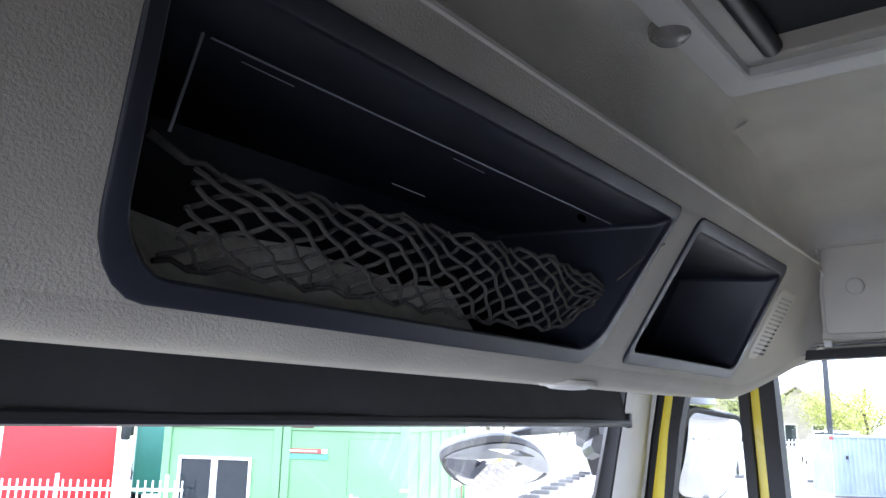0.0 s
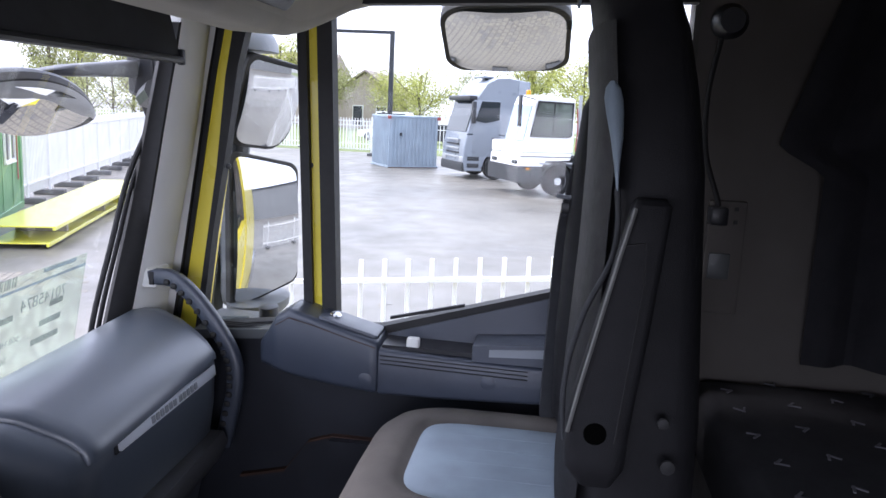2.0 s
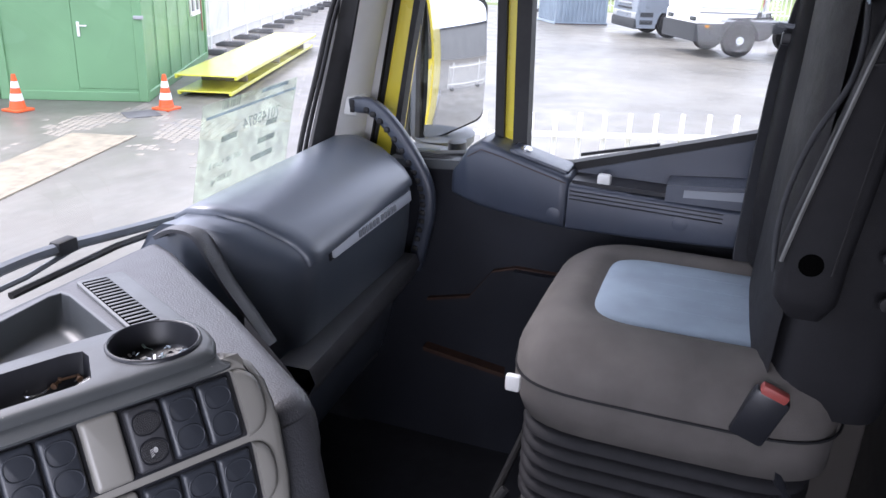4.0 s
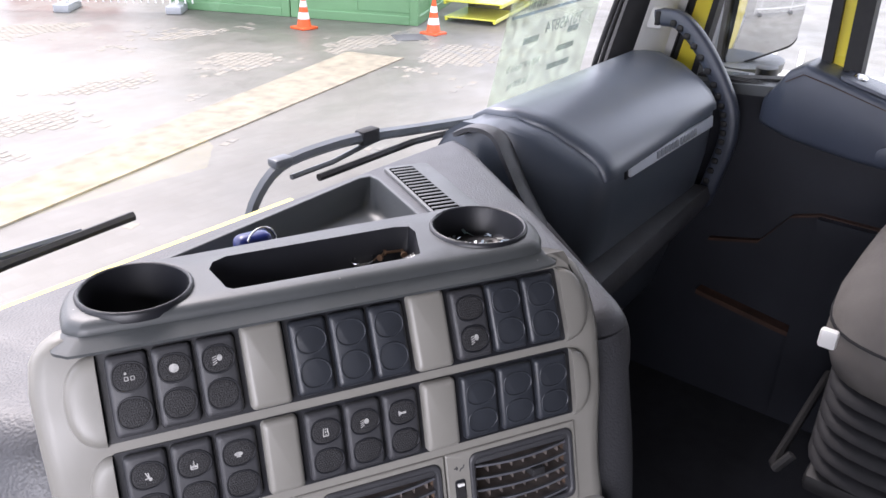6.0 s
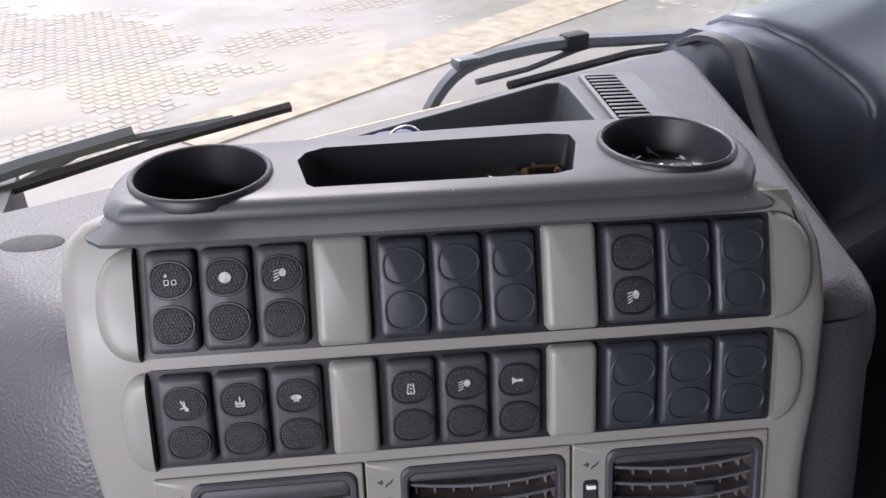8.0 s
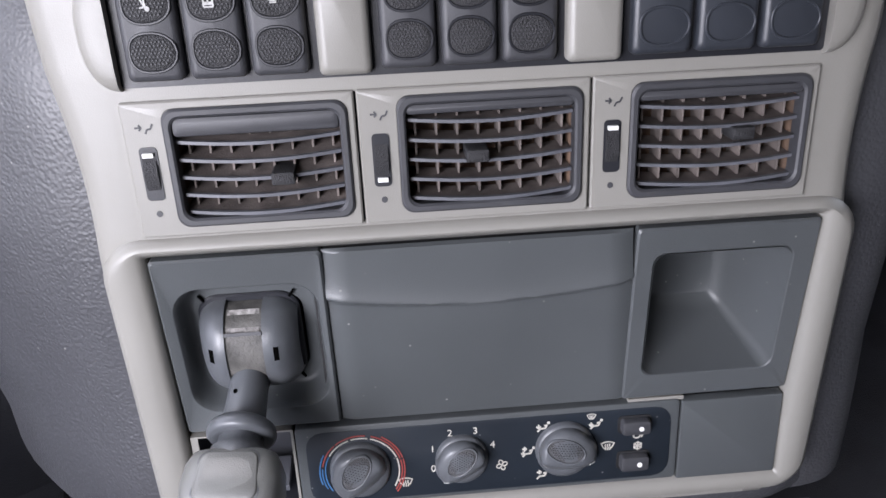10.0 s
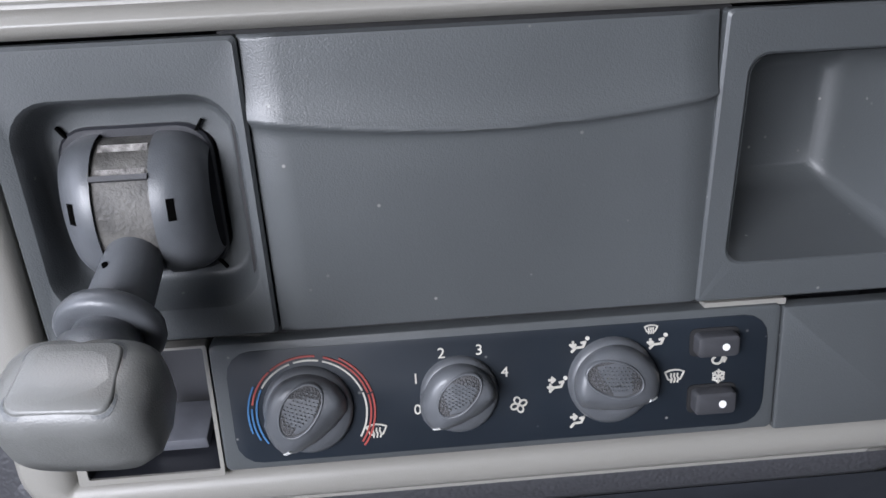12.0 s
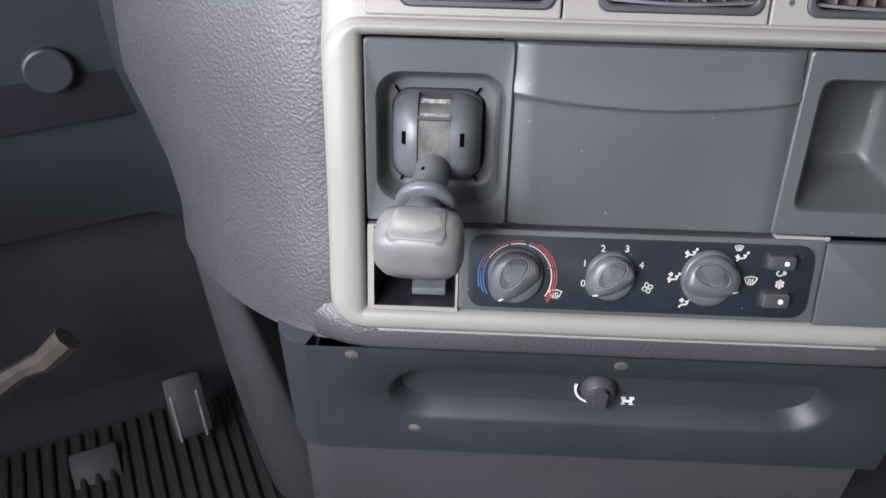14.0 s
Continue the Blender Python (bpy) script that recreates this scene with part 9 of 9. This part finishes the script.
# ---- trucks behind the containers ----
def back_truck(o, head, roof, paint, label, length=2.2):
    u = V(*head, 0).normalized()
    m = axes(o, u, (u.y, -u.x))
    t = thing("parked_truck", label, "truck", o)
    part("cab_body", cab_shell(bm_(), m, [(1.3, 0.4), (1.36, 1.4), (1.2, 2.3), (0.85, roof - 0.45), (0.45, roof - 0.06), (0.1, roof), (1.3 - length, roof), (1.3 - length, 0.9), (0.6, 0.9), (0.6, 0.4)], 0, 2.45, 0.2), paint, t)
    pane_on("windscreen", [(1.22, 1.5), (1.25, 1.5), (1.12, 2.35), (1.05, 2.35)], 0.2, m, t, M_DGLASS, "dark windscreen", 0).data
    pane_on("side_window", [(1.0, 1.65), (0.75, 2.5), (0.0, 2.5), (0.0, 1.65)], 0.0, m, t, M_DGLASS, "dark side window")
    part("roof_window", box(bm_(), (0.74, 1.22, roof - 0.40), (0.30, 1.5, 0.24), m, 0.03), M_DGLASS, t, "dark sun visor")
    part("deflector", box(bm_(), (1.3 - length * 0.8, 1.22, roof + 0.02), (0.7, 2.0, 0.10), m, 0.04), paint, t)
    for w in (0.0, 2.45):
        part("mirror", box(bm_(), (1.25, w + (0.2 if w else -0.2), 2.3), (0.12, 0.22, 0.6), m, 0.04), M_DARK, t)
    part("chassis", box(bm_(), (-2.2, 1.22, 0.85), (3.6, 0.9, 0.3), m), M_DARK, t)
    for f in (0.1, -3.4):
        for w, s in ((0.02, -1), (2.43, 1)):
            wheel(t, m, f, w, 0.5, s)


back_truck((16.2, 15.2, 0), (-0.55, -0.83), 3.62, M_TBLUE, "bright blue truck cab behind the site containers")
back_truck((15.0, 21.0, 0), (-0.5, -0.86), 3.9, M_TGREEN, "dark green truck behind the site containers")
back_truck((10.6, 19.6, 0), (-0.42, -0.91), 2.9, M_TRED, "red truck standing behind the white fence")
back_truck((18.8, 23.4, 0), (-0.5, -0.86), 3.95, M_WHITE, "white truck cab behind the site containers")
m = axes((20.5, 18.5, 0), SIDE, FRONT)
tt = thing("box_trailer", "long white box trailer behind the fence", "trailer", (20.5, 18.5, 0))
part("box", box(bm_(), (6, 1.25, 2.05), (12, 2.5, 2.5), m, 0.02), M_WHITE, tt)
part("chassis", box(bm_(), (6, 1.25, 0.72), (11.5, 1.0, 0.2), m), M_DARK, tt)
for f in (2.0, 8.5, 9.8):
    wheel(tt, m, f, 0.05, 0.48)
    wheel(tt, m, f, 2.45, 0.48, 1)
part("leg", box(bm_(), (3.5, 1.25, 0.35), (0.2, 1.6, 0.70), m), M_DARK, tt)

# grey hall behind the truck, seen in the mirrors
M_HALL = mat("grey_cladding", (0.17, 0.175, 0.18), 0.6, vary=0.1, scale=0.5)
ha = thing("warehouse", "grey steel clad hall behind the yard", "building", (10, -48, 0))
part("wall", box(bm_(), (10, -50, 4.0), (70, 8, 8.0)), M_HALL, ha)
part("roof_edge", box(bm_(), (10, -46, 8.0), (70.4, 0.3, 0.5)), M_BUMPER, ha)

# ---- stone setts of the yard ----
M_SETT = bpy.data.materials.new("stone_setts")
M_SETT.use_nodes = True
nt = M_SETT.node_tree
pb = nt.nodes["Principled BSDF"]
geo = nt.nodes.new("ShaderNodeNewGeometry")
info = nt.nodes.new("ShaderNodeObjectInfo")
patch = nt.nodes.new("ShaderNodeTexNoise")
patch.inputs["Scale"].default_value, patch.inputs["Detail"].default_value, patch.inputs["Roughness"].default_value = 0.45, 6, 0.62
nt.links.new(geo.outputs["Position"], patch.inputs["Vector"])
one = nt.nodes.new("ShaderNodeMath")
one.operation = "ADD"
nt.links.new(geo.outputs["Random Per Island"], one.inputs[0])
nt.links.new(info.outputs["Random"], one.inputs[1])
fr = nt.nodes.new("ShaderNodeMath")
fr.operation = "FRACT"
nt.links.new(one.outputs[0], fr.inputs[0])
sm = nt.nodes.new("ShaderNodeMath")
sm.operation = "MULTIPLY_ADD"
sm.inputs[1].default_value = 0.30
nt.links.new(fr.outputs[0], sm.inputs[0])
nt.links.new(patch.outputs[0], sm.inputs[2])
dry = nt.nodes.new("ShaderNodeMapRange")
dry.inputs[1].default_value, dry.inputs[2].default_value = 0.42, 0.62
nt.links.new(sm.outputs[0], dry.inputs[0])
fine = nt.nodes.new("ShaderNodeTexNoise")
fine.inputs["Scale"].default_value, fine.inputs["Detail"].default_value = 70, 4
nt.links.new(geo.outputs["Position"], fine.inputs["Vector"])
tone = nt.nodes.new("ShaderNodeMix")
tone.data_type = "RGBA"
tone.inputs[6].default_value, tone.inputs[7].default_value = (0.155, 0.148, 0.136, 1), (0.245, 0.222, 0.180, 1)
nt.links.new(dry.outputs[0], tone.inputs[0])
var = nt.nodes.new("ShaderNodeMapRange")
var.inputs[3].default_value, var.inputs[4].default_value = 0.75, 1.2
nt.links.new(fine.outputs[0], var.inputs[0])
mul = nt.nodes.new("ShaderNodeMix")
mul.data_type, mul.blend_type = "RGBA", "MULTIPLY"
mul.inputs[0].default_value = 1
nt.links.new(tone.outputs[2], mul.inputs[6])
nt.links.new(var.outputs[0], mul.inputs[7])
nt.links.new(mul.outputs[2], pb.inputs["Base Color"])
gl = nt.nodes.new("ShaderNodeMapRange")
gl.inputs[3].default_value, gl.inputs[4].default_value = 0.40, 0.72
nt.links.new(dry.outputs[0], gl.inputs[0])
nt.links.new(gl.outputs[0], pb.inputs["Roughness"])
bmp = nt.nodes.new("ShaderNodeBump")
bmp.inputs["Strength"].default_value, bmp.inputs["Distance"].default_value = 0.5, 0.004
nt.links.new(fine.outputs[0], bmp.inputs["Height"])
nt.links.new(bmp.outputs[0], pb.inputs["Normal"])

PU, PV = V(0.938, 0.347, 0), V(-0.347, 0.938, 0)
SX, SY = 0.125, 0.105
ground = bpy.data.objects["ground"]


def sett_verts(w, l, h, q):
    a, c = w / 2, l / 2
    base = [(-a, -c), (a, -c), (a, c), (-a, c)]
    return [(x, y, 0.0) for x, y in base] + [(x * (1 - q), y * (1 - q * 1.4), h) for x, y in base]


QUADS = [(4, 5, 6, 7), (0, 1, 5, 4), (1, 2, 6, 5), (2, 3, 7, 6), (3, 0, 4, 7)]
kinds = []
for k in range(4):
    me = bpy.data.meshes.new("sett")
    me.from_pydata(sett_verts(SX - 0.012 - 0.004 * k, SY - 0.012 - 0.002 * k, 0.0035 + 0.0008 * k, 0.09), [], QUADS)
    me.materials.append(M_SETT)
    kinds.append(me)
rnd = random.Random(11)
near, far = [], []
DRY = ((1.0, 9.6, 1.1, 1.8), (1.1, 8.0, 0.7, 0.9), (0.4, 6.7, 0.7, 0.6), (-1.2, 7.2, 0.9, 1.2), (-2.6, 8.6, 1.1, 1.6), (3.2, 8.6, 0.9, 0.45), (4.7, 9.5, 0.7, 0.35), (6.6, 9.5, 0.8, 0.5), (9.3, 9.2, 1.4, 0.5), (7.2, 11.6, 0.8, 0.4), (5.6, 13.4, 0.9, 0.5), (2.9, 15.2, 1.2, 0.6), (9.2, 7.4, 0.9, 0.7))


def dryness(p):
    d = max(math.exp(-((p.x - cx) / rx) ** 2 - ((p.y - cy) / ry) ** 2) for cx, cy, rx, ry in DRY)
    return d + 0.55 * noise.noise(p * 1.1) + 0.35 * noise.noise(p * 3.7)


E0, E1 = V(1.19, 6.05, 0), V(8.40, 7.97, 0)
ed = (E1 - E0).normalized()
en = V(-ed.y, ed.x, 0)
for j in range(-36, 150):
    for i in range(-40, 130):
        p = PU * ((i + 0.5 * (j % 2)) * SX) + PV * (j * SY + 1.2)
        if not (-4.5 < p.x < 10.8 and 2.2 < p.y < 16.0 or 1.7 < p.x < 4.6 and -1.6 < p.y < 2.2):
            continue
        r = p - E0
        u, w = r.dot(ed), r.dot(en)
        if -0.05 < u < 7.5 and -0.06 < w < 0.68 + 0.03 * u:
            continue
        if (p - C0).dot(SIDE) > -0.1 and (p - C0).dot(FRONT) > -0.1:
            continue
        if dryness(p) + rnd.uniform(-0.12, 0.12) < 0.42 and not (1.7 < p.x < 4.6 and p.y < 2.2):
            continue
        k = rnd.randrange(4)
        turn = rnd.uniform(-3.5, 3.5)
        (near if -0.6 < p.x < 2.2 and 5.9 < p.y < 8.6 and len(near) < 290 else far).append((p, k, turn, rnd.uniform(0, 0.002)))
rot = math.degrees(math.atan2(PU.y, PU.x))
for p, k, turn, dz in near:
    ob = new("sett", kinds[k])
    ob.parent = ground
    ob.matrix_world = pose(p.x, p.y, dz, 0, 0, rot + turn)
vs, fs = [], []
for p, k, turn, dz in far:
    m = pose(p.x, p.y, dz, 0, 0, rot + turn)
    n0 = len(vs)
    vs += [tuple(m @ v.co) for v in kinds[k].vertices]
    fs += [tuple(n0 + q for q in f) for f in QUADS]
me = bpy.data.meshes.new("setts")
me.from_pydata(vs, [], fs)
me.materials.append(M_SETT)
ob = new("setts", me)
ob.parent = ground
tagged(ob, kind="stuff")
